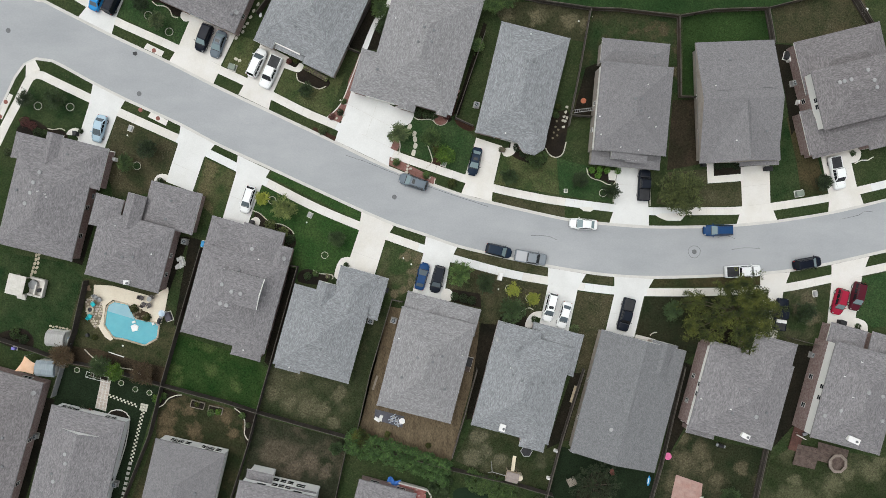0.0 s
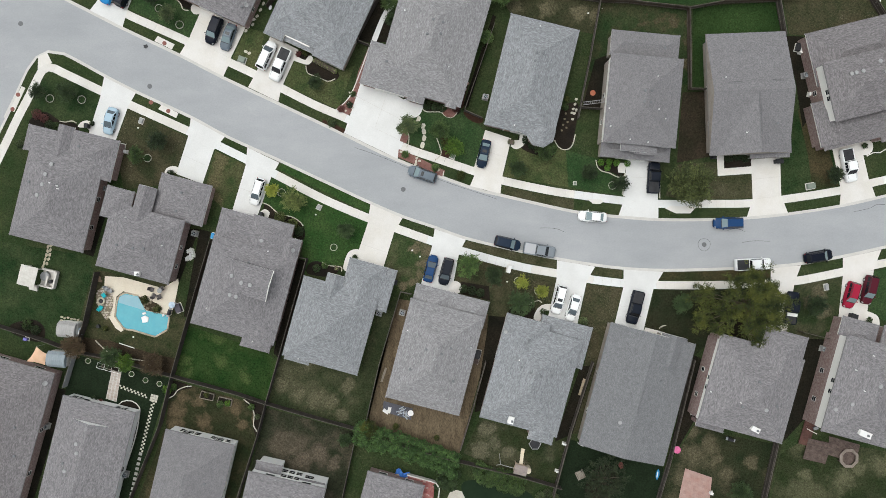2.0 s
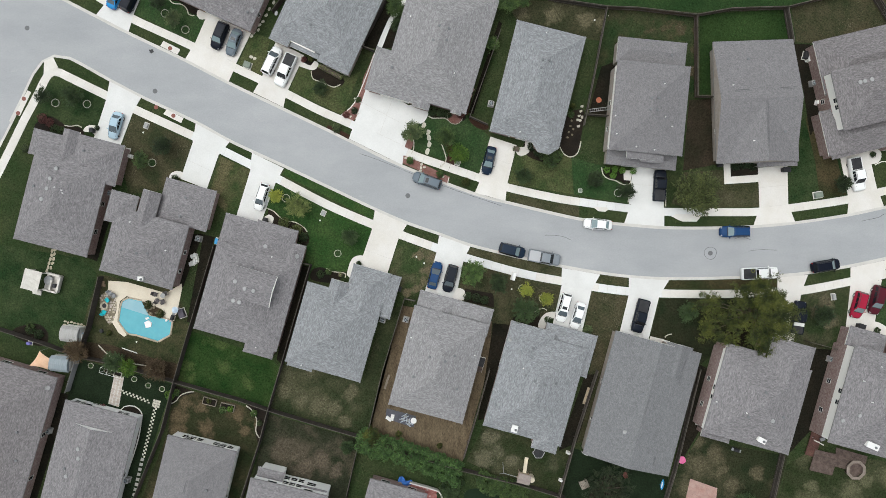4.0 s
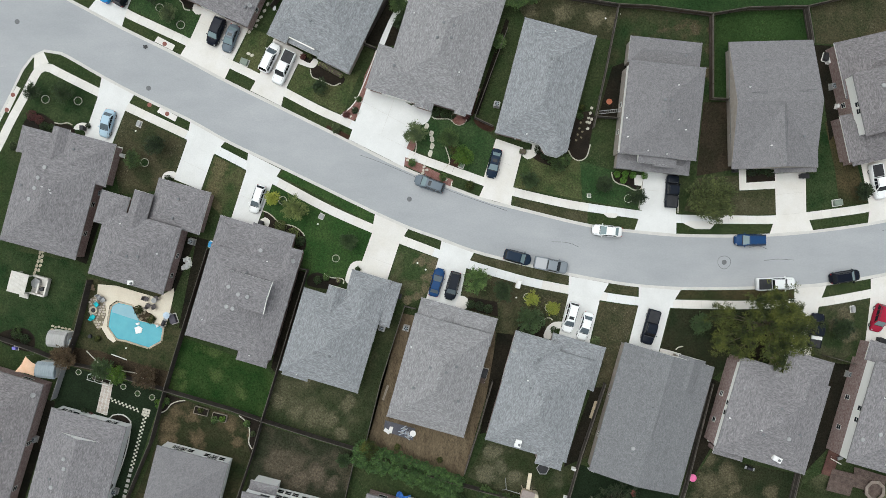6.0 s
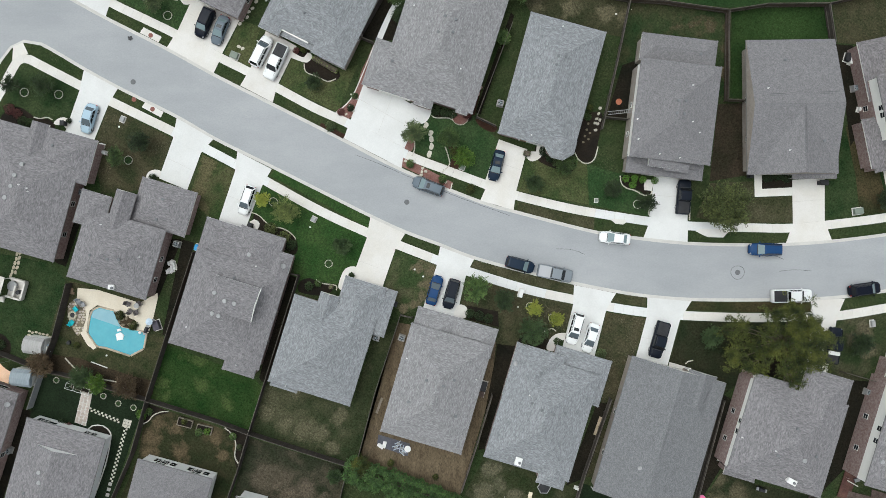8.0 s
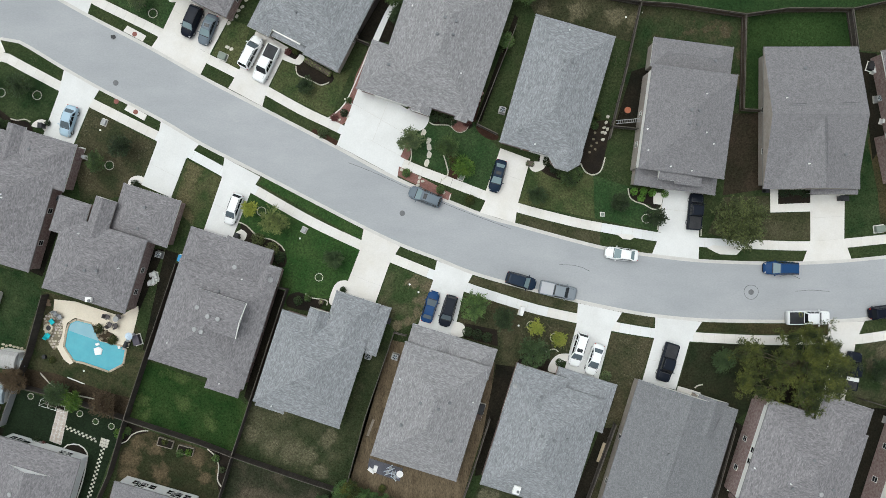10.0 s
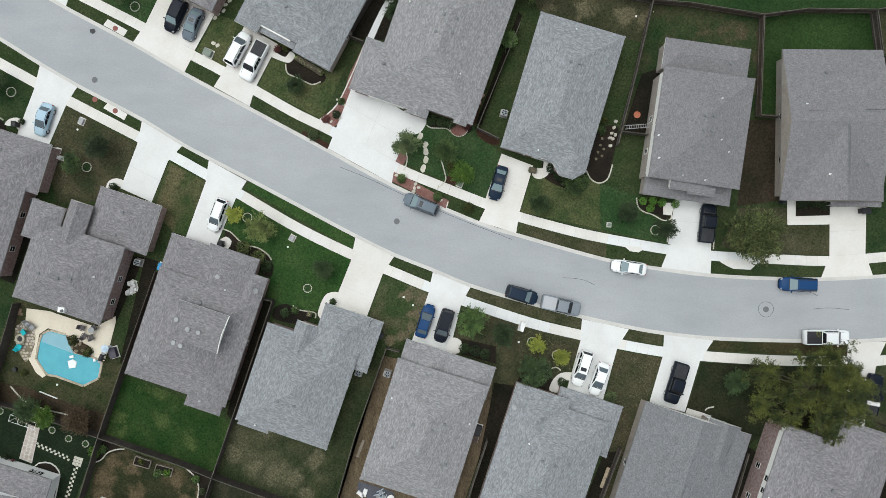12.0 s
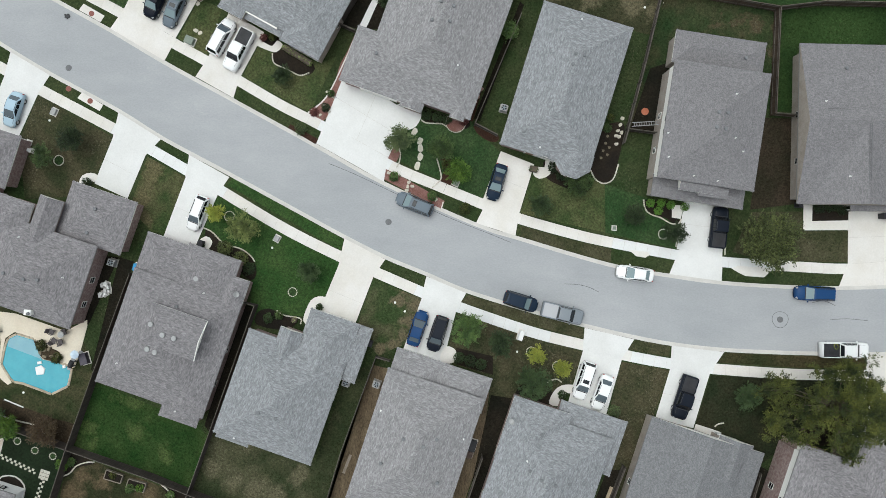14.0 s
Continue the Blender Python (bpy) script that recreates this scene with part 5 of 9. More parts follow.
# ------------------------------------------------------------------ vehicles
CAR_PAINT = {k: paint(k + "_car_paint", v) for k, v in dict(
    black=(0.006, 0.008, 0.015), white=(0.74, 0.74, 0.73), silver=(0.30, 0.33, 0.36), slate=(0.125, 0.150, 0.175), navy=(0.012, 0.022, 0.040),
    blue=(0.015, 0.048, 0.130), sky=(0.36, 0.47, 0.55), azure=(0.03, 0.22, 0.50), red=(0.29, 0.016, 0.040), maroon=(0.075, 0.012, 0.020),
    charcoal=(0.010, 0.013, 0.020), grey=(0.20, 0.22, 0.24), cover=(0.40, 0.40, 0.41)).items()}
# body profile: (length share from the rear, height) of the waist line; cabin: rear base, rear top, front top, front base
CARS = {
    "sedan": dict(l=4.75, w=1.80, tail=0.95, nose=0.72, waist=0.95, top=1.45, cab=(0.12, 0.265, 0.545, 0.745), bed=0),
    "hatch": dict(l=4.30, w=1.78, tail=1.0, nose=0.76, waist=0.98, top=1.52, cab=(0.03, 0.12, 0.59, 0.765), bed=0),
    "suv": dict(l=4.75, w=1.90, tail=1.05, nose=0.90, waist=1.08, top=1.72, cab=(0.02, 0.085, 0.605, 0.77), bed=0),
    "pickup": dict(l=5.75, w=2.00, tail=1.08, nose=1.02, waist=1.12, top=1.88, cab=(0.375, 0.40, 0.655, 0.76), bed=0.36),
}


def car(kind, colour, x, y, turn, label, length=None, extra=""):
    """turn: heading in degrees from +x. Built with its nose along +x."""
    k = dict(CARS[kind])
    L, W = length or k["l"], k["w"]
    body_paint = CAR_PAINT[colour]
    c = thing("pickup_truck" if kind == "pickup" else "car", label, "pickup truck" if kind == "pickup" else "car", x, y, turn, "parked vehicles",
              z=-0.136 if "street" in extra else 0.03)
    wa = k["waist"]

    def across(s, z, half, low):
        r = 0.12
        return [(s, -half + 0.06, low), (s, -half, low + 0.25), (s, -half, z - 0.28), (s, -half + 0.07, z - 0.08), (s, -half + 0.22, z), (s, half - 0.22, z),
                (s, half - 0.07, z - 0.08), (s, half, z - 0.28), (s, half, low + 0.25), (s, half - 0.06, low)]

    bm = bmesh.new()
    cab = k["cab"]
    if kind == "pickup":
        prof = [(0.0, wa - 0.25, 0.86), (0.012, wa - 0.02, 0.95), (0.05, wa, 0.99), (0.36, wa, 1.0), (0.385, wa, 1.0), (0.745, wa - 0.02, 1.0), (0.90, k["nose"] + 0.04, 0.97), (0.965, k["nose"], 0.90),
                (0.99, k["nose"] - 0.12, 0.78), (1.0, k["nose"] - 0.3, 0.68)]
    else:
        prof = [(0.0, k["tail"] - 0.3, 0.58), (0.015, k["tail"] - 0.12, 0.74), (0.05, k["tail"], 0.87), (0.14, wa, 0.96), (0.4, wa, 1.0), (cab[3], wa - 0.02, 0.99),
                (0.86, k["nose"] + 0.08, 0.94), (0.935, k["nose"], 0.86), (0.98, k["nose"] - 0.1, 0.73), (1.0, k["nose"] - 0.25, 0.52)]
    loft(bm, [across((p - 0.5) * L, z, W / 2 * f, 0.24) for p, z, f in prof])
    bm.normal_update()
    body = part("body", bm, body_paint, c)
    for f in body.data.polygons:
        f.use_smooth = True
    top = k["top"]
    sx = [(p - 0.5) * L for p in cab]
    b0, t0 = W / 2 - 0.08, W / 2 - 0.25
    # roof skin
    bm = bmesh.new()
    rw = [(sx[1] - 0.02, t0 - 0.06, top - 0.05), (sx[1] + 0.18, t0, top - 0.005), ((sx[1] + sx[2]) / 2, t0 + 0.02, top + 0.015), (sx[2] - 0.15, t0, top - 0.01), (sx[2] + 0.02, t0 - 0.04, top - 0.06)]
    loft(bm, [[(s, -h - 0.02, z - 0.05), (s, -h + 0.10, z), (s, h - 0.10, z), (s, h + 0.02, z - 0.05), (s, h, z - 0.09), (s, -h, z - 0.09)] for s, h, z in rw])
    roof_ob = part("roof", bm, body_paint, c)
    # painted cabin shell with the panes set into it
    zb = wa - 0.03
    bm = bmesh.new()
    loft(bm, [[(sx[0], -b0, zb - 0.1), (sx[3], -b0, zb - 0.1), (sx[3], b0, zb - 0.1), (sx[0], b0, zb - 0.1)],
              [(sx[0], -b0, zb), (sx[3], -b0, zb), (sx[3], b0, zb), (sx[0], b0, zb)],
              [(sx[1], -t0, top - 0.05), (sx[2], -t0, top - 0.05), (sx[2], t0, top - 0.05), (sx[1], t0, top - 0.05)]])
    part("cabin", bm, body_paint, c)
    faces = [("windscreen", (sx[3], -b0, zb), (sx[3], b0, zb), (sx[2], t0, top - 0.05), (sx[2], -t0, top - 0.05), ((0.06, 0.94),), (0.05, 0.95)),
             ("rear_window", (sx[0], b0, zb), (sx[0], -b0, zb), (sx[1], -t0, top - 0.05), (sx[1], t0, top - 0.05), ((0.10, 0.90),), (0.12, 0.92)),
             ("side_window", (sx[0], -b0, zb), (sx[3], -b0, zb), (sx[2], -t0, top - 0.05), (sx[1], -t0, top - 0.05), ((0.05, 0.28), (0.31, 0.57), (0.60, 0.93)), (0.10, 0.80)),
             ("side_window", (sx[3], b0, zb), (sx[0], b0, zb), (sx[1], t0, top - 0.05), (sx[2], t0, top - 0.05), ((0.07, 0.40), (0.43, 0.69), (0.72, 0.95)), (0.10, 0.80))]
    for nm, p0, p1, p2, p3, spans, (v0, v1) in faces:
        p0, p1, p2, p3 = Vector(p0), Vector(p1), Vector(p2), Vector(p3)
        n = (p1 - p0).cross(p3 - p0).normalized()
        for u0, u1 in spans:
            vs = [p0.lerp(p1, u).lerp(p3.lerp(p2, u), v) for u, v in ((u0, v0), (u1, v0), (u1, v1), (u0, v1))]
            bm = bmesh.new()
            loft(bm, [[v - n * 0.02 for v in vs], [v + n * 0.012 for v in vs]])
            bmesh.ops.recalc_face_normals(bm, faces=bm.faces)
            # "pale" picks the glass with more sky reflection in its colour
            pale = M_SHIELD_SKY if "pale" in extra else M_CARGLASS if kind == "pickup" else M_SHIELD
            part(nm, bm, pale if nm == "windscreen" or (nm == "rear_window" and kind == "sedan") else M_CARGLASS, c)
    for sy in (-1, 1):
        bm = bmesh.new()
        box(bm, sx[3] - 0.28, sy * (W / 2 + 0.10), wa - 0.06, 0.13, 0.22, 0.15, 0, 0, 0.02)
        part("mirror", bm, body_paint, c)
        bm = bmesh.new()
        box(bm, L / 2 - 0.24, sy * (W / 2 - 0.34), k["nose"] - 0.2, 0.30, 0.26, 0.14, -24 * sy, 0, 0.04)
        part("headlight", bm, M_LAMP, c)
        bm = bmesh.new()
        box(bm, -L / 2 + 0.10, sy * (W / 2 - 0.26), k["tail"] - 0.34, 0.12, 0.2, 0.2, 0, 0, 0.02)
        part("tail_light", bm, M_TAIL, c)
        for s in (-0.30 * L, 0.31 * L):
            bm = bmesh.new()
            rod(bm, (s, sy * (W / 2 - 0.24), 0.34), (s, sy * (W / 2 - 0.035), 0.34), 0.34, None, 16)
            wheel = part("wheel", bm, M_TYRE, c)
            bm = bmesh.new()
            rod(bm, (s, sy * (W / 2 - 0.04), 0.34), (s, sy * (W / 2 - 0.025), 0.34), 0.21, 0.18, 12)
            part("rim", bm, M_RIM, wheel)
    if kind == "pickup":
        bm = bmesh.new()
        s0, s1, hw = (0.03 - 0.5) * L, (0.365 - 0.5) * L, W / 2 - 0.17
        box(bm, (s0 + s1) / 2, 0, wa - 0.01, s1 - s0, 2 * hw, 0.022)
        if "cover" in extra:
            part("bed_cover", bm, CAR_PAINT["cover"], c, "pale grey bed cover")
        else:
            part("bed_liner", bm, M_BLACK, c, "black bed liner")
        for sy in (-1, 1):
            bm = bmesh.new()
            box(bm, (s0 + s1) / 2, sy * (W / 2 - 0.11), wa - 0.02, s1 - s0, 0.11, 0.10, 0, 0, 0.02)
            part("bed_rail", bm, body_paint, c)
        bm = bmesh.new()
        box(bm, s0 - 0.06, 0, wa - 0.05, 0.10, W - 0.3, 0.12, 0, 0, 0.02)
        part("tailgate", bm, body_paint, c)
        if "toolbox" in extra:
            bm = bmesh.new()
            box(bm, s1 - 0.35, 0, wa + 0.02, 0.55, W - 0.3, 0.2, 0, 0, 0.03)
            part("toolbox", bm, M_WHITE, c, "white steel toolbox across the bed")
    if kind in ("suv", "hatch") and L > 4.4:
        for sy in (-1, 1):
            bm = bmesh.new()
            rod(bm, (sx[1] + 0.15, sy * (t0 - 0.08), top + 0.05), (sx[2] - 0.2, sy * (t0 - 0.08), top + 0.05), 0.025, None, 5)
            part("roof_rail", bm, M_BLACK, c)
    if "sunroof" in extra:
        bm = bmesh.new()
        box(bm, sx[2] - 0.55, 0, top - 0.02, 0.5, 0.8, 0.045, 0, 0, 0.03)
        part("sunroof", bm, M_CARGLASS, c)
    # shut lines of the bonnet and a dark cowl under the windscreen
    bm = bmesh.new()
    box(bm, sx[3] + 0.03, 0, wa - 0.06, 0.10, W * 0.74, 0.055)
    part("cowl", bm, M_BLACK, c)
    for sy in (-1, 1):
        bm = bmesh.new()
        rod(bm, (sx[3] + 0.05, sy * W * 0.37, wa - 0.012), (0.40 * L, sy * W * 0.33, k["nose"] + 0.065), 0.012, None, 4)
        part("bonnet_seam", bm, M_BLACK, c)
        bm = bmesh.new()
        rod(bm, (sx[1] + 0.12, sy * (t0 - 0.015), top - 0.012), (sx[2] - 0.1, sy * (t0 - 0.015), top - 0.012), 0.022, None, 4)
        part("roof_drip", bm, M_BLACK, c)
    bm = bmesh.new()
    box(bm, L / 2 - 0.09, 0, 0.36, 0.12, W * 0.42, 0.16)
    part("grille", bm, M_BLACK, c)
    return c


def heading(dx, dy):
    return math.degrees(math.atan2(-dy, dx))


car("sedan", "azure", -56.07, 41.03, heading(0.42, -0.9), "bright blue sedan parked on a driveway")
car("suv", "black", -53.70, 40.50, heading(0.42, -0.9), "black car parked on a driveway")
car("suv", "black", -39.15, 34.54, heading(-0.38, 0.92), "black car on a shared driveway", 4.6, "pale")
car("sedan", "slate", -36.85, 33.54, heading(-0.34, 0.94), "silver-blue sedan on a shared driveway", 4.5, "sunroof pale")
car("suv", "white", -30.58, 30.53, heading(0.42, -0.9), "white people carrier parked facing a garage", 4.95)
car("pickup", "white", -28.37, 29.06, heading(-0.40, 0.91), "white pickup truck with a black bed", 5.6)
car("sedan", "sky", -56.16, 19.74, heading(-0.26, 0.96), "pale blue sedan on a driveway", 4.5)
car("hatch", "white", -32.16, 8.21, heading(-0.30, 0.95), "white hatchback parked on a driveway", 4.6)
car("suv", "slate", -5.01, 11.16, heading(-0.95, -0.32), "grey-blue people carrier parked at the kerb", 4.9, "street pale sunroof")
car("sedan", "navy", 5.14, 14.57, heading(-0.22, 0.97), "dark navy sedan on a driveway", 4.7, "pale sunroof")
car("sedan", "white", 23.23, 4.25, heading(-0.99, -0.08), "white sedan parked at the kerb", 4.75, "street pale")
car("pickup", "charcoal", 33.28, 10.69, heading(0.05, -1), "dark grey pickup on a driveway", 5.2)
car("suv", "blue", 45.86, 3.23, heading(-1, 0.02), "blue estate car parked at the kerb", 4.9, "street pale")
car("pickup", "white", 65.79, 12.86, heading(0.2, 0.98), "white pickup truck with a black bed", 5.6)
car("suv", "navy", 9.12, -0.20, heading(0.97, 0.24), "dark navy estate car parked at the kerb", 4.4, "street pale")
car("pickup", "grey", 14.42, -1.33, heading(0.98, 0.17), "silver pickup truck with a covered bed at the kerb", 5.3, "street cover")
car("pickup", "white", 50.04, -3.62, heading(1, -0.05), "white pickup truck with an open black bed at the kerb", 6.0, "street")
car("suv", "black", 61.02, -2.29, heading(0.98, -0.17), "black car parked at the kerb", 4.7, "street pale")
car("suv", "red", 66.41, -8.70, heading(-0.25, 0.97), "bright red car on a driveway", 4.5, "pale")
car("suv", "maroon", 69.41, -7.84, heading(-0.22, 0.98), "maroon people carrier on a driveway", 4.9, "pale")
car("pickup", "charcoal", 56.47, -10.88, heading(0.14, -0.99), "black pickup with a white toolbox beneath a tree", 5.5, "toolbox")
car("sedan", "blue", -3.60, -4.43, heading(0.25, -0.97), "blue sedan on a driveway", 4.6)
car("suv", "charcoal", -1.06, -4.91, heading(-0.24, 0.97), "dark grey car on a driveway", 4.6)
car("suv", "white", 17.67, -9.56, heading(-0.25, 0.97), "white people carrier on a driveway", 4.9, "sunroof")
car("sedan", "white", 20.05, -10.90, heading(-0.28, 0.96), "white sedan on a driveway", 4.6)
car("pickup", "charcoal", 30.35, -10.82, heading(-0.24, 0.97), "black pickup truck on a driveway", 5.6)


# ------------------------------------------------------------------ planting


def leaves(bm, rng, cx, cy, cz, rx, ry, rz, count, size, lo=-0.25):
    """Small folded leaf clumps scattered over and inside a ragged ellipsoid."""
    for _ in range(count):
        while True:
            v = Vector((rng.uniform(-1, 1), rng.uniform(-1, 1), rng.uniform(lo, 1)))
            if 0.3 < v.length < 1:
                break
        v = v.normalized() * (v.length ** 0.6) * (0.82 + 0.3 * noise.noise(v * 2.3 + Vector((cx, cy, cz))))
        p = Vector((cx + v.x * rx, cy + v.y * ry, cz + v.z * rz))
        n = (v + Vector((rng.uniform(-0.8, 0.8), rng.uniform(-0.8, 0.8), rng.uniform(0, 1.1)))).normalized()
        a = n.orthogonal().normalized()
        a = a * math.cos(t := rng.uniform(0, 6.28)) + n.cross(a) * math.sin(t)
        b = n.cross(a)
        s = size * rng.uniform(0.6, 1.35)
        tip = p + a * s - n * 0.25 * s
        vs = [bm.verts.new(q) for q in (p - a * s * 0.9 - n * 0.2 * s, p - b * s * 0.36, tip, p + b * s * 0.36)]
        bm.faces.new(vs)


def fronds(bm, rng, cx, cy, cz, rx, ry, rz, twigs, size, lo=-0.15, per=16):
    """Sprays of narrow leaves that point outwards from the middle of a ragged crown, with gaps between them."""
    for _ in range(twigs):
        a, z = rng.uniform(0, 6.283), rng.uniform(lo, 1)
        w = math.sqrt(max(0.0, 1 - z * z))
        v = Vector((w * math.cos(a), w * math.sin(a), z))
        r = (0.35 + 0.65 * rng.random() ** 0.6) * (0.74 + 0.55 * noise.noise(v * 1.9 + Vector((cx + 3.1, cy, cz))))
        p = Vector((cx + v.x * rx * r, cy + v.y * ry * r, cz + v.z * rz * r))
        o = Vector((v.x + rng.uniform(-0.5, 0.5), v.y + rng.uniform(-0.5, 0.5), 0.25 * v.z + rng.uniform(-0.25, 0.35))).normalized()
        reach = size * rng.uniform(1.6, 3.4)
        for _ in range(per):
            q = p + o * reach * rng.random() + Vector((rng.gauss(0, 0.4), rng.gauss(0, 0.4), rng.gauss(0, 0.3))) * size
            d = (o + Vector((rng.uniform(-0.9, 0.9), rng.uniform(-0.9, 0.9), rng.uniform(-0.5, 0.5)))).normalized()
            n = Vector((rng.uniform(-0.7, 0.7), rng.uniform(-0.7, 0.7), rng.uniform(0.35, 1)))
            b = d.cross(n).normalized() * size * rng.uniform(0.16, 0.28)
            l = d * size * rng.uniform(0.7, 1.4)
            bm.faces.new([bm.verts.new(e) for e in (q, q + l * 0.45 - b, q + l, q + l * 0.45 + b)])


def tree(x, y, spread, high, material, label, seed, limbs=9, density=1.0, size=0.2, name="tree", category="tree", group="", flat=0.55):
    """A tapered trunk with forking limbs and an open crown of leaf sprays."""
    rng = random.Random(seed)
    t = thing(name, label, category, x, y, rng.uniform(0, 360), group)
    bm = bmesh.new()
    r = 0.035 * spread + 0.03
    fork = high * 0.38
    rod(bm, (0, 0, -0.05), (0.03, 0.02, fork), r, r * 0.75, 8)
    crown = bmesh.new()
    for i in range(limbs):
        a = 2.4 * i + rng.uniform(-0.4, 0.4)
        d = spread * (0.15 + 0.6 * math.sqrt((i + 0.3) / limbs)) * rng.uniform(0.75, 1.1)
        p = Vector((d * math.cos(a), d * math.sin(a), high * (0.86 - 0.3 * (d / spread) ** 2) * rng.uniform(0.88, 1.0)))
        mid = Vector((p.x * 0.45, p.y * 0.45, fork + (p.z - fork) * 0.6))
        rod(bm, (0.03, 0.02, fork * 0.94), mid, r * 0.55, r * 0.34, 6)
        rod(bm, mid, p, r * 0.34, r * 0.12, 5)
        k = spread * rng.uniform(0.2, 0.34)
        fronds(crown, rng, p.x, p.y, p.z - 0.1 * k, k, k, k * flat + 0.12, int(density * (5 + 6.5 * k * k / size * 0.15)) + 3, size * 1.7)
    fronds(crown, rng, 0, 0, high * 0.58, spread * 0.78, spread * 0.78, high * 0.36, int(density * 9 * spread * spread) + 8, size * 1.7)
    part("trunk", bm, M_BARK, t)
    part("crown", crown, material, t)
    return t


def shrub(x, y, radius, high, material, label="leafy green shrub in a bed", seed=1, count=None, size=0.10, name="shrub", group="shrubs", stretch=1.0, turn=0.0):
    rng = random.Random(seed)
    t = thing(name, label, name.replace("_", " "), x, y, turn, group)
    bm = bmesh.new()
    for i in range(5):
        a = rng.uniform(0, 6.28)
        rod(bm, (0, 0, -0.03), (0.45 * radius * math.cos(a), 0.45 * radius * math.sin(a), high * 0.6), 0.03, 0.012, 5)
    part("stem", bm, M_BARK, t)
    bm = bmesh.new()
    n = count or int(70 + 260 * radius)
    leaves(bm, rng, 0, 0, high * 0.45, radius * stretch, radius, high * 0.55, n, size + 0.05 * radius, -0.7)
    part("foliage", bm, material, t)
    return t


# large oak over the pavement: an uneven crown of separate boughs
def oak(x, y, seed):
    rng = random.Random(seed)
    t = thing("oak_tree", "large spreading olive-green oak over the pavement", "tree", x, y)
    wood, crown = bmesh.new(), bmesh.new()
    rod(wood, (0, 0, -0.1), (0.1, 0.1, 2.6), 0.36, 0.27, 10)
    boughs = [(167, 9.1, 3.9), (161, 7.5, 4.3), (178, 6.2, 4.8), (190, 7.9, 4.1), (200, 8.5, 4.0), (213, 6.8, 4.4), (204, 5.0, 5.2), (127, 5.1, 5.4), (99, 5.1, 5.3), (73, 5.1, 5.3),
              (47, 4.3, 5.6), (17, 4.7, 5.4), (352, 4.8, 5.2), (327, 4.6, 5.2), (261, 4.4, 5.0), (280, 5.3, 4.7), (288, 6.6, 4.2), (316, 5.7, 4.6),
              (150, 4.0, 6.4), (110, 3.2, 7.0), (70, 3.0, 7.2), (30, 2.8, 7.2), (350, 2.8, 7.0), (300, 2.8, 6.6), (240, 2.6, 6.4), (190, 2.9, 6.4), (0, 0.7, 7.8), (130, 1.4, 7.7)]
    for a, r, h in boughs:
        r *= 0.93
        p = Vector((r * math.cos(radians(a)), r * math.sin(radians(a)), h))
        mid = Vector((p.x * 0.45, p.y * 0.45, 2.6 + (h - 2.6) * 0.65))
        rod(wood, (0.1, 0.1, 2.4), mid, 0.16, 0.09, 7)
        rod(wood, mid, p, 0.09, 0.03, 6)
        for _ in range(6 if r > 5.6 else 8):
            q = p + Vector((rng.gauss(0, 0.7), rng.gauss(0, 0.7), rng.gauss(0, 0.5)))
            rod(wood, mid.lerp(p, 0.6), q, 0.035, 0.012, 5)
            k = rng.uniform(0.5, 0.85)
            fronds(crown, rng, q.x, q.y, q.z, k, k, k * 0.6, int(36 * k), 0.21, -0.2, 11)
    part("trunk", wood, M_BARK, t)
    part("crown", crown, M_LEAF_OLIVE, t)


oak(47.70, -10.19, 3)


# ------------------------------------------------------------------ fences


def fence(pts, label="weathered board fence between gardens", material=None, high=1.8, rails=1):
    """Upright boards on two rails between posts; rails: the side they are on."""
    material = material or M_FENCE
    x0, y0 = pts[0]
    f = thing("fence", label, "fence", x0, y0, 0, "garden fences")
    rng = random.Random(int(1000 + 7 * x0 + 13 * y0))
    for a, b in zip(pts, pts[1:]):
        l = math.dist(a, b)
        n = max(1, round(l / 2.4))
        ux, uy = (b[0] - a[0]) / l, (b[1] - a[1]) / l
        turn = math.degrees(math.atan2(uy, ux))
        for i in range(n):
            sx, sy = a[0] - x0 + ux * l * i / n, a[1] - y0 + uy * l * i / n
            bm = bmesh.new()
            box(bm, sx, sy, -0.05, 0.1, 0.1, high + 0.08, turn, 0, 0.01)
            part("post", bm, material, f)
            step = l / n
            bm = bmesh.new()
            m = max(3, round(step / 0.15))
            for j in range(m):
                d = step * (j + 0.5) / m
                box(bm, sx + ux * d - uy * 0.06 * rails, sy + uy * d + ux * 0.06 * rails, 0.04, step / m - 0.008, 0.02, high - 0.06 + rng.uniform(-0.03, 0.02), turn)
            panel = tagged(part("fence_panel", bm, material, f), kind="stuff")
            for z in (0.45, 1.35):
                bm = bmesh.new()
                d = step / 2
                box(bm, sx + ux * d - uy * 0.015 * rails, sy + uy * d + ux * 0.015 * rails, z, step, 0.045, 0.09, turn)
                part("rail", bm, M_RAIL, panel)
            bm = bmesh.new()
            box(bm, sx + ux * step / 2 - uy * 0.02 * rails, sy + uy * step / 2 + ux * 0.02 * rails, high - 0.12, step, 0.06, 0.10, turn)
            part("top_rail", bm, M_RAIL, panel)
    return f


fence([(6.81, 42.72), (15.87, 40.79), (24.13, 39.67)], "weathered grey board back fence")
fence([(24.13, 39.67), (29.06, 39.53), (38.77, 38.50)], "brown cedar back fence with rails showing", M_FENCE_BROWN)
fence([(38.77, 38.50), (44.47, 39.57), (53.57, 39.92), (57.61, 40.97), (66.56, 43.27)], "pale weathered back fence with rails showing", M_FENCE_BROWN)
fence([(6.73, 35.68), (1.86, 21.61), (4.81, 20.33)])
fence([(24.13, 39.67), (22.58, 30.74), (20.58, 20.40)])
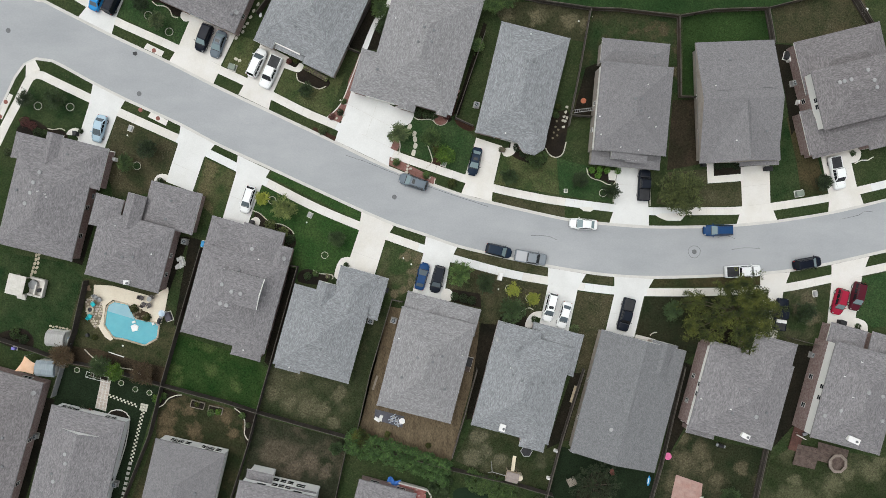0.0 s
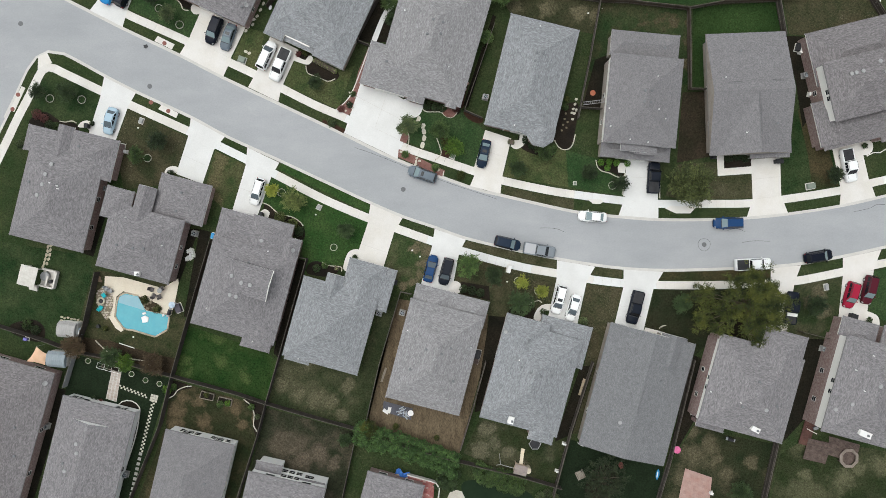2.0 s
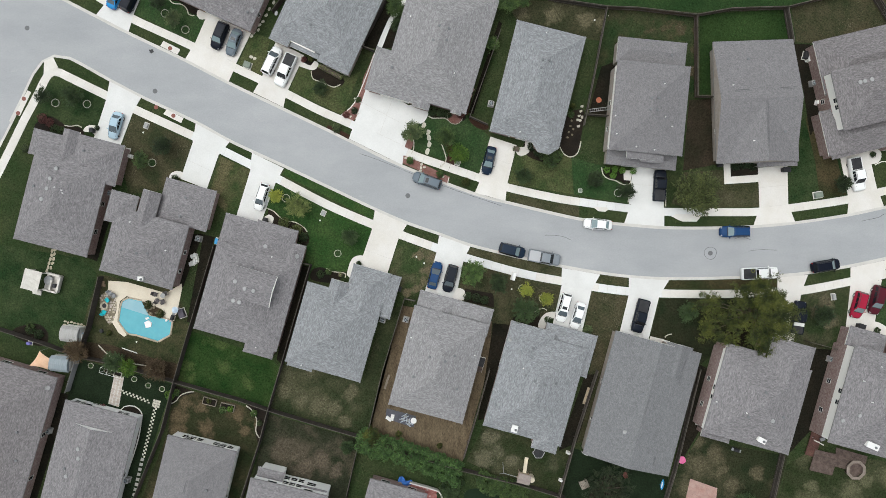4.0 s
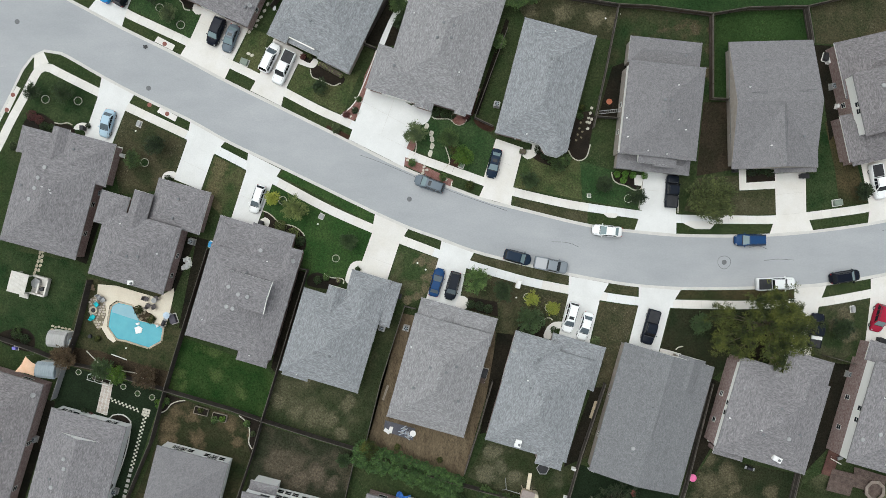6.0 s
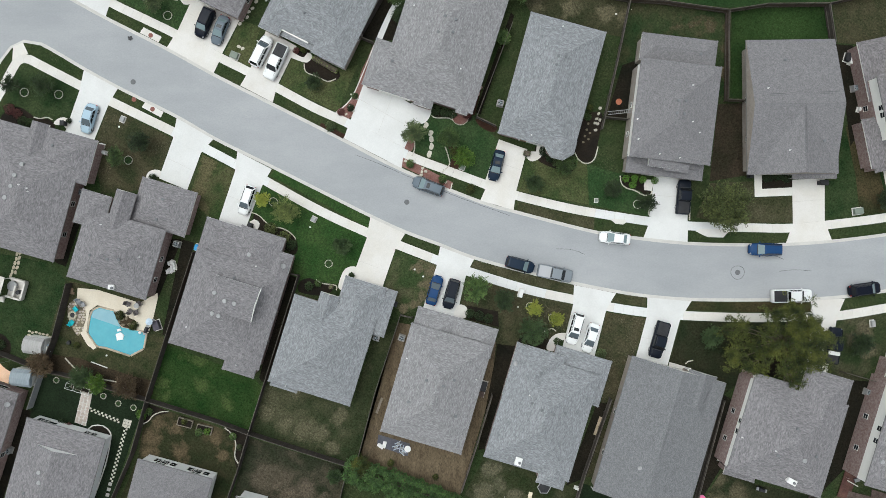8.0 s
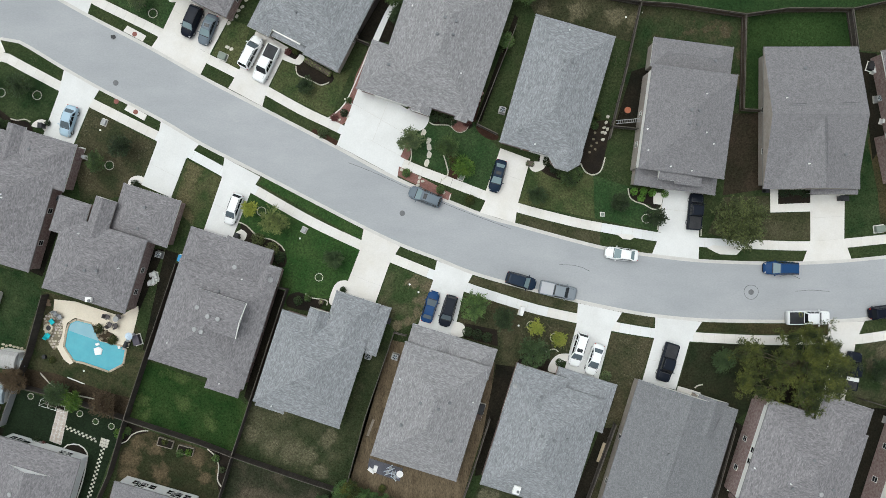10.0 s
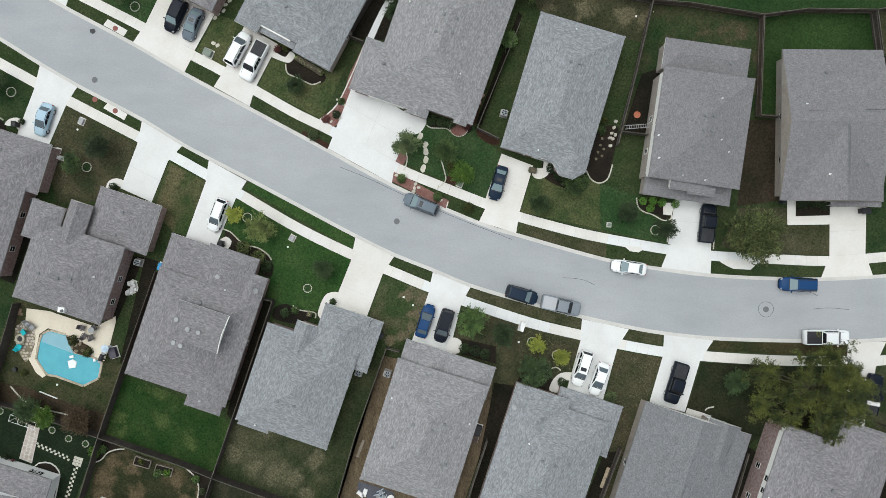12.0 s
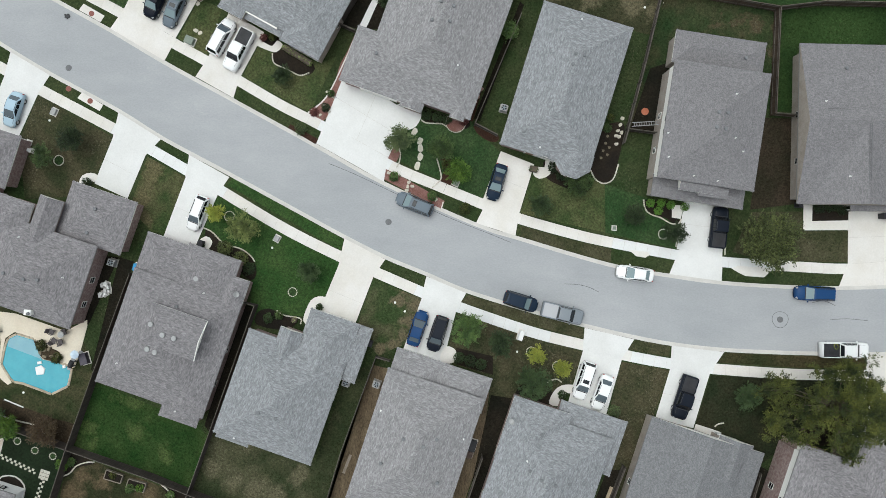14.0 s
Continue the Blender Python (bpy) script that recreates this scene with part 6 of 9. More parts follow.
fence([(38.77, 38.50), (39.04, 25.30), (41.85, 25.22)], "brown cedar fence between gardens", M_FENCE_BROWN)
fence([(53.57, 39.92), (54.66, 34.19), (53.81, 34.09)])
fence([(67.50, 43.09), (71.07, 37.56), (73.32, 32.00)])
fence([(-12.01, 40.37), (-15.95, 32.95), (-13.76, 32.14)])
fence([(-28.14, 41.50), (-30.51, 38.39)])
fence([(-75.33, -13.67), (-67.26, -16.25), (-62.05, -18.20)])
fence([(-58.41, -5.10), (-60.38, -13.53), (-62.05, -18.20)])
fence([(-62.05, -18.20), (-56.45, -19.23), (-46.21, -22.23)])
fence([(-62.14, -18.29), (-63.91, -24.07)], "pale painted fence panel beside a garden", M_LIGHTGREY, 1.6)
fence([(-39.70, 0.20), (-43.42, -12.47), (-46.21, -22.23)])
fence([(-46.21, -22.23), (-48.18, -30.16), (-53.37, -43.08)])
fence([(-46.21, -22.23), (-35.55, -25.14), (-30.79, -26.74)])
fence([(-25.75, -2.56), (-24.01, -2.83), (-28.75, -19.62), (-30.79, -26.74)])
fence([(-30.79, -26.74), (-32.19, -32.11), (-35.64, -42.77)])
fence([(-30.79, -26.74), (-22.72, -29.11), (-15.99, -31.01)])
fence([(-6.82, -8.58), (-8.57, -8.21), (-12.09, -20.16), (-14.42, -30.37)])
fence([(-15.99, -32.22), (-18.33, -42.93)])
fence([(-15.99, -31.01), (-7.95, -33.77), (1.34, -36.46)])
fence([(5.51, -19.77), (3.48, -27.22), (1.34, -34.40)])
fence([(1.34, -36.46), (10.68, -38.69), (18.18, -40.91)])
fence([(23.26, -19.84), (19.74, -31.06), (16.77, -42.31)])
fence([(40.09, -19.44), (36.23, -36.16), (34.01, -43.88)])
fence([(57.96, -14.80), (62.44, -15.95)])
fence([(54.04, -33.46), (51.66, -44.52)])

# ------------------------------------------------------------------ planting
RINGED = [
    (-48.85, 39.62, 1.2, M_LEAF_DARK, -48.40, 38.34, 11), (-46.12, 36.70, 1.7, M_LEAF_GREY, -45.03, 35.69, 12), (-67.09, 24.21, 1.4, M_LEAF_DARK, -66.36, 23.48, 13),
    (-62.34, 24.15, 1.8, M_LEAF_DARK, -61.16, 23.32, 14), (-51.24, 13.93, 1.5, M_LEAF, -50.42, 13.75, 15), (-29.65, 8.31, 1.0, M_LEAF_LIME, -28.35, 8.12, 16),
    (11.31, -6.62, 0.95, M_LEAF_LIME, 10.93, -6.52, 17), (14.63, -8.04, 0.95, M_LEAF_LIME, 14.35, -8.14, 18), (27.48, 9.54, 1.5, M_LEAF_DARK, 26.63, 9.45, 19),
]


def edging_ring(x, y, r, label="ring of pale edging stones round a young tree", arc=360, start=0.0, fill=None):
    t = thing("edging_ring", label, "edging", x, y, start, "tree rings")
    bm = bmesh.new()
    n = max(6, int(r * 2 * math.pi * arc / 360 / 0.24))
    for i in range(n):
        a = radians(arc) * i / n
        box(bm, r * math.cos(a), r * math.sin(a), -0.02, 0.11, 0.20, 0.12 + 0.02 * math.sin(5 * i), math.degrees(a), 0, 0.02)
    tagged(part("stone_edge", bm, M_STONE, t), kind="stuff")
    bm = bmesh.new()
    drum(bm, 0, 0, -0.02, 0.03, r - 0.06, 14)
    part("mulch" if fill else "turf", bm, fill or M_GREEN2, t)
    return t


def edging(pts, label="curved edging of pale stones along a bed", name="bed_edging"):
    t = thing(name, label, "edging", pts[0][0], pts[0][1])
    bm = bmesh.new()
    for k, (a, b) in enumerate(zip(q := even(spline(pts, 0.2), 0.27), q[1:])):
        box(bm, (a[0] + b[0]) / 2 - pts[0][0], (a[1] + b[1]) / 2 - pts[0][1], -0.02, 0.25, 0.17, 0.13 + 0.02 * math.sin(3 * k),
            math.degrees(math.atan2(b[1] - a[1], b[0] - a[0])), 0, 0.02)
    tagged(part("stone_edge", bm, M_STONE, t), kind="stuff")
    return t


for tx, ty, spread, leaf, rx, ry, seed in RINGED:
    tree(tx, ty, spread, 1.5 + spread, leaf, "young ornamental tree ringed with stones", seed, 8, 1.8, 0.11, group="young trees")
    edging_ring(rx, ry, 0.62)
for x, y, r in ((-19.72, -0.95, 0.55), (-53.27, -22.06, 0.42), (-50.97, -23.10, 0.42), (-48.66, -23.67, 0.42), (-60.44, -19.87, 0.42)):
    edging_ring(x, y, r, "small empty ring of pale edging stones")
edging_ring(-0.51, 21.85, 1.25, "round mulch bed ringed with pale stones", fill=M_RED_ROCK)

TREES_A = [
    (-47.73, 16.16, 1.6, 3.2, M_LEAF_DARK, 21), (-25.94, 6.63, 2.0, 3.4, M_LEAF_OLIVE2, 22), (-17.38, 1.77, 1.3, 2.4, M_LEAF_DARK, 23),
    (2.52, -3.86, 2.2, 4.2, M_LEAF, 24), (6.77, -5.39, 1.6, 3.0, M_LEAF_DARK, 25), (10.96, -9.89, 2.3, 4.0, M_LEAF_DARK, 26),
    (7.73, 39.73, 1.6, 3.4, M_LEAF, 28), (9.80, 40.49, 1.7, 3.4, M_LEAF, 29),
    (22.35, 11.42, 1.2, 2.2, M_LEAF_DARK, 30), (10.80, 11.95, 1.1, 2.0, M_LEAF_DARK, 31), (-22.44, 26.03, 0.9, 1.8, M_LEAF_DARK, 32),
    (-7.44, 18.83, 1.7, 3.0, M_LEAF_GREY, 33), (-2.20, 18.38, 1.6, 2.8, M_LEAF, 34), (0.25, 15.49, 1.5, 2.2, M_LEAF_BRIGHT, 35),
]
TREES_B = [
    (63.11, 11.14, 1.2, 2.2, M_LEAF_DARK, 36), (59.65, -10.31, 1.8, 3.2, M_LEAF_DARK, 37), (37.71, -9.98, 1.6, 2.6, M_LEAF_DARK, 38),
    (-61.80, -16.97, 2.0, 3.0, M_LEAF_BROWN, 39), (-48.91, -19.92, 1.9, 2.8, M_LEAF_BROWN, 40), (-53.53, -19.81, 1.3, 2.2, M_LEAF_BRIGHT, 41),
    (-56.01, -18.95, 1.9, 2.2, M_LEAF_DARK, 42), (47.84, -41.44, 2.0, 2.6, M_LEAF_DARK, 43), (15.04, 14.88, 1.5, 2.4, M_LEAF, 44),
    (5.40, 33.56, 0.8, 2.0, M_LEAF, 45), (-10.32, 38.93, 1.5, 2.6, M_LEAF, 46), (-9.58, 36.15, 1.4, 2.4, M_LEAF_DARK, 47),
    (-13.69, -30.95, 1.6, 2.6, M_LEAF_OLIVE, 48), (-17.74, -32.81, 0.8, 1.4, M_LEAF_DARK, 49),
]
TREES = TREES_A + TREES_B
for x, y, spread, high, leaf, seed in TREES:
    tree(x, y, spread, high, leaf, "small garden tree with a ragged crown", seed, 10, 1.9, 0.13, group="garden trees")
tree(38.10, 9.43, 4.0, 5.4, M_LEAF_OLIVE2, "light olive street tree with a loose crown", 27, 26, 1.5, 0.17)
tree(24.43, -38.61, 4.6, 5.5, M_LEAF_GREY2, "sparse grey-green tree in a back garden", 50, 24, 0.45, 0.16)

SHRUBS_A = [
    (-28.56, 4.01, 1.2, M_LEAF_OLIVE2), (-26.42, 2.89, 1.2, M_LEAF_OLIVE2), (-25.31, 1.68, 1.0, M_LEAF_DARK), (-17.05, 22.61, 0.7, M_LEAF_DARK),
    (-16.49, 24.38, 0.6, M_LEAF), (-18.45, 21.95, 0.7, M_LEAF_RED), (-19.95, 19.71, 1.0, M_LEAF_GREY), (-7.82, 14.43, 0.8, M_LEAF), (-2.85, 12.29, 0.8, M_LEAF),
    (1.38, 10.99, 0.95, M_LEAF_OLIVE), (0.43, 22.04, 0.8, M_LEAF_RED), (-4.26, 22.49, 0.9, M_LEAF_DARK), (-2.85, 22.31, 0.9, M_LEAF_DARK),
    (-1.63, 22.13, 0.8, M_LEAF_DARK), (-1.26, 16.33, 0.9, M_LEAF_OLIVE), (16.46, 15.45, 1.1, M_LEAF), (12.20, 16.94, 0.9, M_LEAF_DARK), (13.24, 16.00, 0.9, M_LEAF_DARK),
    (14.57, 16.01, 0.9, M_LEAF_DARK), (18.61, 22.32, 0.7, M_LEAF), (18.99, 23.72, 0.6, M_LEAF_OLIVE), (45.97, 14.13, 1.0, M_LEAF_DARK), (47.40, 14.42, 1.0, M_LEAF_DARK),
    (48.84, 14.14, 1.0, M_LEAF_DARK), (1.86, -7.83, 0.9, M_LEAF_DARK), (3.28, -8.12, 0.95, M_LEAF_DARK), (4.69, -8.50, 0.9, M_LEAF_DARK), (15.12, -11.64, 0.7, M_LEAF_DARK),
]
SHRUBS_B = [
    (21.78, -13.27, 1.0, M_LEAF_GREY), (-22.53, -4.42, 0.8, M_LEAF_DARK), (-21.13, -3.95, 0.7, M_LEAF), (-66.22, 19.05, 1.0, M_LEAF_DARK), (-65.13, 18.87, 0.9, M_LEAF),
    (-68.21, 20.80, 1.1, M_LEAF_RED), (-67.13, 20.16, 0.9, M_LEAF_RED), (-71.00, 15.90, 0.9, M_LEAF_GREY), (-46.57, 11.16, 0.8, M_LEAF_DARK), (-47.27, -24.62, 1.0, M_LEAF_BRIGHT),
    (-46.16, -24.15, 0.7, M_LEAF), (-38.47, -27.02, 0.8, M_LEAF), (-37.26, -26.84, 0.7, M_LEAF_BRIGHT), (-40.78, -25.50, 0.6, M_LEAF_OLIVE), (-50.87, -9.71, 0.9, M_LEAF_OLIVE),
    (-48.85, -11.21, 0.9, M_LEAF_OLIVE), (-70.21, -13.77, 1.1, M_LEAF), (-68.85, -14.71, 1.0, M_LEAF_DARK), (-33.35, -27.52, 0.7, M_LEAF), (-32.42, -29.13, 0.6, M_LEAF_GREY),
    (-57.36, -14.46, 0.6, M_LEAF_OLIVE), (-59.30, -26.15, 0.7, M_LEAF_DARK), (-58.38, -26.62, 0.6, M_LEAF_RED), (-9.36, -30.78, 0.7, M_LEAF_OLIVE), (-2.57, -32.73, 0.6, M_LEAF_OLIVE),
    (-59.37, 19.36, 0.5, M_LEAF_DARK), (-16.17, -2.64, 0.6, M_LEAF_DARK), (-31.53, 4.29, 0.5, M_LEAF_DARK),
]
SHRUBS_C = [
    (69.95, -12.92, 0.6, M_LEAF_DARK), (68.75, 16.19, 0.6, M_LEAF_DARK), (-8.92, 35.69, 0.8, M_LEAF), (-24.28, 31.12, 0.7, M_LEAF_OLIVE), (-25.49, 30.93, 0.6, M_LEAF_RED),
]
SHRUBS = SHRUBS_A + SHRUBS_B + SHRUBS_C
for k, (x, y, r, leaf) in enumerate(SHRUBS):
    shrub(x, y, r, 0.35 + 0.55 * r, leaf, "low leafy shrub in a planting bed", 100 + k)
for k, (x, y) in enumerate(((24.62, 13.21), (25.95, 13.31), (27.18, 13.13), (25.66, 12.28), (28.99, 13.04))):
    shrub(x, y, 0.66, 1.1, M_LEAF_BALL, "clipped round lime-green bush", 200 + k, 420, 0.06, "ball_bush", "clipped bushes")


def clipped_hedge(a, b, wide, high, material, label, seed):
    rng = random.Random(seed)
    l = math.dist(a, b)
    t = thing("hedge", label, "hedge", (a[0] + b[0]) / 2, (a[1] + b[1]) / 2, math.degrees(math.atan2(b[1] - a[1], b[0] - a[0])))
    bm = bmesh.new()
    box(bm, 0, 0, -0.02, l - 0.2, wide - 0.2, high - 0.15)
    part("stem", bm, M_BARK, t)
    bm = bmesh.new()
    n = int(l / 0.45)
    for i in range(n):
        leaves(bm, rng, -l / 2 + (i + 0.5) * l / n, 0, high * 0.5, 0.4, wide / 2 + 0.04, high * 0.5, 190, 0.08, -0.8)
    part("foliage", bm, material, t)


clipped_hedge((-22.89, 29.93), (-19.18, 27.91), 0.85, 0.9, M_LEAF_LIME2, "clipped pale green hedge beneath windows", 1)
clipped_hedge((9.09, 16.64), (10.22, 16.46), 0.9, 0.9, M_LEAF, "small clipped hedge beside a porch", 3)
clipped_hedge((-19.64, -4.32), (-18.80, -4.51), 0.8, 0.7, M_LEAF_LIME2, "small square clipped hedge by a door", 4)


def wild_hedge(pts, wide, high, material, label, seed, size=0.24):
    rng = random.Random(seed)
    t = thing("hedge", label, "hedge", pts[0][0], pts[0][1])
    foliage, stems = bmesh.new(), bmesh.new()
    for x, y in even(spline(pts, 0.5), 0.85):
        for side in (-0.5, 0.0, 0.5):
            d = side * wide + rng.uniform(-0.3, 0.3)
            px, py = x - pts[0][0] + d * 0.25 + rng.uniform(-0.3, 0.3), y - pts[0][1] + d
            h = high * rng.uniform(0.75, 1.1) * (1 - 0.25 * abs(side))
            rod(stems, (px, py, -0.05), (px, py, h * 0.7), 0.05, 0.02, 5)
            r = rng.uniform(0.7, 1.15)
            leaves(foliage, rng, px, py, h * 0.6, r, r, h * 0.42, 150, size, -0.5)
    part("stem", stems, M_BARK, t)
    part("foliage", foliage, material, t)


wild_hedge([(-15.5, -31.4), (-12.6, -32.5), (-7.9, -33.9), (-3.8, -35.2), (1.0, -37.0)], 2.6, 2.9, M_LEAF_HEDGE, "dense overgrown hedge along a back fence", 5)
wild_hedge([(4.18, -38.21), (7.46, -39.37), (12.17, -40.73)], 1.6, 2.2, M_LEAF, "bright green overgrown bushes behind a fence", 6)
wild_hedge([(-1.91, -39.29), (1.37, -40.07)], 2.0, 2.0, M_LEAF_DARK, "dark bushes at the end of a garden", 7)


# ------------------------------------------------------------------ paths, beds and edgings
pad("porch_path", [(-8.00, 23.68), (-5.94, 23.23), (-4.91, 22.67), (-5.19, 21.55), (-5.94, 20.70), (-7.44, 20.60), (-8.28, 22.19)], "rounded concrete porch path", M_CONC2, 0.034)
pad("porch_path", [(9.66, 15.99), (10.51, 15.43), (11.73, 16.00), (12.30, 17.31), (12.11, 18.06), (11.16, 18.06), (11.07, 16.93), (10.03, 16.93)], "curved concrete porch path", M_CONC, 0.034)
pad("porch_path", [(27.47, 13.22), (28.99, 13.23), (28.71, 11.53), (27.57, 11.62)], "concrete porch path beside a driveway", M_CONC, 0.026, smooth=False)
pad("porch_path", [(44.05, 14.97), (45.20, 14.98), (45.31, 12.33), (49.91, 12.72), (49.92, 11.49), (44.27, 11.09)], "angled concrete porch path", M_CONC, 0.026, smooth=False)
pad("porch_path", [(67.88, 16.57), (69.61, 17.14), (70.30, 16.39), (70.12, 15.25), (69.25, 14.67), (68.28, 14.86)], "rounded concrete porch path", M_CONC, 0.034)
pad("porch_path", [(-61.84, 18.89), (-61.28, 19.63), (-60.28, 19.91), (-59.46, 19.45), (-59.83, 18.16), (-60.38, 18.71), (-60.93, 18.71)], "rounded concrete porch path", M_CONC, 0.034)
pad("porch_path", [(-47.67, 11.15), (-47.30, 12.08), (-46.28, 12.46), (-45.36, 12.18), (-45.74, 11.34), (-46.57, 11.53), (-47.03, 10.88)], "rounded concrete porch path", M_CONC, 0.034)
pad("porch_path", [(-31.80, 5.04), (-31.15, 5.41), (-30.32, 4.85), (-30.79, 3.73), (-32.09, 3.92)], "rounded concrete porch path", M_CONC, 0.034)
pad("porch_path", [(-18.14, -4.51), (-17.67, -2.45), (-17.01, -1.51), (-15.89, -1.23), (-14.95, -1.60), (-15.33, -2.26), (-16.27, -2.45), (-16.83, -3.20), (-17.02, -4.98)], "curved concrete porch path", M_CONC, 0.034)
pad("porch_path", [(-0.21, -6.79), (0.54, -6.51), (1.39, -6.98), (1.48, -8.12), (0.73, -8.68), (-0.50, -8.30)], "rounded concrete porch path", M_CONC, 0.034)
pad("porch_path", [(13.60, -12.87), (14.07, -11.36), (15.02, -10.51), (16.25, -10.32), (17.11, -10.51), (16.73, -11.36), (15.40, -11.55), (14.93, -13.06)], "curved concrete porch path", M_CONC, 0.034)
pad("porch_path", [(69.17, -13.02), (69.35, -11.58), (70.71, -11.87), (71.69, -12.74), (71.72, -15.14), (70.75, -14.94), (70.54, -13.40)], "curved concrete porch path", M_CONC, 0.034)
pad("porch_path", [(-41.79, 38.95), (-42.98, 38.94), (-43.17, 38.01), (-42.72, 37.46), (-41.80, 37.47), (-41.06, 38.21)], "rounded concrete porch path", M_CONC, 0.034)
pad("porch_path", [(-26.60, 30.18), (-25.49, 29.63), (-23.82, 29.27), (-23.08, 30.30), (-23.82, 30.76), (-24.38, 30.01), (-25.67, 30.56), (-26.32, 31.11)], "curved concrete porch path", M_CONC, 0.034)
pad("porch_path", [(32.28, -14.25), (34.67, -14.83), (34.30, -16.16), (32.00, -15.39)], "concrete porch step", M_CONC, 0.034, smooth=False)
pad("side_path", [(-8.36, 42.19), (-7.99, 41.08), (-10.23, 38.28), (-11.35, 36.41), (-12.84, 32.69), (-13.77, 32.31), (-12.46, 35.85), (-10.97, 38.83)], "narrow concrete side path", M_CONC2, 0.03)
pad("side_path", [(22.36, 7.17), (22.93, 6.80), (23.41, 6.42), (24.55, 6.33), (25.12, 6.71), (24.83, 7.08)], "widened concrete pad at the pavement", M_CONC, 0.032, smooth=False)
pad("side_path", [(35.51, 5.68), (36.66, 5.11), (37.42, 4.83), (39.72, 4.83), (40.57, 5.78), (39.71, 6.06), (36.27, 6.06)], "concrete ramp pad at the pavement", M_CONC, 0.032, smooth=False)
pad("kerb_ramp", [(-68.32, 28.26), (-68.21, 30.37), (-66.75, 30.93), (-65.94, 29.28), (-67.22, 29.00)], "concrete kerb ramp at the corner", M_CONC, 0.03, smooth=False)
pad("utility_pad", [(-48.62, 33.82), (-45.87, 32.46), (-46.34, 31.62), (-49.18, 32.99)], "concrete pad in the verge", M_CONC, 0.03, smooth=False)
pad("utility_pad", [(-48.06, 22.56), (-45.31, 21.18), (-45.68, 20.34), (-48.61, 21.81)], "concrete pad in the verge", M_CONC, 0.03, smooth=False)
pad("utility_pad", [(-70.99, 25.48), (-70.36, 25.21), (-72.22, 21.24), (-72.94, 21.61)], "concrete pad in the verge", M_CONC, 0.03, smooth=False)

bed([(-15.27, 27.09), (-14.25, 26.35), (-14.91, 22.16), (-15.29, 20.94), (-18.27, 21.49), (-16.77, 24.29)], M_PINKSTONE, "bed of pale pink gravel beside a driveway", 0.016, False)
bed([(-13.87, 32.49), (-14.71, 30.26), (-15.64, 28.21), (-16.21, 25.88), (-17.52, 23.54), (-19.20, 21.86), (-17.34, 20.93), (-16.03, 23.55), (-15.09, 26.35), (-15.09, 27.28), (-14.15, 30.07), (-13.59, 32.22)], M_RED_ROCK, "bed of red lava rock beside a driveway")
bed([(-8.94, 15.55), (-1.26, 11.83), (-1.63, 10.80), (-9.32, 14.15)], M_RED_ROCK, "verge bed of red lava rock with white boulders", 0.02, False)
bed([(-21.43, 20.26), (-17.71, 18.60), (-18.09, 17.95), (-21.71, 19.80)], M_MULCH, "mulched verge bed with one shrub", 0.02, False)
bed([(-4.73, 23.14), (-1.45, 22.69), (1.18, 22.23), (0.99, 21.20), (-0.51, 21.01), (-1.91, 21.56), (-4.44, 21.74)], M_SOIL, "dark planting bed beneath windows")
bed([(-2.85, 18.01), (-1.63, 16.33), (-1.91, 14.73), (-3.13, 13.51), (-1.63, 12.95), (-0.03, 13.52), (-0.51, 16.14), (-1.63, 18.48)], M_MULCH, "mulched bed with shrubs in a lawn")
bed([(-8.94, 16.86), (-7.82, 16.30), (-7.26, 17.80), (-7.63, 18.92), (-8.38, 18.55)], M_RED_ROCK, "small red rock bed at a driveway edge")
bed([(17.01, 21.84), (20.60, 23.17), (20.61, 19.98), (19.86, 16.40), (18.92, 15.46), (17.59, 16.02), (16.64, 17.89)], M_SOIL, "dark soil bed with stepping stones")
bed([(11.26, 17.87), (15.03, 17.51), (17.21, 16.02), (16.65, 14.13), (14.57, 14.31), (11.92, 15.25), (10.98, 16.37)], M_SOIL, "dark front bed with shrubs")
bed([(23.86, 13.59), (27.65, 13.41), (27.57, 11.90), (28.62, 11.34), (28.24, 10.58), (26.71, 11.52), (25.00, 11.71), (24.24, 12.46)], M_SOIL, "dark front bed with clipped bushes")
bed([(45.20, 15.17), (49.89, 15.56), (49.91, 12.72), (45.31, 12.33)], M_SOIL, "dark planting bed before a porch", 0.016, False)
bed([(-24.29, 29.08), (-22.89, 30.02), (-19.00, 28.00), (-19.37, 26.70), (-21.04, 26.69), (-22.44, 27.42), (-24.01, 27.78)], M_SOIL, "dark front bed with clipped hedges")
bed([(-26.13, 31.30), (-23.82, 31.31), (-23.63, 30.20), (-25.12, 29.82), (-26.23, 30.46)], M_SOIL, "small dark bed beside a porch")
bed([(-30.88, 4.10), (-31.15, 6.34), (-29.02, 4.85), (-26.23, 3.92), (-24.84, 2.61), (-24.47, 0.93), (-25.22, 0.18), (-26.89, 1.58), (-28.75, 2.98)], M_SOIL, "dark front bed edged with stones")
bed([(-24.12, -5.26), (-23.93, -3.76), (-22.53, -3.20), (-21.13, -3.76), (-19.08, -4.14), (-19.26, -5.26), (-21.14, -5.83)], M_SOIL, "dark front bed edged with stones")
bed([(1.39, -6.61), (6.11, -7.37), (6.30, -9.73), (1.39, -8.68)], M_SOIL, "dark front bed with low shrubs", 0.016, False)
bed([(9.43, -12.29), (9.90, -10.78), (11.32, -9.74), (13.50, -10.03), (13.88, -11.17), (13.22, -13.06)], M_SOIL, "dark front bed beneath a tree")
bed([(-69.87, 19.04), (-69.31, 20.33), (-67.11, 21.26), (-64.57, 19.80), (-62.38, 19.44), (-61.66, 18.15), (-64.41, 17.77), (-68.06, 18.12)], M_SOIL, "front bed with reddish plants")
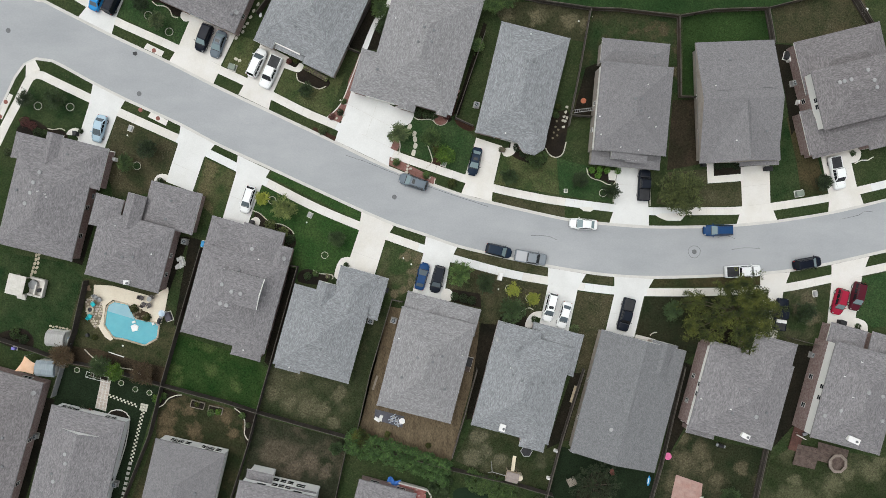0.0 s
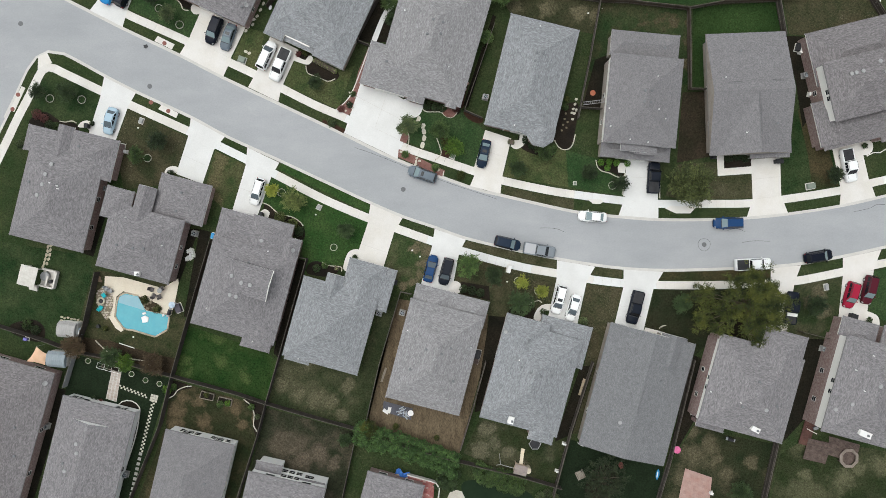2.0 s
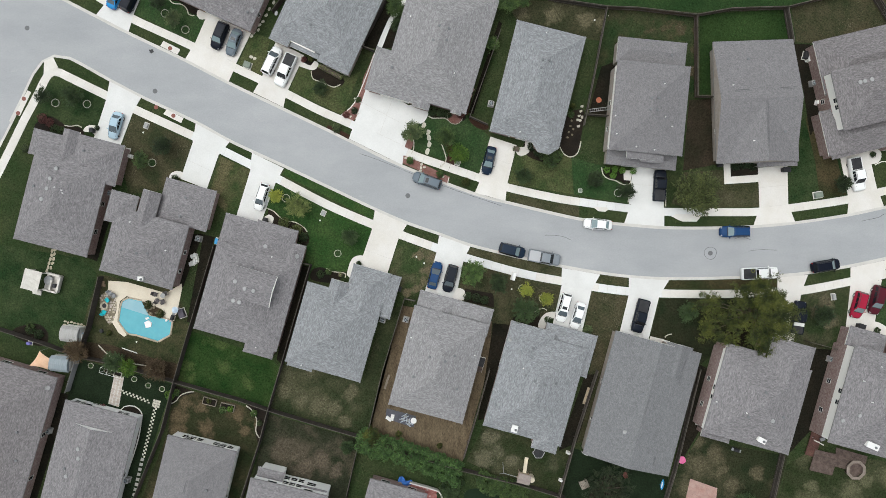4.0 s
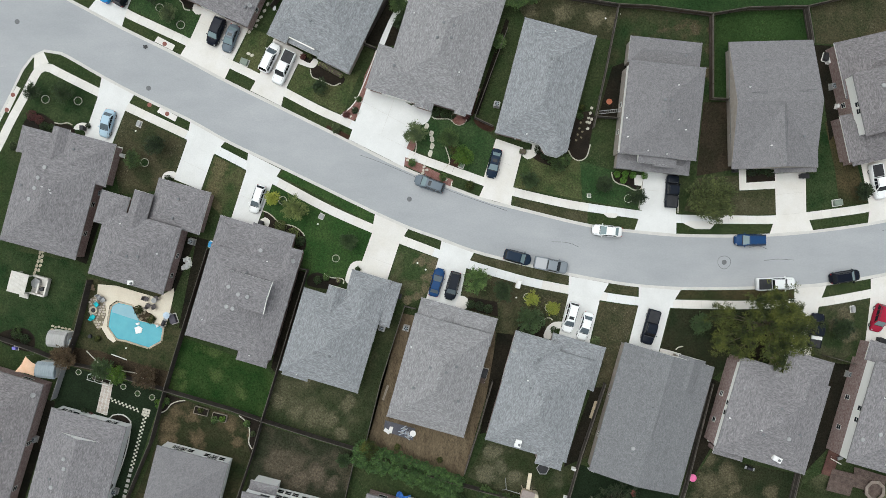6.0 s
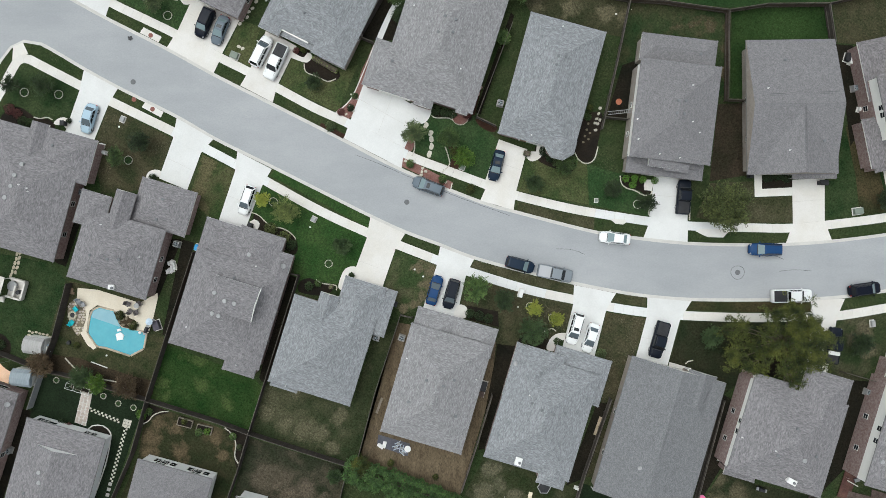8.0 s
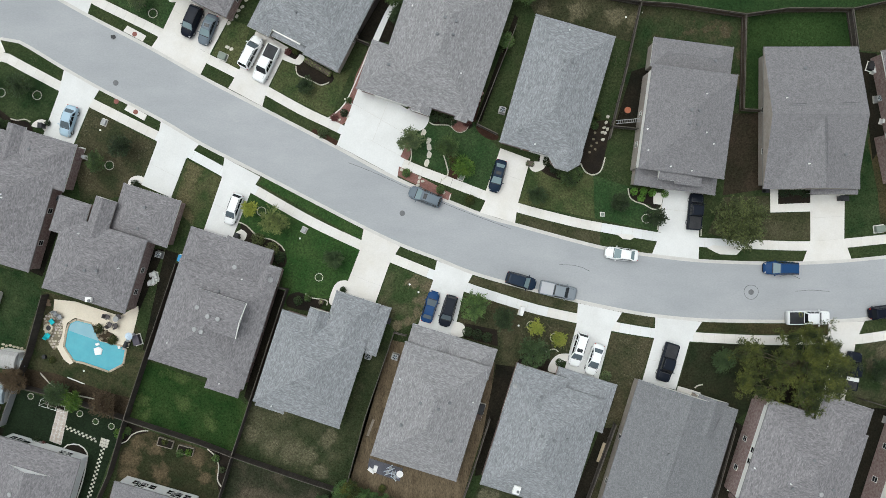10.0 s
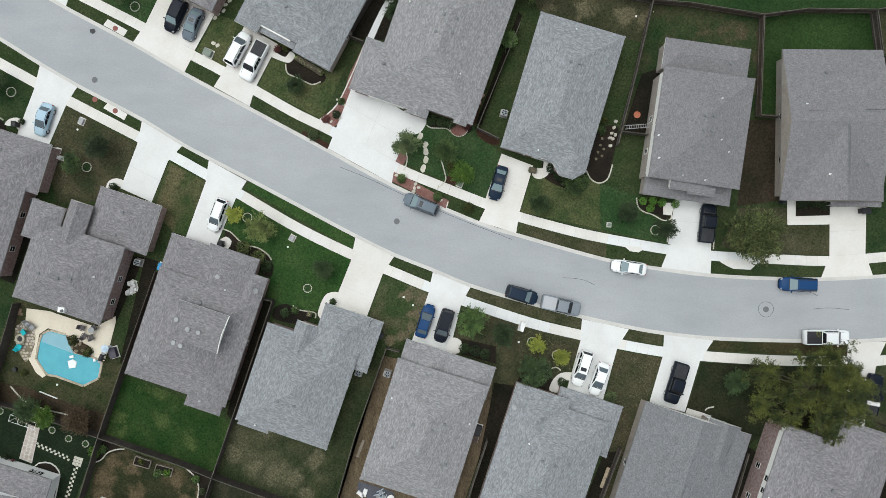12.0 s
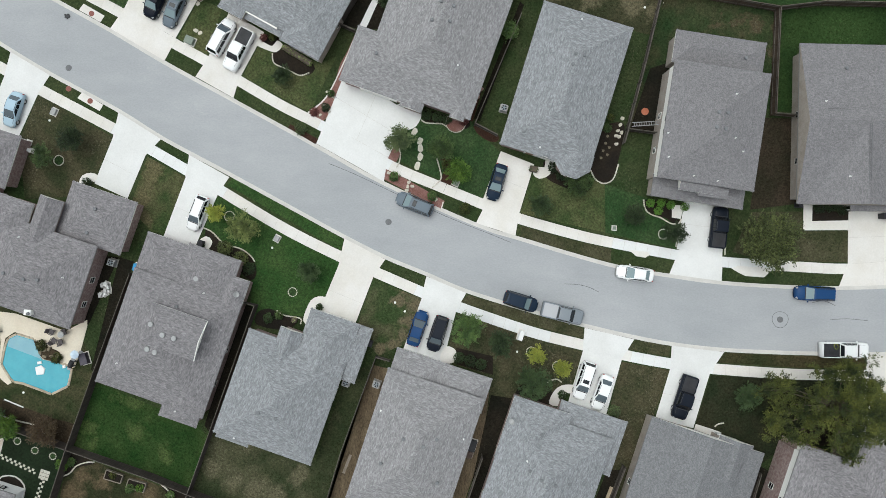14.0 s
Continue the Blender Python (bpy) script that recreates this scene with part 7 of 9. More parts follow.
bed([(-47.75, 40.64), (-45.91, 40.20), (-44.82, 38.92), (-43.63, 38.19), (-42.62, 38.57), (-42.24, 40.23), (-44.98, 42.33), (-47.55, 42.03)], M_SOIL, "dark curved bed beside a porch")
bed([(1.84, 26.44), (2.49, 25.98), (1.65, 22.14), (0.43, 22.23)], M_MULCH, "narrow mulched side strip", 0.016, False)
bed([(1.93, 21.77), (4.94, 20.66), (4.75, 19.72), (3.44, 19.90), (2.12, 20.83)], M_MULCH, "mulched bed with dry stems")
bed([(-61.79, -16.03), (-59.21, -16.23), (-57.10, -16.42), (-55.08, -17.09), (-52.04, -17.94), (-48.90, -18.89), (-45.94, -19.74), (-46.89, -22.37), (-54.64, -20.36), (-62.73, -18.46)], M_MULCHBED, "dark bed along a back fence")
bed([(-46.89, -23.21), (-43.38, -24.17), (-45.42, -24.91), (-46.35, -25.84), (-47.47, -26.21)], M_SOIL, "corner bed edged with stones")
bed([(-34.74, -26.28), (-31.30, -27.53), (-32.44, -32.71), (-33.18, -30.82), (-33.17, -28.46)], M_SOIL, "narrow bed along a fence")
bed([(-55.62, -27.86), (-54.69, -26.74), (-53.03, -26.65), (-51.92, -27.69), (-52.03, -29.01), (-54.24, -28.34)], M_SOIL, "small bed edged with a white border")
bed([(-72.96, -13.76), (-69.29, -13.03), (-67.47, -14.71), (-68.41, -16.76), (-72.97, -15.25)], M_SOIL, "dark bed along a back fence")
bed([(24.26, -37.88), (27.13, -37.71), (28.10, -40.79), (25.24, -43.64), (22.36, -41.70)], M_SOIL, "dark ground beneath a tree")
# soil-dark bed that also stands in for the oak's shade
bed([(45.98, -12.67), (49.05, -11.25), (51.95, -12.69), (52.45, -15.08), (49.09, -16.02), (46.19, -15.06)], M_SOIL, "bare soil and painted shade beneath an oak")
EDGES = [[(-31.61, 6.44), (-30.41, 5.97), (-28.74, 4.57), (-26.70, 4.11), (-25.30, 3.27), (-24.65, 2.33)], [(-21.60, -3.38), (-20.57, -3.95), (-18.51, -4.23), (-18.52, -5.08)],
            [(-24.29, 29.08), (-24.01, 27.88), (-22.71, 27.33), (-21.42, 26.78), (-20.49, 26.50), (-19.37, 26.97)], [(23.85, 13.68), (24.14, 12.46), (25.00, 11.80), (26.14, 11.52), (27.48, 10.86), (28.52, 10.96), (28.80, 11.72)],
            [(-4.91, 21.92), (-4.26, 21.55), (-2.20, 21.56), (-1.63, 21.19)], [(-2.66, 17.26), (-2.19, 15.95), (-1.91, 14.64), (-2.66, 13.70), (-3.13, 13.32)], [(-7.63, 18.46), (-7.26, 17.52), (-7.35, 16.31), (-7.72, 15.56)]]
MORE_EDGES = [[(-59.22, -16.42), (-56.93, -18.48), (-53.71, -19.43), (-50.94, -20.00), (-49.29, -21.51), (-47.07, -22.08)], [(-47.47, -26.21), (-46.35, -25.66), (-45.61, -24.72), (-44.30, -24.16), (-43.10, -24.08)],
            [(-34.74, -26.28), (-33.53, -27.33), (-32.98, -28.75), (-33.08, -30.63), (-32.43, -31.77)], [(12.84, -10.41), (13.69, -9.94), (14.45, -9.75), (15.11, -10.22)],
            [(-47.75, 40.64), (-47.02, 40.01), (-45.64, 39.83), (-44.82, 39.10), (-44.46, 38.19), (-43.36, 38.01)], [(-64.85, 19.80), (-63.84, 19.62), (-62.75, 19.81), (-61.84, 19.35)],
            [(16.93, 16.95), (17.59, 15.83), (18.73, 15.36), (19.86, 16.02), (20.42, 18.10)], [(34.67, -14.45), (35.05, -14.07), (35.91, -13.88)]]
DRIVE_EDGES = [[(34.55, 7.3), (34.5, 10.6), (34.4, 13.9)], [(28.3, 7.9), (28.5, 9.4), (28.7, 10.7)]]
for pts in EDGES + MORE_EDGES + DRIVE_EDGES:
    edging(pts)


def bar_line(pts, width, z, high, material, name, label, category, kind=""):
    line = spline(pts, 0.6)
    bm = bmesh.new()
    ribbon(bm, offset(line, width / 2), offset(line, -width / 2), z + high, high)
    return tagged(part(name, bm, material), label, category, kind=kind)


bar_line([(-13.77, 32.40), (-15.27, 28.21), (-17.14, 23.92), (-19.29, 21.86)], 0.16, 0.0, 0.08, M_CONC, "bed_border", "pale concrete bed border", "edging", "structure")
bar_line([(-55.81, -27.67), (-54.87, -26.64), (-53.21, -26.56), (-52.02, -27.60), (-52.03, -29.01), (-52.70, -32.57), (-54.50, -38.21)], 0.16, 0.0, 0.08, M_CONC, "bed_border", "pale curved concrete bed border", "edging", "structure")
bar_line([(-1.44, 11.74), (-1.63, 10.80)], 0.14, 0.0, 0.05, M_CONC, "bed_border", "pale concrete bed border", "edging", "structure")
bar_line([(24.70, 38.75), (24.79, 38.66)], 0.1, 0.0, 0.03, M_CONC, "bed_border", "short concrete bed border", "edging", "structure")
bar_line([(69.25, 14.48), (70.41, 15.06), (71.47, 15.06), (72.43, 15.63)], 0.16, 0.0, 0.06, M_CONC, "bed_border", "pale curved concrete bed border", "edging", "structure")
# dark sealant lines in the road
for pts in ([(-16.23, 15.62), (-12.68, 14.42), (-8.01, 12.56), (-2.38, 10.42), (1.38, 9.11), (5.15, 7.90), (7.41, 7.15)], [(14.60, 2.35), (16.50, 2.35), (17.92, 2.07), (18.97, 1.60)],
            [(67.23, 5.15), (70.13, 5.82), (71.09, 6.39), (72.54, 6.39)], [(46.06, 1.99), (47.50, 2.37), (49.04, 1.80)], [(48.48, -0.00), (50.69, 0.28), (53.28, 0.19)],
            ):
    bar_line(pts, 0.045, -0.137, 0.008, M_TAR, "crack_seal", "dark sealant line in the asphalt", "road mark", "structure")
sx_, sy_ = (-50.65, 32.15)
pad("road_stain", [(sx_ + 0.38 * q_ * math.cos(0.48 * i_), sy_ + 0.32 * q_ * math.sin(0.48 * i_)) for i_, q_ in enumerate((1, 0.8, 1.1, 0.9, 0.7, 1.2, 1, 0.75, 1.1, 0.9, 1.15, 0.8, 1))], "dark oil stain on the road", M_TAR, -0.132, "road stain")


def stones(spots, label, name="stepping_stone", long=0.9, wide=0.65, material=None, group="stepping stones", high=0.05, seed=5):
    rng = random.Random(seed)
    for x, y, turn in spots:
        t = thing(name, label, name.replace("_", " "), x, y, turn + rng.uniform(-15, 15), group)
        bm = bmesh.new()
        prism(bm, [(0.5 * long * math.cos(a) * rng.uniform(0.8, 1.1) * 1.2, 0.5 * wide * math.sin(a) * rng.uniform(0.8, 1.1) * 1.2)
                   for a in (0.4, 0.8, 1.9, 2.6, 3.5, 4.0, 5.1, 5.8)], -0.02, high, 0, 0.03)
        part("stone_body", bm, material or M_STONE, t)


stones([(-5.66, 20.33, 60), (-4.91, 19.21, 85), (-4.73, 18.28, 100), (-4.73, 17.25, 85), (-5.01, 16.03, 80)], "large pale limestone stepping stone in a lawn", long=0.95, wide=0.7)
stones([(-30.54, 40.33, 60), (-31.28, 39.22, 60), (-31.75, 38.20, 50), (-32.31, 37.18, 40), (-32.86, 36.62, 30), (-33.05, 35.78, 60), (-33.79, 35.32, 60), (-34.17, 34.76, 60), (-34.81, 35.49, 30)], "pale limestone stepping stone in grass", long=0.6, wide=0.45, seed=6)
stones([(2.49, 26.26, 60), (2.12, 25.32, 80), (1.74, 24.57, 70), (1.37, 23.82, 70), (1.09, 23.07, 80), (0.90, 22.23, 80)], "reddish flat stepping stone in mulch", long=0.6, wide=0.4, material=M_PAVER, seed=7)
stones([(-8.57, 14.90, 0), (-5.95, 13.88, 60), (-5.48, 13.41, 20), (-6.04, 13.32, 80), (-6.13, 12.85, 10), (-2.38, 11.92, 45)], "white limestone boulder in red rock", "boulder", 0.5, 0.4, M_STONE, "boulders", 0.25, 8)
stones([(20.50, 23.73, 0), (20.31, 22.89, 60), (20.03, 22.13, 20), (20.51, 21.95, 80), (19.84, 21.48, 10), (20.22, 21.38, 45), (19.94, 20.44, 0)], "white limestone boulder beside a fence", "boulder", 0.5, 0.4, M_STONE, "boulders", 0.2, 9)
stones([(18.80, 21.38, 0), (18.62, 20.44, 30), (18.34, 19.50, 0), (18.15, 18.56, 0), (19.09, 19.97, 0), (18.91, 19.03, 0)], "tan square stepping stone in soil", long=0.36, wide=0.36, material=M_DULLSTONE, seed=10)
stones([(-66.88, -0.94, 80), (-66.98, -1.68, 80), (-67.17, -2.33, 80), (-67.35, -2.98, 80), (-67.54, -3.63, 80), (-66.52, -1.50, 70), (-66.62, -2.24, 75), (-66.81, -2.98, 75), (-67.09, -3.73, 75), (-66.42, -0.75, 70), (-67.73, -4.19, 60)],
       "pale flagstone in a garden path", long=0.62, wide=0.42, material=M_FLAG, seed=11)
stones([(-64.70, -12.57, 0), (-64.24, -12.76, 30), (-63.69, -12.67, 0), (-63.14, -12.86, 0), (-62.59, -12.95, 0), (-62.04, -13.05, 0), (-64.79, -13.13, 10), (-64.15, -13.32, 40), (-63.51, -13.32, 10), (-62.87, -13.42, 0), (-62.32, -13.61, 20), (-61.58, -13.33, 20)],
       "pale flagstone beside a shed", long=0.48, wide=0.35, material=M_FLAG, seed=12)
stones([(-17.05, 24.66, 0), (-17.33, 22.98, 0), (-16.21, 24.01, 0), (-17.71, 21.68, 40), (-16.59, 22.15, 40)], "pale stone in red rock", "boulder", 0.4, 0.3, M_STONE, "boulders", 0.15, 13)
stones([(-34.18, 31.34, 0), (-33.63, 31.06, 20)], "pale flat stone beside a utility box", "boulder", 0.6, 0.45, M_STONE, "boulders", 0.1, 14)

# chequered paver path with a square landing
path = thing("paver_path", "chequered path of pale square pavers in grass", "path", kind="structure")


def paver(x, y, size, turn, material=M_STONE):
    bm = bmesh.new()
    box(bm, x, y, -0.01, size, size * 0.95, 0.05, turn, 0, 0.015)
    part("paver", bm, material, path)


for a, b in (((-55.50, -24.01), (-50.52, -25.92)), ((-49.70, -26.67), (-51.80, -35.22))):
    n = round(math.dist(a, b) / 0.31)
    ux, uy = (b[0] - a[0]) / n, (b[1] - a[1]) / n
    l = math.hypot(ux, uy)
    for i in range(n):
        k = 0.15 if i % 2 else -0.15
        paver(a[0] + ux * i - uy / l * k, a[1] + uy * i + ux / l * k, 0.3, math.degrees(math.atan2(uy, ux)))
a, b = (-51.89, -35.40), (-53.61, -42.93)
for i in range(9):
    paver(a[0] + (b[0] - a[0]) * i / 9, a[1] + (b[1] - a[1]) * i / 9, 0.55, -14, M_JOINT2)
lx, ly = (-49.60, -26.11)
for i in range(3):
    for j in range(3):
        c, s = math.cos(radians(-14)), math.sin(radians(-14))
        paver(lx + c * 0.42 * (i - 1) - s * 0.42 * (j - 1), ly + s * 0.42 * (i - 1) + c * 0.42 * (j - 1), 0.4, -14)
# crazy-paved garden path
crazy = thing("stone_path", "crazy-paved pale pink stone path in grass", "path", kind="structure")
a, b = (-55.75, -21.30), (-56.72, -26.54)
bm = bmesh.new()
prism(bm, [(-56.49, -21.20), (-54.93, -21.49), (-55.80, -26.73), (-57.55, -26.16)], -0.02, 0.018)
part("mortar", bm, M_JOINT, crazy)
rng = random.Random(77)
q = [(-56.49, -21.20), (-54.93, -21.49), (-55.80, -26.73), (-57.55, -26.16)]
for i in range(11):
    for j in range(3):
        u, v = (j + 0.5) / 3, (i + 0.5) / 11
        cx, cy = quad_at(q, u + rng.uniform(-0.03, 0.03), v + rng.uniform(-0.012, 0.012))
        bm = bmesh.new()
        prism(bm, [(cx + 0.29 * math.cos(t + rng.uniform(-0.3, 0.3)), cy + 0.27 * math.sin(t + rng.uniform(-0.3, 0.3))) for t in (0.5, 1.5, 2.5, 3.6, 4.6, 5.7)], -0.01, 0.04 + rng.uniform(0, 0.01), 0, 0.02)
        part("flagstone", bm, M_PINKSTONE, crazy)


# ------------------------------------------------------------------ street ironwork and small boxes
def disc(x, y, r, z, material, name, label, category, group=""):
    t = thing(name, label, category, x, y, 0, group, z)
    bm = bmesh.new()
    drum(bm, 0, 0, -0.01, 0.012, r, 20, 0, 0.02)
    lid = part("cover", bm, material, t)
    bm = bmesh.new()
    for i in range(4):
        box(bm, 0, -0.6 * r + 0.4 * r * i, 0.012, r * 1.2, 0.05, 0.008)
    part("rib", bm, material, lid)
    return t


for x, y in ((-8.20, 8.72), (42.15, -0.38), (-71.15, 35.77), (-50.06, 25.60)):
    disc(x, y, 0.40, -0.13, M_IRON, "manhole_cover", "round cast-iron manhole cover in the road", "manhole cover", "manhole covers")
bm = bmesh.new()
cx, cy = (42.15, -0.38)
for i in range(30):
    a, b = 2 * math.pi * i / 30, 2 * math.pi * (i + 1) / 30
    prism(bm, [(cx + r_ * math.cos(t_), cy + r_ * math.sin(t_)) for r_, t_ in ((1.0 + 0.03 * math.sin(3 * a), a), (1.045 + 0.03 * math.sin(3 * a), a), (1.045 + 0.03 * math.sin(3 * b), b), (1.0 + 0.03 * math.sin(3 * b), b))], -0.14, -0.131)
tagged(part("crack_seal", bm, M_TAR), "dark sealant ring round a manhole", "road mark", kind="structure")
for x, y in ((-47.53, 32.63), (-46.96, 21.54), (-49.80, 22.92), (-71.55, 24.10), (-72.49, 21.70)):
    disc(x, y, 0.36, 0.035, M_PAVER2, "valve_cover", "round reddish valve cover on a concrete pad", "valve cover", "valve covers")


def utility_box(x, y, w, d, h, turn, material, label, name="utility_box"):
    t = thing(name, label, name.replace("_", " "), x, y, turn, "utility boxes")
    bm = bmesh.new()
    box(bm, 0, 0, -0.02, w + 0.25, d + 0.25, 0.06)
    part("plinth", bm, M_CONC, t)
    bm = bmesh.new()
    box(bm, 0, 0, 0.03, w, d, h, 0, 0, 0.03)
    bod = part("box_body", bm, material, t)
    bm = bmesh.new()
    box(bm, 0, 0, h + 0.02, w + 0.05, d + 0.05, 0.06, 0, 0, 0.04)
    part("lid", bm, material, bod)
    return t


utility_box(-34.74, 29.94, 1.1, 0.9, 0.6, -20, M_GREYGREEN, "grey-green transformer box in grass")
utility_box(-0.03, 14.18, 0.7, 0.6, 0.6, -20, M_GREYGREEN, "grey-green utility box beside a shrub")
utility_box(59.75, 9.42, 1.3, 0.9, 0.5, 10, M_GREYGREEN, "pale grey transformer box on a pad")
utility_box(-22.13, 5.70, 0.6, 0.7, 0.4, -25, M_LIGHTGREY, "pale grey utility box in a lawn")
utility_box(62.62, -7.45, 0.5, 0.9, 0.4, 8, M_LIGHTGREY, "pale grey utility box in a lawn")
utility_box(-51.38, 19.86, 0.6, 0.8, 0.3, -20, M_LIGHTGREY, "pale grey utility box in a dry lawn")
utility_box(20.36, 9.81, 0.4, 0.4, 0.15, 0, M_GREYGREEN, "small green meter box in a lawn")
utility_box(9.41, -4.44, 0.55, 1.2, 0.9, -14, M_WHITE, "white mailbox pillar beside the pavement", "mailbox_pillar")
utility_box(34.87, -15.50, 0.9, 0.9, 1.2, -14, M_WHITE, "white cabinet in a porch recess", "cabinet")
for x, y in ((-22.69, 4.48), (-51.94, 18.74), (22.43, 37.98), (9.13, -6.62), (-6.70, -1.42), (59.94, 9.71), (-52.94, -15.88), (-5.39, -2.45)):
    t = thing("meter_cover", "small pale round meter cover in grass", "meter cover", x, y, 0, "meter covers")
    bm = bmesh.new()
    drum(bm, 0, 0, -0.02, 0.06, 0.16, 10, 0, 0.03)
    part("cover", bm, M_WHITE, t)


def ac_unit(x, y, turn):
    t = thing("air_conditioner", "pale grey outdoor air-conditioning unit on a slab", "air conditioner", x, y, turn, "air conditioners")
    bm = bmesh.new()
    box(bm, 0, 0, -0.02, 1.05, 1.05, 0.1)
    part("slab", bm, M_JOINT2, t)
    bm = bmesh.new()
    box(bm, 0, 0, 0.08, 0.85, 0.85, 0.8, 0, 0, 0.02)
    b_ = part("casing", bm, M_LIGHTGREY, t)
    bm = bmesh.new()
    drum(bm, 0, 0, 0.88, 0.895, 0.34, 18)
    part("fan_well", bm, M_BLACK, b_)
    bm = bmesh.new()
    for i in range(5):
        a = 2 * math.pi * i / 5
        prism(bm, [(0.06 * math.cos(a), 0.06 * math.sin(a)), (0.32 * math.cos(a), 0.32 * math.sin(a)), (0.32 * math.cos(a + 0.6), 0.32 * math.sin(a + 0.6))], 0.896, 0.905)
    drum(bm, 0, 0, 0.896, 0.93, 0.1, 10)
    part("fan", bm, M_BLUEROOF, b_)


for x, y, turn in ((5.41, 23.94, -12), (-57.26, 8.72, -14), (-42.57, 1.30, -14), (-67.17, -30.60, -16), (-54.23, -38.68, -14), (-12.16, -11.86, -15), (-8.31, -11.78, -15), (58.51, 27.80, 8), (62.14, -17.79, -15)):
    ac_unit(x, y, turn)


def wheelie_bin(x, y, turn, material=None, label="dark wheeled rubbish bin beside a garage"):
    t = thing("wheelie_bin", label, "bin", x, y, turn, "wheeled bins")
    bm = bmesh.new()
    prism(bm, [(-0.26, -0.32), (0.26, -0.32), (0.26, 0.32), (-0.26, 0.32)], 0.0, 0.1, 0)
    loft(bm, [[(-0.24, -0.26, 0.05), (0.24, -0.26, 0.05), (0.24, 0.26, 0.05), (-0.24, 0.26, 0.05)], [(-0.3, -0.36, 1.0), (0.3, -0.36, 1.0), (0.3, 0.36, 1.0), (-0.3, 0.36, 1.0)]])
    part("bin_body", bm, material or M_BLACK, t)
    bm = bmesh.new()
    box(bm, 0, 0, 1.0, 0.64, 0.8, 0.07, 0, 0, 0.06)
    part("lid", bm, material or M_BLACK, t)


for x, y, turn in ((53.84, 13.49, 5), (54.42, 13.49, 5), (66.74, -12.15, -15), (67.22, -12.34, -15), (-31.53, 4.48, -15), (-9.43, -6.69, -15), (43.19, 14.21, 0), (-60.01, 18.90, 0)):
    wheelie_bin(x, y, turn)
wheelie_bin(-69.52, -35.84, -15, M_GREYGREEN, "green wheeled bin in a side yard")

# ------------------------------------------------------------------ roof fittings
SOUTH_VENTS = [(S0, ((-59.70, 15.16), (-67.58, 9.50))), (S1, ((-43.53, 7.82), (-44.52, 4.88), (-50.40, -1.08), (-48.74, -1.08), (-53.19, -0.57))), (S2, ((-32.59, -3.26),)),
                 (S3, ((-21.77, -15.21), (-19.64, -15.76))), (S4, ((-4.26, -17.07), (-1.84, -17.71), (-0.31, -16.91), (-6.82, -20.34), (0.07, -22.29))),
                 (S5, ((12.21, -15.69), (10.95, -19.93), (12.31, -20.75), (14.03, -21.30), (15.84, -21.24))), (S6, ((33.75, -22.45), (29.79, -22.80), (25.77, -27.27)))]
NORTH_VENTS = [(S7, ((47.92, -21.80), (45.43, -25.72), (51.11, -25.84))), (N2, ((-23.60, 35.34),)), (N3, ((-3.19, 34.98), (-1.67, 34.55), (-4.16, 32.76), (-2.03, 32.78), (-10.65, 28.82))),
                 (N4, ((13.17, 29.95), (14.25, 29.87), (12.91, 28.70), (7.74, 20.58))), (N5, ((29.74, 23.62), (30.81, 23.63), (29.57, 21.87), (30.64, 21.78), (33.81, 31.09))),
                 (N6, ((46.09, 30.72), (51.99, 19.14))), (B0, ((-70.29, -34.45), (-69.98, -29.77))), (B1, ((-62.54, -35.66),)), (B2, ((-39.71, -38.84),)), (N1, ((-33.79, 37.48),))]
for h, spots in SOUTH_VENTS + NORTH_VENTS:
    for x, y in spots:
        vent(h, x, y, "dark", 0.23)
for h, spots in ((S0, ((-63.73, 12.24), (-64.27, 10.57), (-64.81, 8.98), (-65.78, 7.31))), (S2, ((-34.77, -5.35), (-33.20, -6.47), (-31.82, -6.79), (-35.22, -8.38), (-34.17, -8.65), (-30.73, 0.16))),
                 (S7, ((49.13, -26.28),)), (S8, ((60.52, -26.36), (62.71, -25.37), (66.46, -22.33), (69.38, -23.16), (69.70, -27.20))), (S6, ((26.97, -29.03),)),
                 (N7, ((62.16, 26.43), (62.88, 26.61), (63.97, 26.88), (66.84, 28.50), (67.43, 26.73), (67.72, 25.57))), (B1, ((-60.14, -32.37), (-59.98, -33.81), (-62.20, -36.83)))):
    for x, y in spots:
        vent(h, x, y, "grey", 0.33)
for h, spots in ((S0, ((-63.41, 9.16), (-62.37, 8.72), (-62.29, 8.28))), (S3, ((-24.99, -18.93), (-10.59, -4.34))), (S4, ((-7.27, -14.25), (2.89, -17.01))), (S5, ((10.63, -18.87),)),
                 (N4, ((9.88, 18.87), (13.94, 34.72))), (N5, ((31.94, 25.98), (32.06, 20.84), (27.87, 16.30), (24.78, 18.32), (24.59, 21.17), (33.24, 19.43), (30.74, 15.86))),
                 (N6, ((43.28, 26.27), (46.84, 17.57))), (S8, ((63.48, -20.03), (66.20, -17.78), (64.43, -23.20))), (N3, ((-0.76, 27.90), (-7.77, 37.07))), (S7, ((45.10, -25.09), (41.04, -23.72))),
                 (S1, ((-46.28, -0.66), (-52.00, 3.81))), (S2, ((-32.26, -16.07), (-39.41, -10.61), (-29.81, -1.56)))):
    for x, y in spots:
        pipe(h, x, y)
chimney(S5, 9.37, -28.64, 1.0, 1.2, 0)
chimney(S7, 47.90, -29.58, 1.4, 0.8, -12)
chimney(S8, 64.92, -30.14, 2.0, 0.95, -8)
chimney(S1, -50.29, -5.13, 0.9, 0.7, 14)
ridge_strip(N6, 43.47, 25.27, 45.86, 25.47)
ridge_strip(N6, 50.64, 25.77, 53.22, 25.96)
ridge_strip(N6, 48.45, 23.90, 48.80, 17.20)
ridge_strip(S6, 30.84, -23.01, 29.59, -27.55)
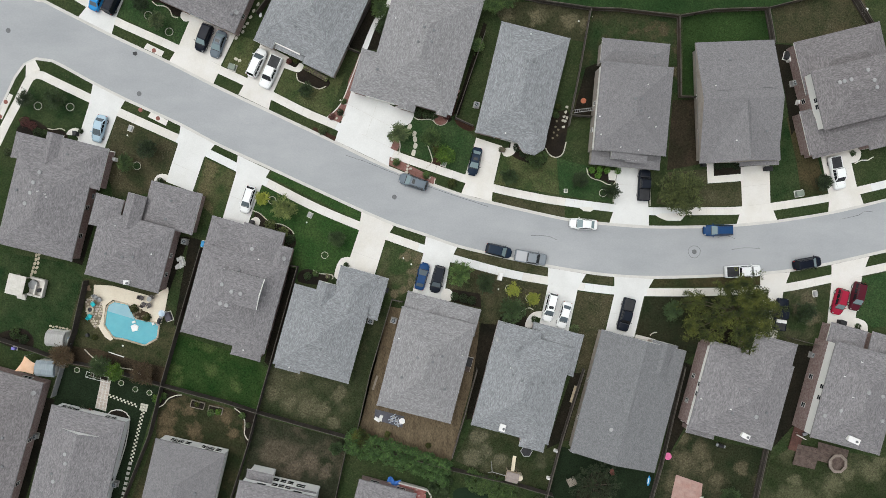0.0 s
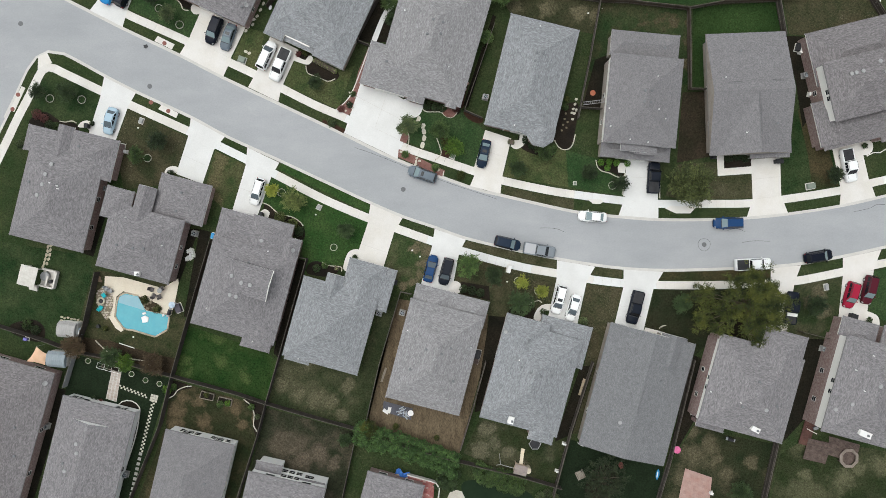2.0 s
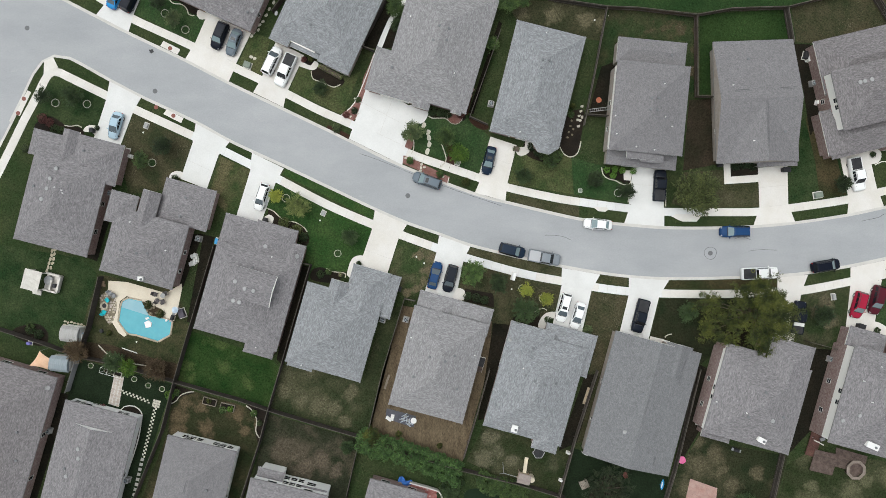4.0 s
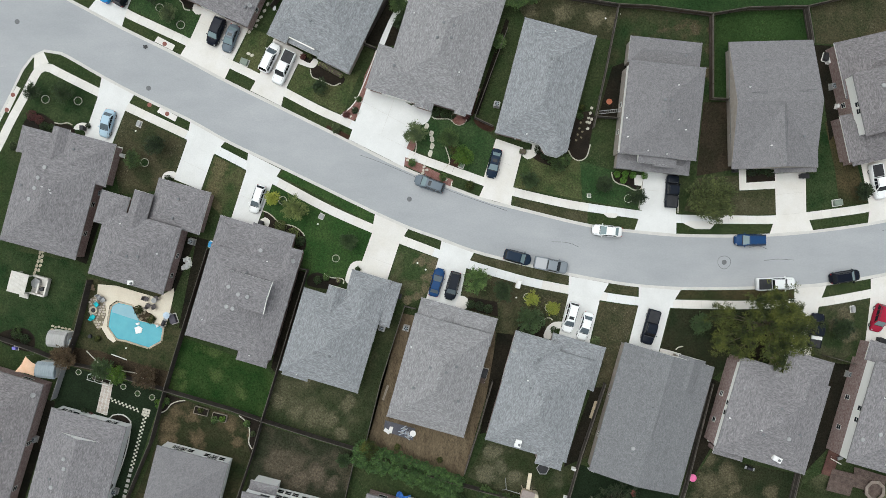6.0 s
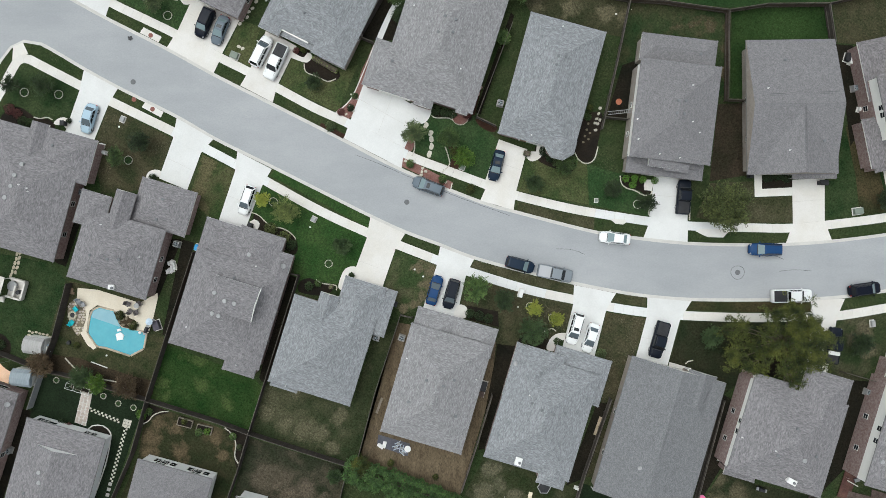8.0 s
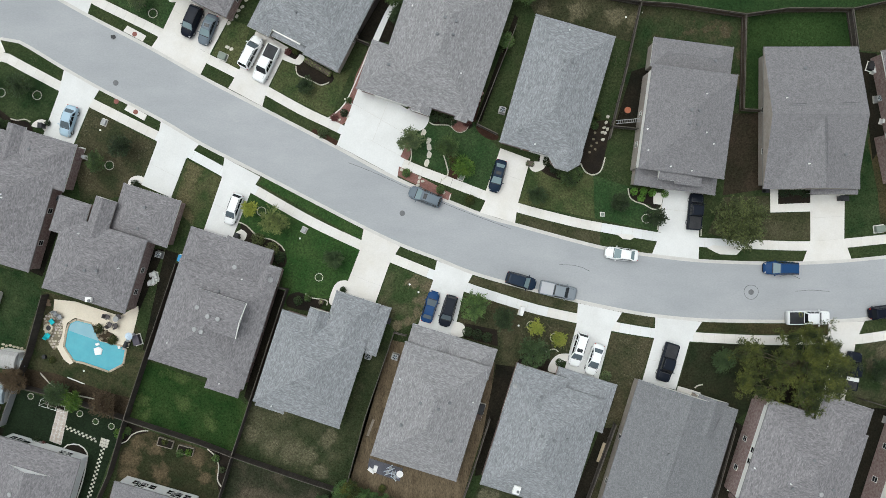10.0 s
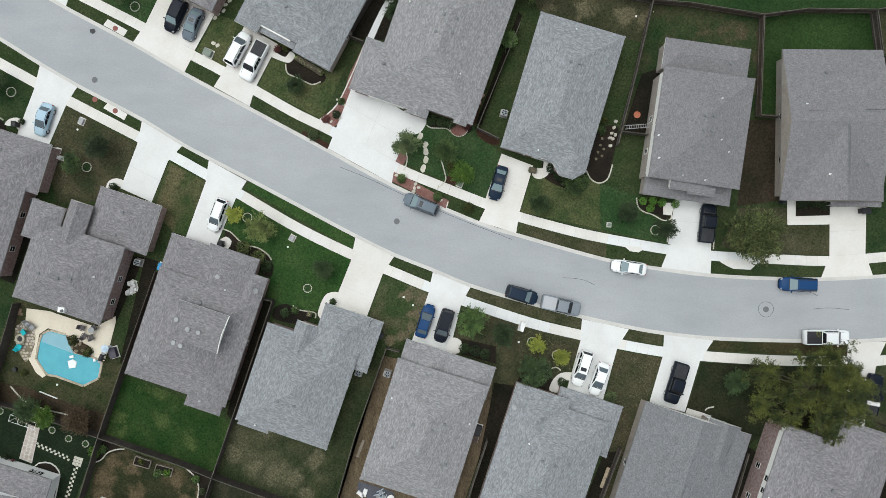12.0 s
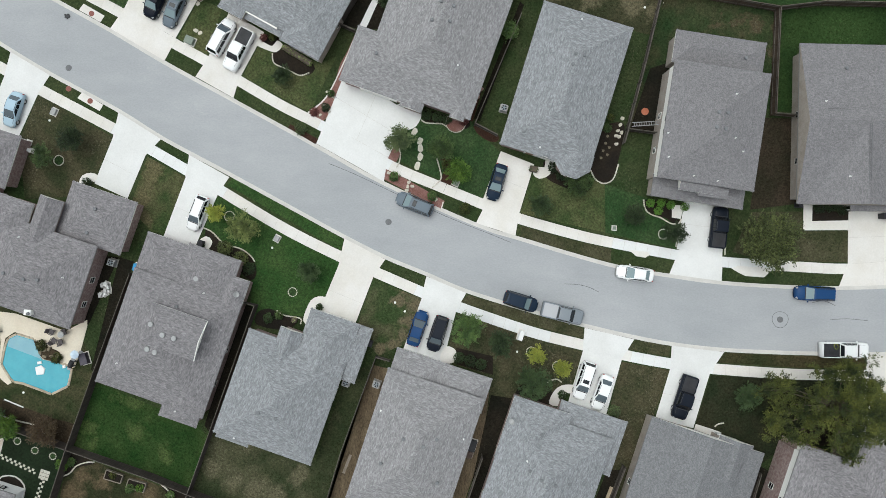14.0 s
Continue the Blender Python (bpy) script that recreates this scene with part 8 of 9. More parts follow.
ridge_strip(S6, 36.78, -17.69, 35.86, -19.53)
ridge_strip(S6, 32.06, -33.29, 31.70, -34.49)
ridge_strip(B2, -42.50, -37.04, -43.04, -39.08)
dish(S2, -25.67, -1.40, 30)
dish(S5, 8.60, -14.41, 200)
dish(N2, -29.11, 37.25, 200, 3.0)
dish(B0, -65.31, -22.78, 30)
dish(N1, -33.05, 37.67, 20, 3.0)


# white beam and posts of the porch beside the garage
bm = bmesh.new()
a_, b_ = Vector((*(-27.15, 33.26), 2.6)), Vector((*(-23.19, 31.39), 2.6))
inv = N2.matrix_basis.inverted()
rod(bm, inv @ a_, inv @ b_, 0.13, None, 4)
part("porch_beam", bm, M_TRIM, N2, "white porch beam")

# yellow rope coil on the open bed of the white pickup
coil = thing("rope_coil", "yellow rope coil lying on a pickup bed", "rope", 48.72, -3.19, 20, z=0.985)
bm = bmesh.new()
for i in range(14):
    a0, a1 = 0.449 * i, 0.449 * (i + 1)
    rod(bm, (0.24 * math.cos(a0), 0.34 * math.sin(a0), 0.04), (0.24 * math.cos(a1), 0.34 * math.sin(a1), 0.04), 0.05, None, 6)
part("rope", bm, M_LEAF_LIME, coil)


# ------------------------------------------------------------------ pool garden
WATER = [(-55.48, -10.26), (-55.20, -9.24), (-54.27, -8.68), (-52.06, -9.15), (-50.88, -11.49), (-48.85, -11.87), (-47.10, -12.34), (-47.39, -14.58), (-49.34, -15.70), (-53.12, -14.57), (-54.32, -14.47), (-55.78, -12.50)]
pad("patio", [(-57.56, -5.78), (-54.53, -5.97), (-48.08, -7.76), (-45.48, -6.17), (-45.40, -6.92), (-46.07, -10.28), (-46.63, -12.25), (-47.65, -12.52), (-48.85, -11.87), (-48.56, -10.56), (-51.05, -9.62), (-52.52, -8.78), (-54.54, -8.30),
              (-55.66, -9.14), (-55.95, -11.01), (-56.05, -12.60), (-54.50, -14.75), (-54.97, -15.03), (-55.88, -14.37), (-56.97, -12.59), (-56.41, -11.01), (-56.58, -9.14), (-57.67, -7.83)],
    "tan concrete patio round a pool", M_PATIO, 0.05, "patio", False)
pool = thing("swimming_pool", "turquoise swimming pool with a pale shallow shelf", "swimming pool", kind="structure")
bm = bmesh.new()
prism(bm, WATER, -0.02, 0.052)
part("water", bm, M_WATER, pool)
bm = bmesh.new()
prism(bm, [(-55.20, -9.33), (-54.27, -8.77), (-52.06, -9.24), (-50.97, -11.49), (-55.30, -10.17)], -0.01, 0.058)
part("shallow_shelf", bm, M_WATER2, pool, "pale shallow tanning shelf")
rng = random.Random(9)
loop = even(WATER + WATER[:1], 0.55)
cxp, cyp = sum(p[0] for p in WATER) / 12, sum(p[1] for p in WATER) / 12
for a, b in zip(loop, loop[1:] + loop[:1]):
    l = math.dist(a, b) or 1
    nx, ny = (b[1] - a[1]) / l, -(b[0] - a[0]) / l
    if (a[0] - cxp) * nx + (a[1] - cyp) * ny < 0:
        nx, ny = -nx, -ny
    w = 0.28
    bm = bmesh.new()
    g = 0.012
    prism(bm, [(a[0] + (b[0] - a[0]) * g, a[1] + (b[1] - a[1]) * g), (b[0] - (b[0] - a[0]) * g, b[1] - (b[1] - a[1]) * g), (b[0] + nx * w, b[1] + ny * w), (a[0] + nx * w, a[1] + ny * w)],
          0.0, 0.12 + rng.uniform(-0.01, 0.01), 0, 0.015)
    part("coping_stone", bm, M_COPING, pool)
bed([(-51.97, -9.24), (-50.87, -9.62), (-48.84, -10.37), (-48.29, -11.21), (-48.85, -11.77), (-50.42, -11.49), (-51.06, -11.02)], M_MULCHBED, "raised rock bed beside a pool", 0.2, False)
stones([(-51.3, -9.8, 10), (-50.5, -10.3, 40), (-49.9, -10.1, 70), (-49.5, -11.0, 20), (-50.4, -11.1, 0), (-48.8, -10.9, 60), (-51.0, -10.6, 90)], "brown rock in a poolside bed", "boulder", 0.55, 0.4, M_DULLSTONE, "boulders", 0.38, 21)
TERRACE = spline([(-58.98, -9.88), (-58.87, -8.58), (-58.04, -7.65), (-57.12, -8.02), (-56.30, -9.14), (-56.22, -10.63), (-56.79, -12.22), (-57.35, -13.06), (-58.44, -11.47)], 0.4, True)
terrace = pad("patio", TERRACE, "brown flagstone fire-pit terrace", M_DULLSTONE, 0.055, "patio", False)


def inside(p, poly):
    hit = False
    for a, b in zip(poly, poly[1:] + poly[:1]):
        if (a[1] > p[1]) != (b[1] > p[1]) and p[0] < a[0] + (b[0] - a[0]) * (p[1] - a[1]) / (b[1] - a[1]):
            hit = not hit
    return hit


rng = random.Random(31)
for i in range(9):
    for j in range(14):
        cx, cy = -59.0 + 0.42 * i + 0.2 * (j % 2) + rng.uniform(-0.06, 0.06), -13.0 + 0.4 * j + rng.uniform(-0.06, 0.06)
        if inside((cx, cy), TERRACE) and math.dist((cx, cy), (-58.06, -9.88)) > 0.7:
            bm = bmesh.new()
            prism(bm, [(cx + 0.21 * math.cos(w_ + rng.uniform(-0.3, 0.3)), cy + 0.19 * math.sin(w_ + rng.uniform(-0.3, 0.3))) for w_ in (0.5, 1.5, 2.5, 3.6, 4.6, 5.7)], 0.02, 0.075 + rng.uniform(0, 0.012), 0, 0.015)
            part("flagstone", bm, rng.choice((M_FLAG, M_DULLSTONE, M_PINKSTONE)), terrace)
t = thing("fire_pit", "round stone fire pit with dark ash", "fire pit", -58.06, -9.88, 0, "", 0.07)
bm = bmesh.new()
for i in range(14):
    a = 2 * math.pi * i / 14
    box(bm, 0.52 * math.cos(a), 0.52 * math.sin(a), 0, 0.3, 0.22, 0.35, math.degrees(a), 0, 0.02)
tagged(part("stone_ring", bm, M_FLAG, t), kind="stuff")
bm = bmesh.new()
drum(bm, 0, 0, 0, 0.2, 0.4, 12)
part("ash", bm, M_BLACK, t)


def deck_chair(x, y, turn, material, label, name="garden_chair"):
    t = thing(name, label, "chair", x, y, turn, "garden chairs", 0.06)
    for sx, sy in ((-0.3, -0.28), (-0.3, 0.28), (0.3, -0.28), (0.3, 0.28)):
        bm = bmesh.new()
        rod(bm, (sx, sy, 0), (sx, sy, 0.4), 0.025)
        part("leg", bm, M_GREY, t)
    bm = bmesh.new()
    box(bm, 0.05, 0, 0.36, 0.62, 0.62, 0.1, 0, 0, 0.03)
    part("seat", bm, material, t)
    bm = bmesh.new()
    loft(bm, [[(-0.22, -0.3, 0.42), (-0.30, -0.3, 0.42), (-0.30, 0.3, 0.42), (-0.22, 0.3, 0.42)], [(-0.42, -0.28, 0.95), (-0.50, -0.28, 0.95), (-0.50, 0.28, 0.95), (-0.42, 0.28, 0.95)]])
    part("backrest", bm, material, t)
    for s in (-1, 1):
        bm = bmesh.new()
        box(bm, 0.0, 0.33 * s, 0.56, 0.62, 0.08, 0.05)
        part("armrest", bm, material, t)


deck_chair(-57.50, -8.95, 220, M_TEAL, "bright teal garden chair at a fire pit")
deck_chair(-58.07, -11.00, 60, M_TEAL, "bright teal garden chair at a fire pit")
for x, y, turn in ((-57.12, -7.83, -60), (-56.48, -8.21, -60)):
    deck_chair(x, y, turn, M_GREY, "dark slatted reclining chair on a patio")


def round_table(x, y, r, h, material, label, name="garden_table", z=0.05):
    t = thing(name, label, "table", x, y, 0, "", z)
    bm = bmesh.new()
    drum(bm, 0, 0, h - 0.04, h, r, 18, 0, 0.02)
    part("tabletop", bm, material, t)
    bm = bmesh.new()
    rod(bm, (0, 0, 0), (0, 0, h - 0.03), 0.05)
    part("pedestal", bm, M_GREY, t)
    bm = bmesh.new()
    drum(bm, 0, 0, 0, 0.05, r * 0.5, 12, 0, 0.03)
    part("base", bm, M_GREY, t)


round_table(-48.27, -8.13, 0.42, 0.74, M_LIGHTGREY, "grey round patio table")
for dx, dy, turn in ((-0.85, 0.3, -20), (0.8, 0.4, 200), (0.4, -0.9, 110), (-0.5, -0.8, 60)):
    x, y = (-48.82, -8.22)
    deck_chair(x + dx, y + dy, turn, M_DARKCHAIR, "dark metal patio chair at a table", "patio_chair")


def parasol(x, y, r, h, material, label):
    t = thing("parasol", label, "parasol", x, y, 10, "", 0.04)
    bm = bmesh.new()
    rod(bm, (0, 0, 0), (0, 0, h), 0.03)
    part("pole", bm, M_GREY, t)
    bm = bmesh.new()
    drum(bm, 0, 0, 0, 0.1, 0.28, 12)
    part("base", bm, M_GREY, t)
    bm = bmesh.new()
    n = 8
    rim = [bm.verts.new((*p, h - 0.28)) for p in ring(0, 0, r, n)]
    top = bm.verts.new((0, 0, h))
    low = [bm.verts.new((*p, h - 0.32)) for p in ring(0, 0, r, n)]
    for i in range(n):
        bm.faces.new((rim[i], rim[(i + 1) % n], top))
        bm.faces.new((low[i], low[(i + 1) % n], rim[(i + 1) % n], rim[i]))
    bm.faces.new(low[::-1])
    part("canopy", bm, material, t)


parasol(-45.97, -10.38, 0.55, 1.7, M_PALEBLUE, "small folded pale blue and white parasol")


def grill(x, y, turn, label="black covered barbecue grill on a patio"):
    t = thing("barbecue_grill", label, "grill", x, y, turn, "grills", 0.05)
    for sx in (-0.3, 0.3):
        bm = bmesh.new()
        box(bm, sx, 0, 0, 0.06, 0.5, 0.8)
        part("leg", bm, M_BLACK, t)
    bm = bmesh.new()
    loft(bm, [[(s, -0.28, 0.8), (s, 0.28, 0.8), (s, 0.25, 1.05), (s, 0.1, 1.18), (s, -0.1, 1.18), (s, -0.25, 1.05)] for s in (-0.42, -0.38, 0.38, 0.42)])
    part("lid", bm, M_BLACK, t)
    for s in (-1, 1):
        bm = bmesh.new()
        box(bm, 0.62 * s, 0, 0.84, 0.36, 0.46, 0.04)
        part("side_shelf", bm, M_GREY, t)


grill(-46.63, -11.68, 70)
grill(46.42, -32.87, -15, "dark barbecue grill in a back garden")
grill(-12.10, -38.64, -15, "black barbecue grill beside a house wall")
utility_box(-45.33, -11.03, 0.9, 1.4, 0.7, 20, M_DARKBOX, "dark storage box on a lawn edge", "storage_box")


def float_toy(x, y, pts, label, z=0.055):
    t = thing("pool_float", label, "pool float", x, y, 20, "", z)
    bm = bmesh.new()
    prism(bm, pts, 0, 0.1, 0, 0.05)
    part("float_body", bm, M_WHITE, t)


float_toy(-50.98, -12.89, [(-0.6, -0.5), (0.3, -0.65), (0.7, 0.0), (0.3, 0.55), (-0.5, 0.5)], "white inflatable float on the pool")
float_toy(-51.07, -11.95, [(-0.3, -0.15), (0.3, -0.2), (0.3, 0.15), (-0.3, 0.2)], "small pale float on the pool edge", 0.13)
float_toy(-47.93, -12.24, [(-0.2, -0.2), (0.2, -0.2), (0.2, 0.2), (-0.2, 0.2)], "small white skimmer on the pool edge", 0.13)
# loose timber, planks and pipes
for a, b, w, m, label in (((-55.26, -16.90), (-52.77, -17.75), 0.12, M_WHITE, "pale curved plank on dry grass"), ((21.35, -25.64), (22.19, -22.88), 0.5, M_TANWOOD, "pale timber board leaning in a side yard"),
                          ((-11.80, -23.38), (-11.04, -21.02), 0.35, M_FENCE_PALE, "pale board leaning on a fence"), ((59.56, -30.94), (60.82, -31.52), 0.2, M_WHITE, "white plank on a deck"),
                          ((-59.13, -5.87), (-58.21, -6.16), 0.5, M_FENCE_NEW, "brown timber stack beside a fence"), ((-59.13, -6.43), (-58.03, -6.62), 0.4, M_FENCE_NEW, "brown timber stack beside a fence")):
    t = thing("plank", label, "plank", (a[0] + b[0]) / 2, (a[1] + b[1]) / 2, math.degrees(math.atan2(b[1] - a[1], b[0] - a[0])), "loose planks")
    bm = bmesh.new()
    box(bm, 0, 0, 0.01, math.dist(a, b), w, 0.1, 0, 0, 0.01)
    part("board", bm, m, t)


# ------------------------------------------------------------------ sheds, pavilion, canopies
def shed(x, y, w, d, turn, roof, wall, label, eave=1.9, rise=0.55):
    t = thing("shed", label, "shed", x, y, turn, "garden sheds")
    bm = bmesh.new()
    box(bm, 0, 0, -0.02, w - 0.2, d - 0.2, eave)
    part("wall", bm, wall, t)
    bm = bmesh.new()
    prof = [(-d / 2, eave - 0.1), (-d * 0.32, eave + rise * 0.7), (0, eave + rise), (d * 0.32, eave + rise * 0.7), (d / 2, eave - 0.1), (d / 2 - 0.05, eave - 0.16), (-d / 2 + 0.05, eave - 0.16)]
    n = 6
    loft(bm, [[(-w / 2 + w * i / n, yy, zz + (0.012 if i % 2 else 0)) for yy, zz in prof] for i in range(n + 1)])
    part("roof", bm, roof, t)
    bm = bmesh.new()
    box(bm, w / 2 - 0.09, 0, 0.02, 0.05, 0.9, 1.75)
    part("door", bm, M_TRIM, t)


shed(-62.80, -14.40, 2.9, 2.6, -7, M_SHEDROOF, M_SIDING, "small shed with a ribbed grey roof")
shed(-64.47, -19.25, 3.0, 2.6, -5, M_BLUEROOF, M_SIDING, "barn-shaped shed with a blue-grey roof")
shed(-61.30, -14.85, 0.8, 1.1, -7, M_PALEBLUE, M_LIGHTGREY, "small pale blue plastic store box", 0.9, 0.2)

pav = thing("garden_pavilion", "cream timber pavilion with a flat slatted roof and deck", "pavilion", -67.71, -5.94, -14)
pav.scale = (0.88, 0.92, 0.9)
for sx in (-2.6, -0.1):
    for sy in (-1.5, 1.5):
        bm = bmesh.new()
        box(bm, sx, sy, -0.02, 0.14, 0.14, 2.45)
        part("post", bm, M_CREAM, pav)
for i in range(16):
    bm = bmesh.new()
    box(bm, -2.85 + 3.0 * i / 15, 0, 2.45, 0.19, 3.6, 0.06, 0, 0, 0.01)
    part("roof_slat", bm, M_CREAM, pav)
bm = bmesh.new()
box(bm, 1.4, 0.1, -0.02, 2.8, 3.0, 0.4)
part("deck", bm, M_CREAM, pav)
for x0, y0, x1, y1 in ((0.1, 1.6, 2.8, 1.6), (2.8, 1.6, 2.8, -1.4), (2.8, -1.4, 0.2, -1.4), (1.4, -1.4, 1.4, 0.6)):
    bm = bmesh.new()
    box(bm, (x0 + x1) / 2, (y0 + y1) / 2, 0.38, max(abs(x1 - x0), 0.3), max(abs(y1 - y0), 0.3), 0.75)
    part("bench", bm, M_CREAM, pav)
bm = bmesh.new()
drum(bm, 0.75, 0.4, 0.38, 0.95, 0.85, 8)
part("tub", bm, M_LIGHTGREY, pav, "grey eight-sided tub")
bm = bmesh.new()
drum(bm, 2.1, -0.3, 0.39, 1.2, 0.35, 10)
part("planter", bm, M_BLACK, pav)
for i in range(3):
    bm = bmesh.new()
    box(bm, -1.2, -2.0 - 0.3 * i, -0.02, 1.6, 0.3, 0.5 - 0.15 * i)
    part("step", bm, M_CREAM, pav)

can = thing("shade_canopy", "faded orange four-pointed shade canopy", "canopy", -67.43, -18.78, 0)
x0, y0 = (-67.43, -18.78)
tips = [(-67.56, -17.10), (-65.59, -18.47), (-66.24, -20.12), (-69.20, -19.55)]
for x, y in tips:
    bm = bmesh.new()
    rod(bm, (x - x0, y - y0, 0), (x - x0, y - y0, 2.15), 0.03)
    part("pole", bm, M_GREY, can)
bm = bmesh.new()
n = 6
grid = [[None] * (n + 1) for _ in range(n + 1)]
for i in range(n + 1):
    for j in range(n + 1):
        px, py = quad_at(tips, i / n, j / n)
        u, v = i / n - 0.5, j / n - 0.5
        pull = 0.13 * ((1 - 4 * u * u) * abs(v) * 2 + (1 - 4 * v * v) * abs(u) * 2)
        cx, cy = sum(t[0] for t in tips) / 4, sum(t[1] for t in tips) / 4
        grid[i][j] = bm.verts.new((px + (cx - px) * pull - x0, py + (cy - py) * pull - y0, 2.15 + 0.45 * (1 - 4 * u * u) * (1 - 4 * v * v)))
for i in range(n):
    for j in range(n):
        bm.faces.new((grid[i][j], grid[i + 1][j], grid[i + 1][j + 1], grid[i][j + 1]))
part("cloth", bm, M_ORANGE, can)

# raised vegetable beds and a garden frame
for q in (((-41.62, -24.84), (-39.48, -25.41), (-39.77, -26.44), (-41.90, -25.96)), ((-38.74, -25.79), (-36.51, -26.27), (-36.79, -27.40), (-39.02, -26.83)), ((-57.87, -20.26), (-55.02, -21.11), (-55.20, -21.67), (-58.06, -20.82))):
    cx, cy = sum(p[0] for p in q) / 4, sum(p[1] for p in q) / 4
    t = thing("raised_bed", "timber-framed raised vegetable bed with dark soil", "raised bed", cx, cy, 0, "raised beds")
    for a, b in zip(q, q[1:] + q[:1]):
        bm = bmesh.new()
        box(bm, (a[0] + b[0]) / 2 - cx, (a[1] + b[1]) / 2 - cy, -0.02, math.dist(a, b), 0.09, 0.4, math.degrees(math.atan2(b[1] - a[1], b[0] - a[0])))
        part("board", bm, M_FENCE_PALE, t)
    bm = bmesh.new()
    prism(bm, [(p[0] - cx, p[1] - cy) for p in q], -0.02, 0.3)
    part("soil", bm, M_SOIL, t)
frm = thing("cold_frame", "white pipe cold frame along a fence", "cold frame", -56.49, -20.82, -15)
for i in range(4):
    bm = bmesh.new()
    rod(bm, (-1.8 + 1.2 * i, -0.4, 0), (-1.8 + 1.2 * i, -0.4, 1.4), 0.03)
    rod(bm, (-1.8 + 1.2 * i, -0.4, 1.4), (-1.8 + 1.2 * i, 0.5, 1.4), 0.03)
    rod(bm, (-1.8 + 1.2 * i, 0.5, 1.4), (-1.8 + 1.2 * i, 0.5, 0), 0.03)
    part("hoop", bm, M_WHITE, frm)
for y in (-0.4, 0.5):
    bm = bmesh.new()
    rod(bm, (-1.8, y, 1.4), (1.8, y, 1.4), 0.03)
    part("top_pipe", bm, M_WHITE, frm)

# ------------------------------------------------------------------ other gardens
# small patio with loose furniture
pad("patio", [(-11.43, -26.60), (-6.53, -27.86), (-6.91, -29.76), (-11.62, -28.31)], "small dark grey patio", M_DARKPATIO, 0.03, "patio", False)
round_table(-6.91, -28.43, 0.5, 0.75, M_WHITE, "white round garden table")
for x, y, turn in ((-8.32, -27.85, 30), (-7.85, -28.52, 80), (-8.70, -28.42, 200), (-7.66, -29.09, 140)):
    t = thing("folding_chair", "folded pale aluminium garden chair lying over", "chair", x, y, turn, "folding chairs", 0.03)
    for s in (-0.25, 0.25):
        bm = bmesh.new()
        rod(bm, (-0.55, s, 0.05), (0.55, s, 0.35), 0.025)
        part("frame_tube", bm, M_PALEBLUE, t)
        bm = bmesh.new()
        rod(bm, (-0.5, s, 0.4), (0.5, s, 0.05), 0.025)
        part("leg", bm, M_PALEBLUE, t)
    bm = bmesh.new()
    box(bm, 0, 0, 0.2, 0.5, 0.46, 0.03)
    part("seat", bm, M_GREY, t)
t = thing("lounger_cushion", "white folded lounger cushion on a patio", "cushion", -10.77, -28.22, 20, "", 0.03)
for k, turn in ((-0.3, 35), (0.3, -35)):
    bm = bmesh.new()
    box(bm, k, 0, 0, 0.55, 1.05, 0.16, turn, 0, 0.05)
    part("cushion_half", bm, M_WHITE, t)

# play set
play = thing("play_set", "wooden play set with a cream slide and swing beam", "play set", 11.19, -37.40, -14)
for sx, sy in ((-0.8, -0.6), (0.8, -0.6), (-0.8, 0.6), (0.8, 0.6)):
    bm = bmesh.new()
    box(bm, sx, sy, 0, 0.1, 0.1, 2.4)
    part("post", bm, M_TANWOOD, play)
bm = bmesh.new()
box(bm, 0, 0, 1.2, 1.8, 1.4, 0.08)
part("platform", bm, M_TANWOOD, play)
bm = bmesh.new()
roof_mesh(bm, 2.1, 1.6, "u", "gg", 0.6, 0.06, 2.35)
part("roof", bm, [M_TANROOF, M_TANROOF, M_TANROOF], play)
bm = bmesh.new()
loft(bm, [[(-0.3, y_, z_ + 0.16), (-0.26, y_, z_), (0.26, y_, z_), (0.3, y_, z_ + 0.16), (0.24, y_, z_ + 0.04), (-0.24, y_, z_ + 0.04)]
          for y_, z_ in ((0.7, 1.25), (1.1, 1.1), (1.9, 0.55), (2.5, 0.2), (2.9, 0.1))])
part("slide", bm, M_CREAMPLASTIC, play, "cream plastic slide")
bm = bmesh.new()
rod(bm, (-0.8, 0.0, 2.2), (-3.4, 0.1, 2.2), 0.05)
rod(bm, (-3.4, 0.1, 2.2), (-3.6, -0.9, 0), 0.05)
rod(bm, (-3.4, 0.1, 2.2), (-3.6, 1.1, 0), 0.05)
part("swing_beam", bm, M_LIGHTGREY, play)
bm = bmesh.new()
drum(bm, 1.5, -0.1, 0, 1.5, 0.55, 14, 0, 0.1)
part("tube_tower", bm, M_CREAMPLASTIC, play, "cream plastic crawl tower")

tramp = thing("trampoline", "small six-sided trampoline with a pale rim", "trampoline", 13.84, -33.70, 0)
bm = bmesh.new()
drum(bm, 0, 0, 0.42, 0.46, 0.9, 6)
part("mat", bm, M_BLACK, tramp)
for i in range(6):
    a, b = math.pi * i / 3, math.pi * (i + 1) / 3
    bm = bmesh.new()
    rod(bm, (0.98 * math.cos(a), 0.98 * math.sin(a), 0.45), (0.98 * math.cos(b), 0.98 * math.sin(b), 0.45), 0.06)
    part("rim_tube", bm, M_LIGHTGREY, tramp)
    bm = bmesh.new()
    rod(bm, (0.98 * math.cos(a), 0.98 * math.sin(a), 0), (0.98 * math.cos(a), 0.98 * math.sin(a), 0.45), 0.03)
    part("leg", bm, M_LIGHTGREY, tramp)


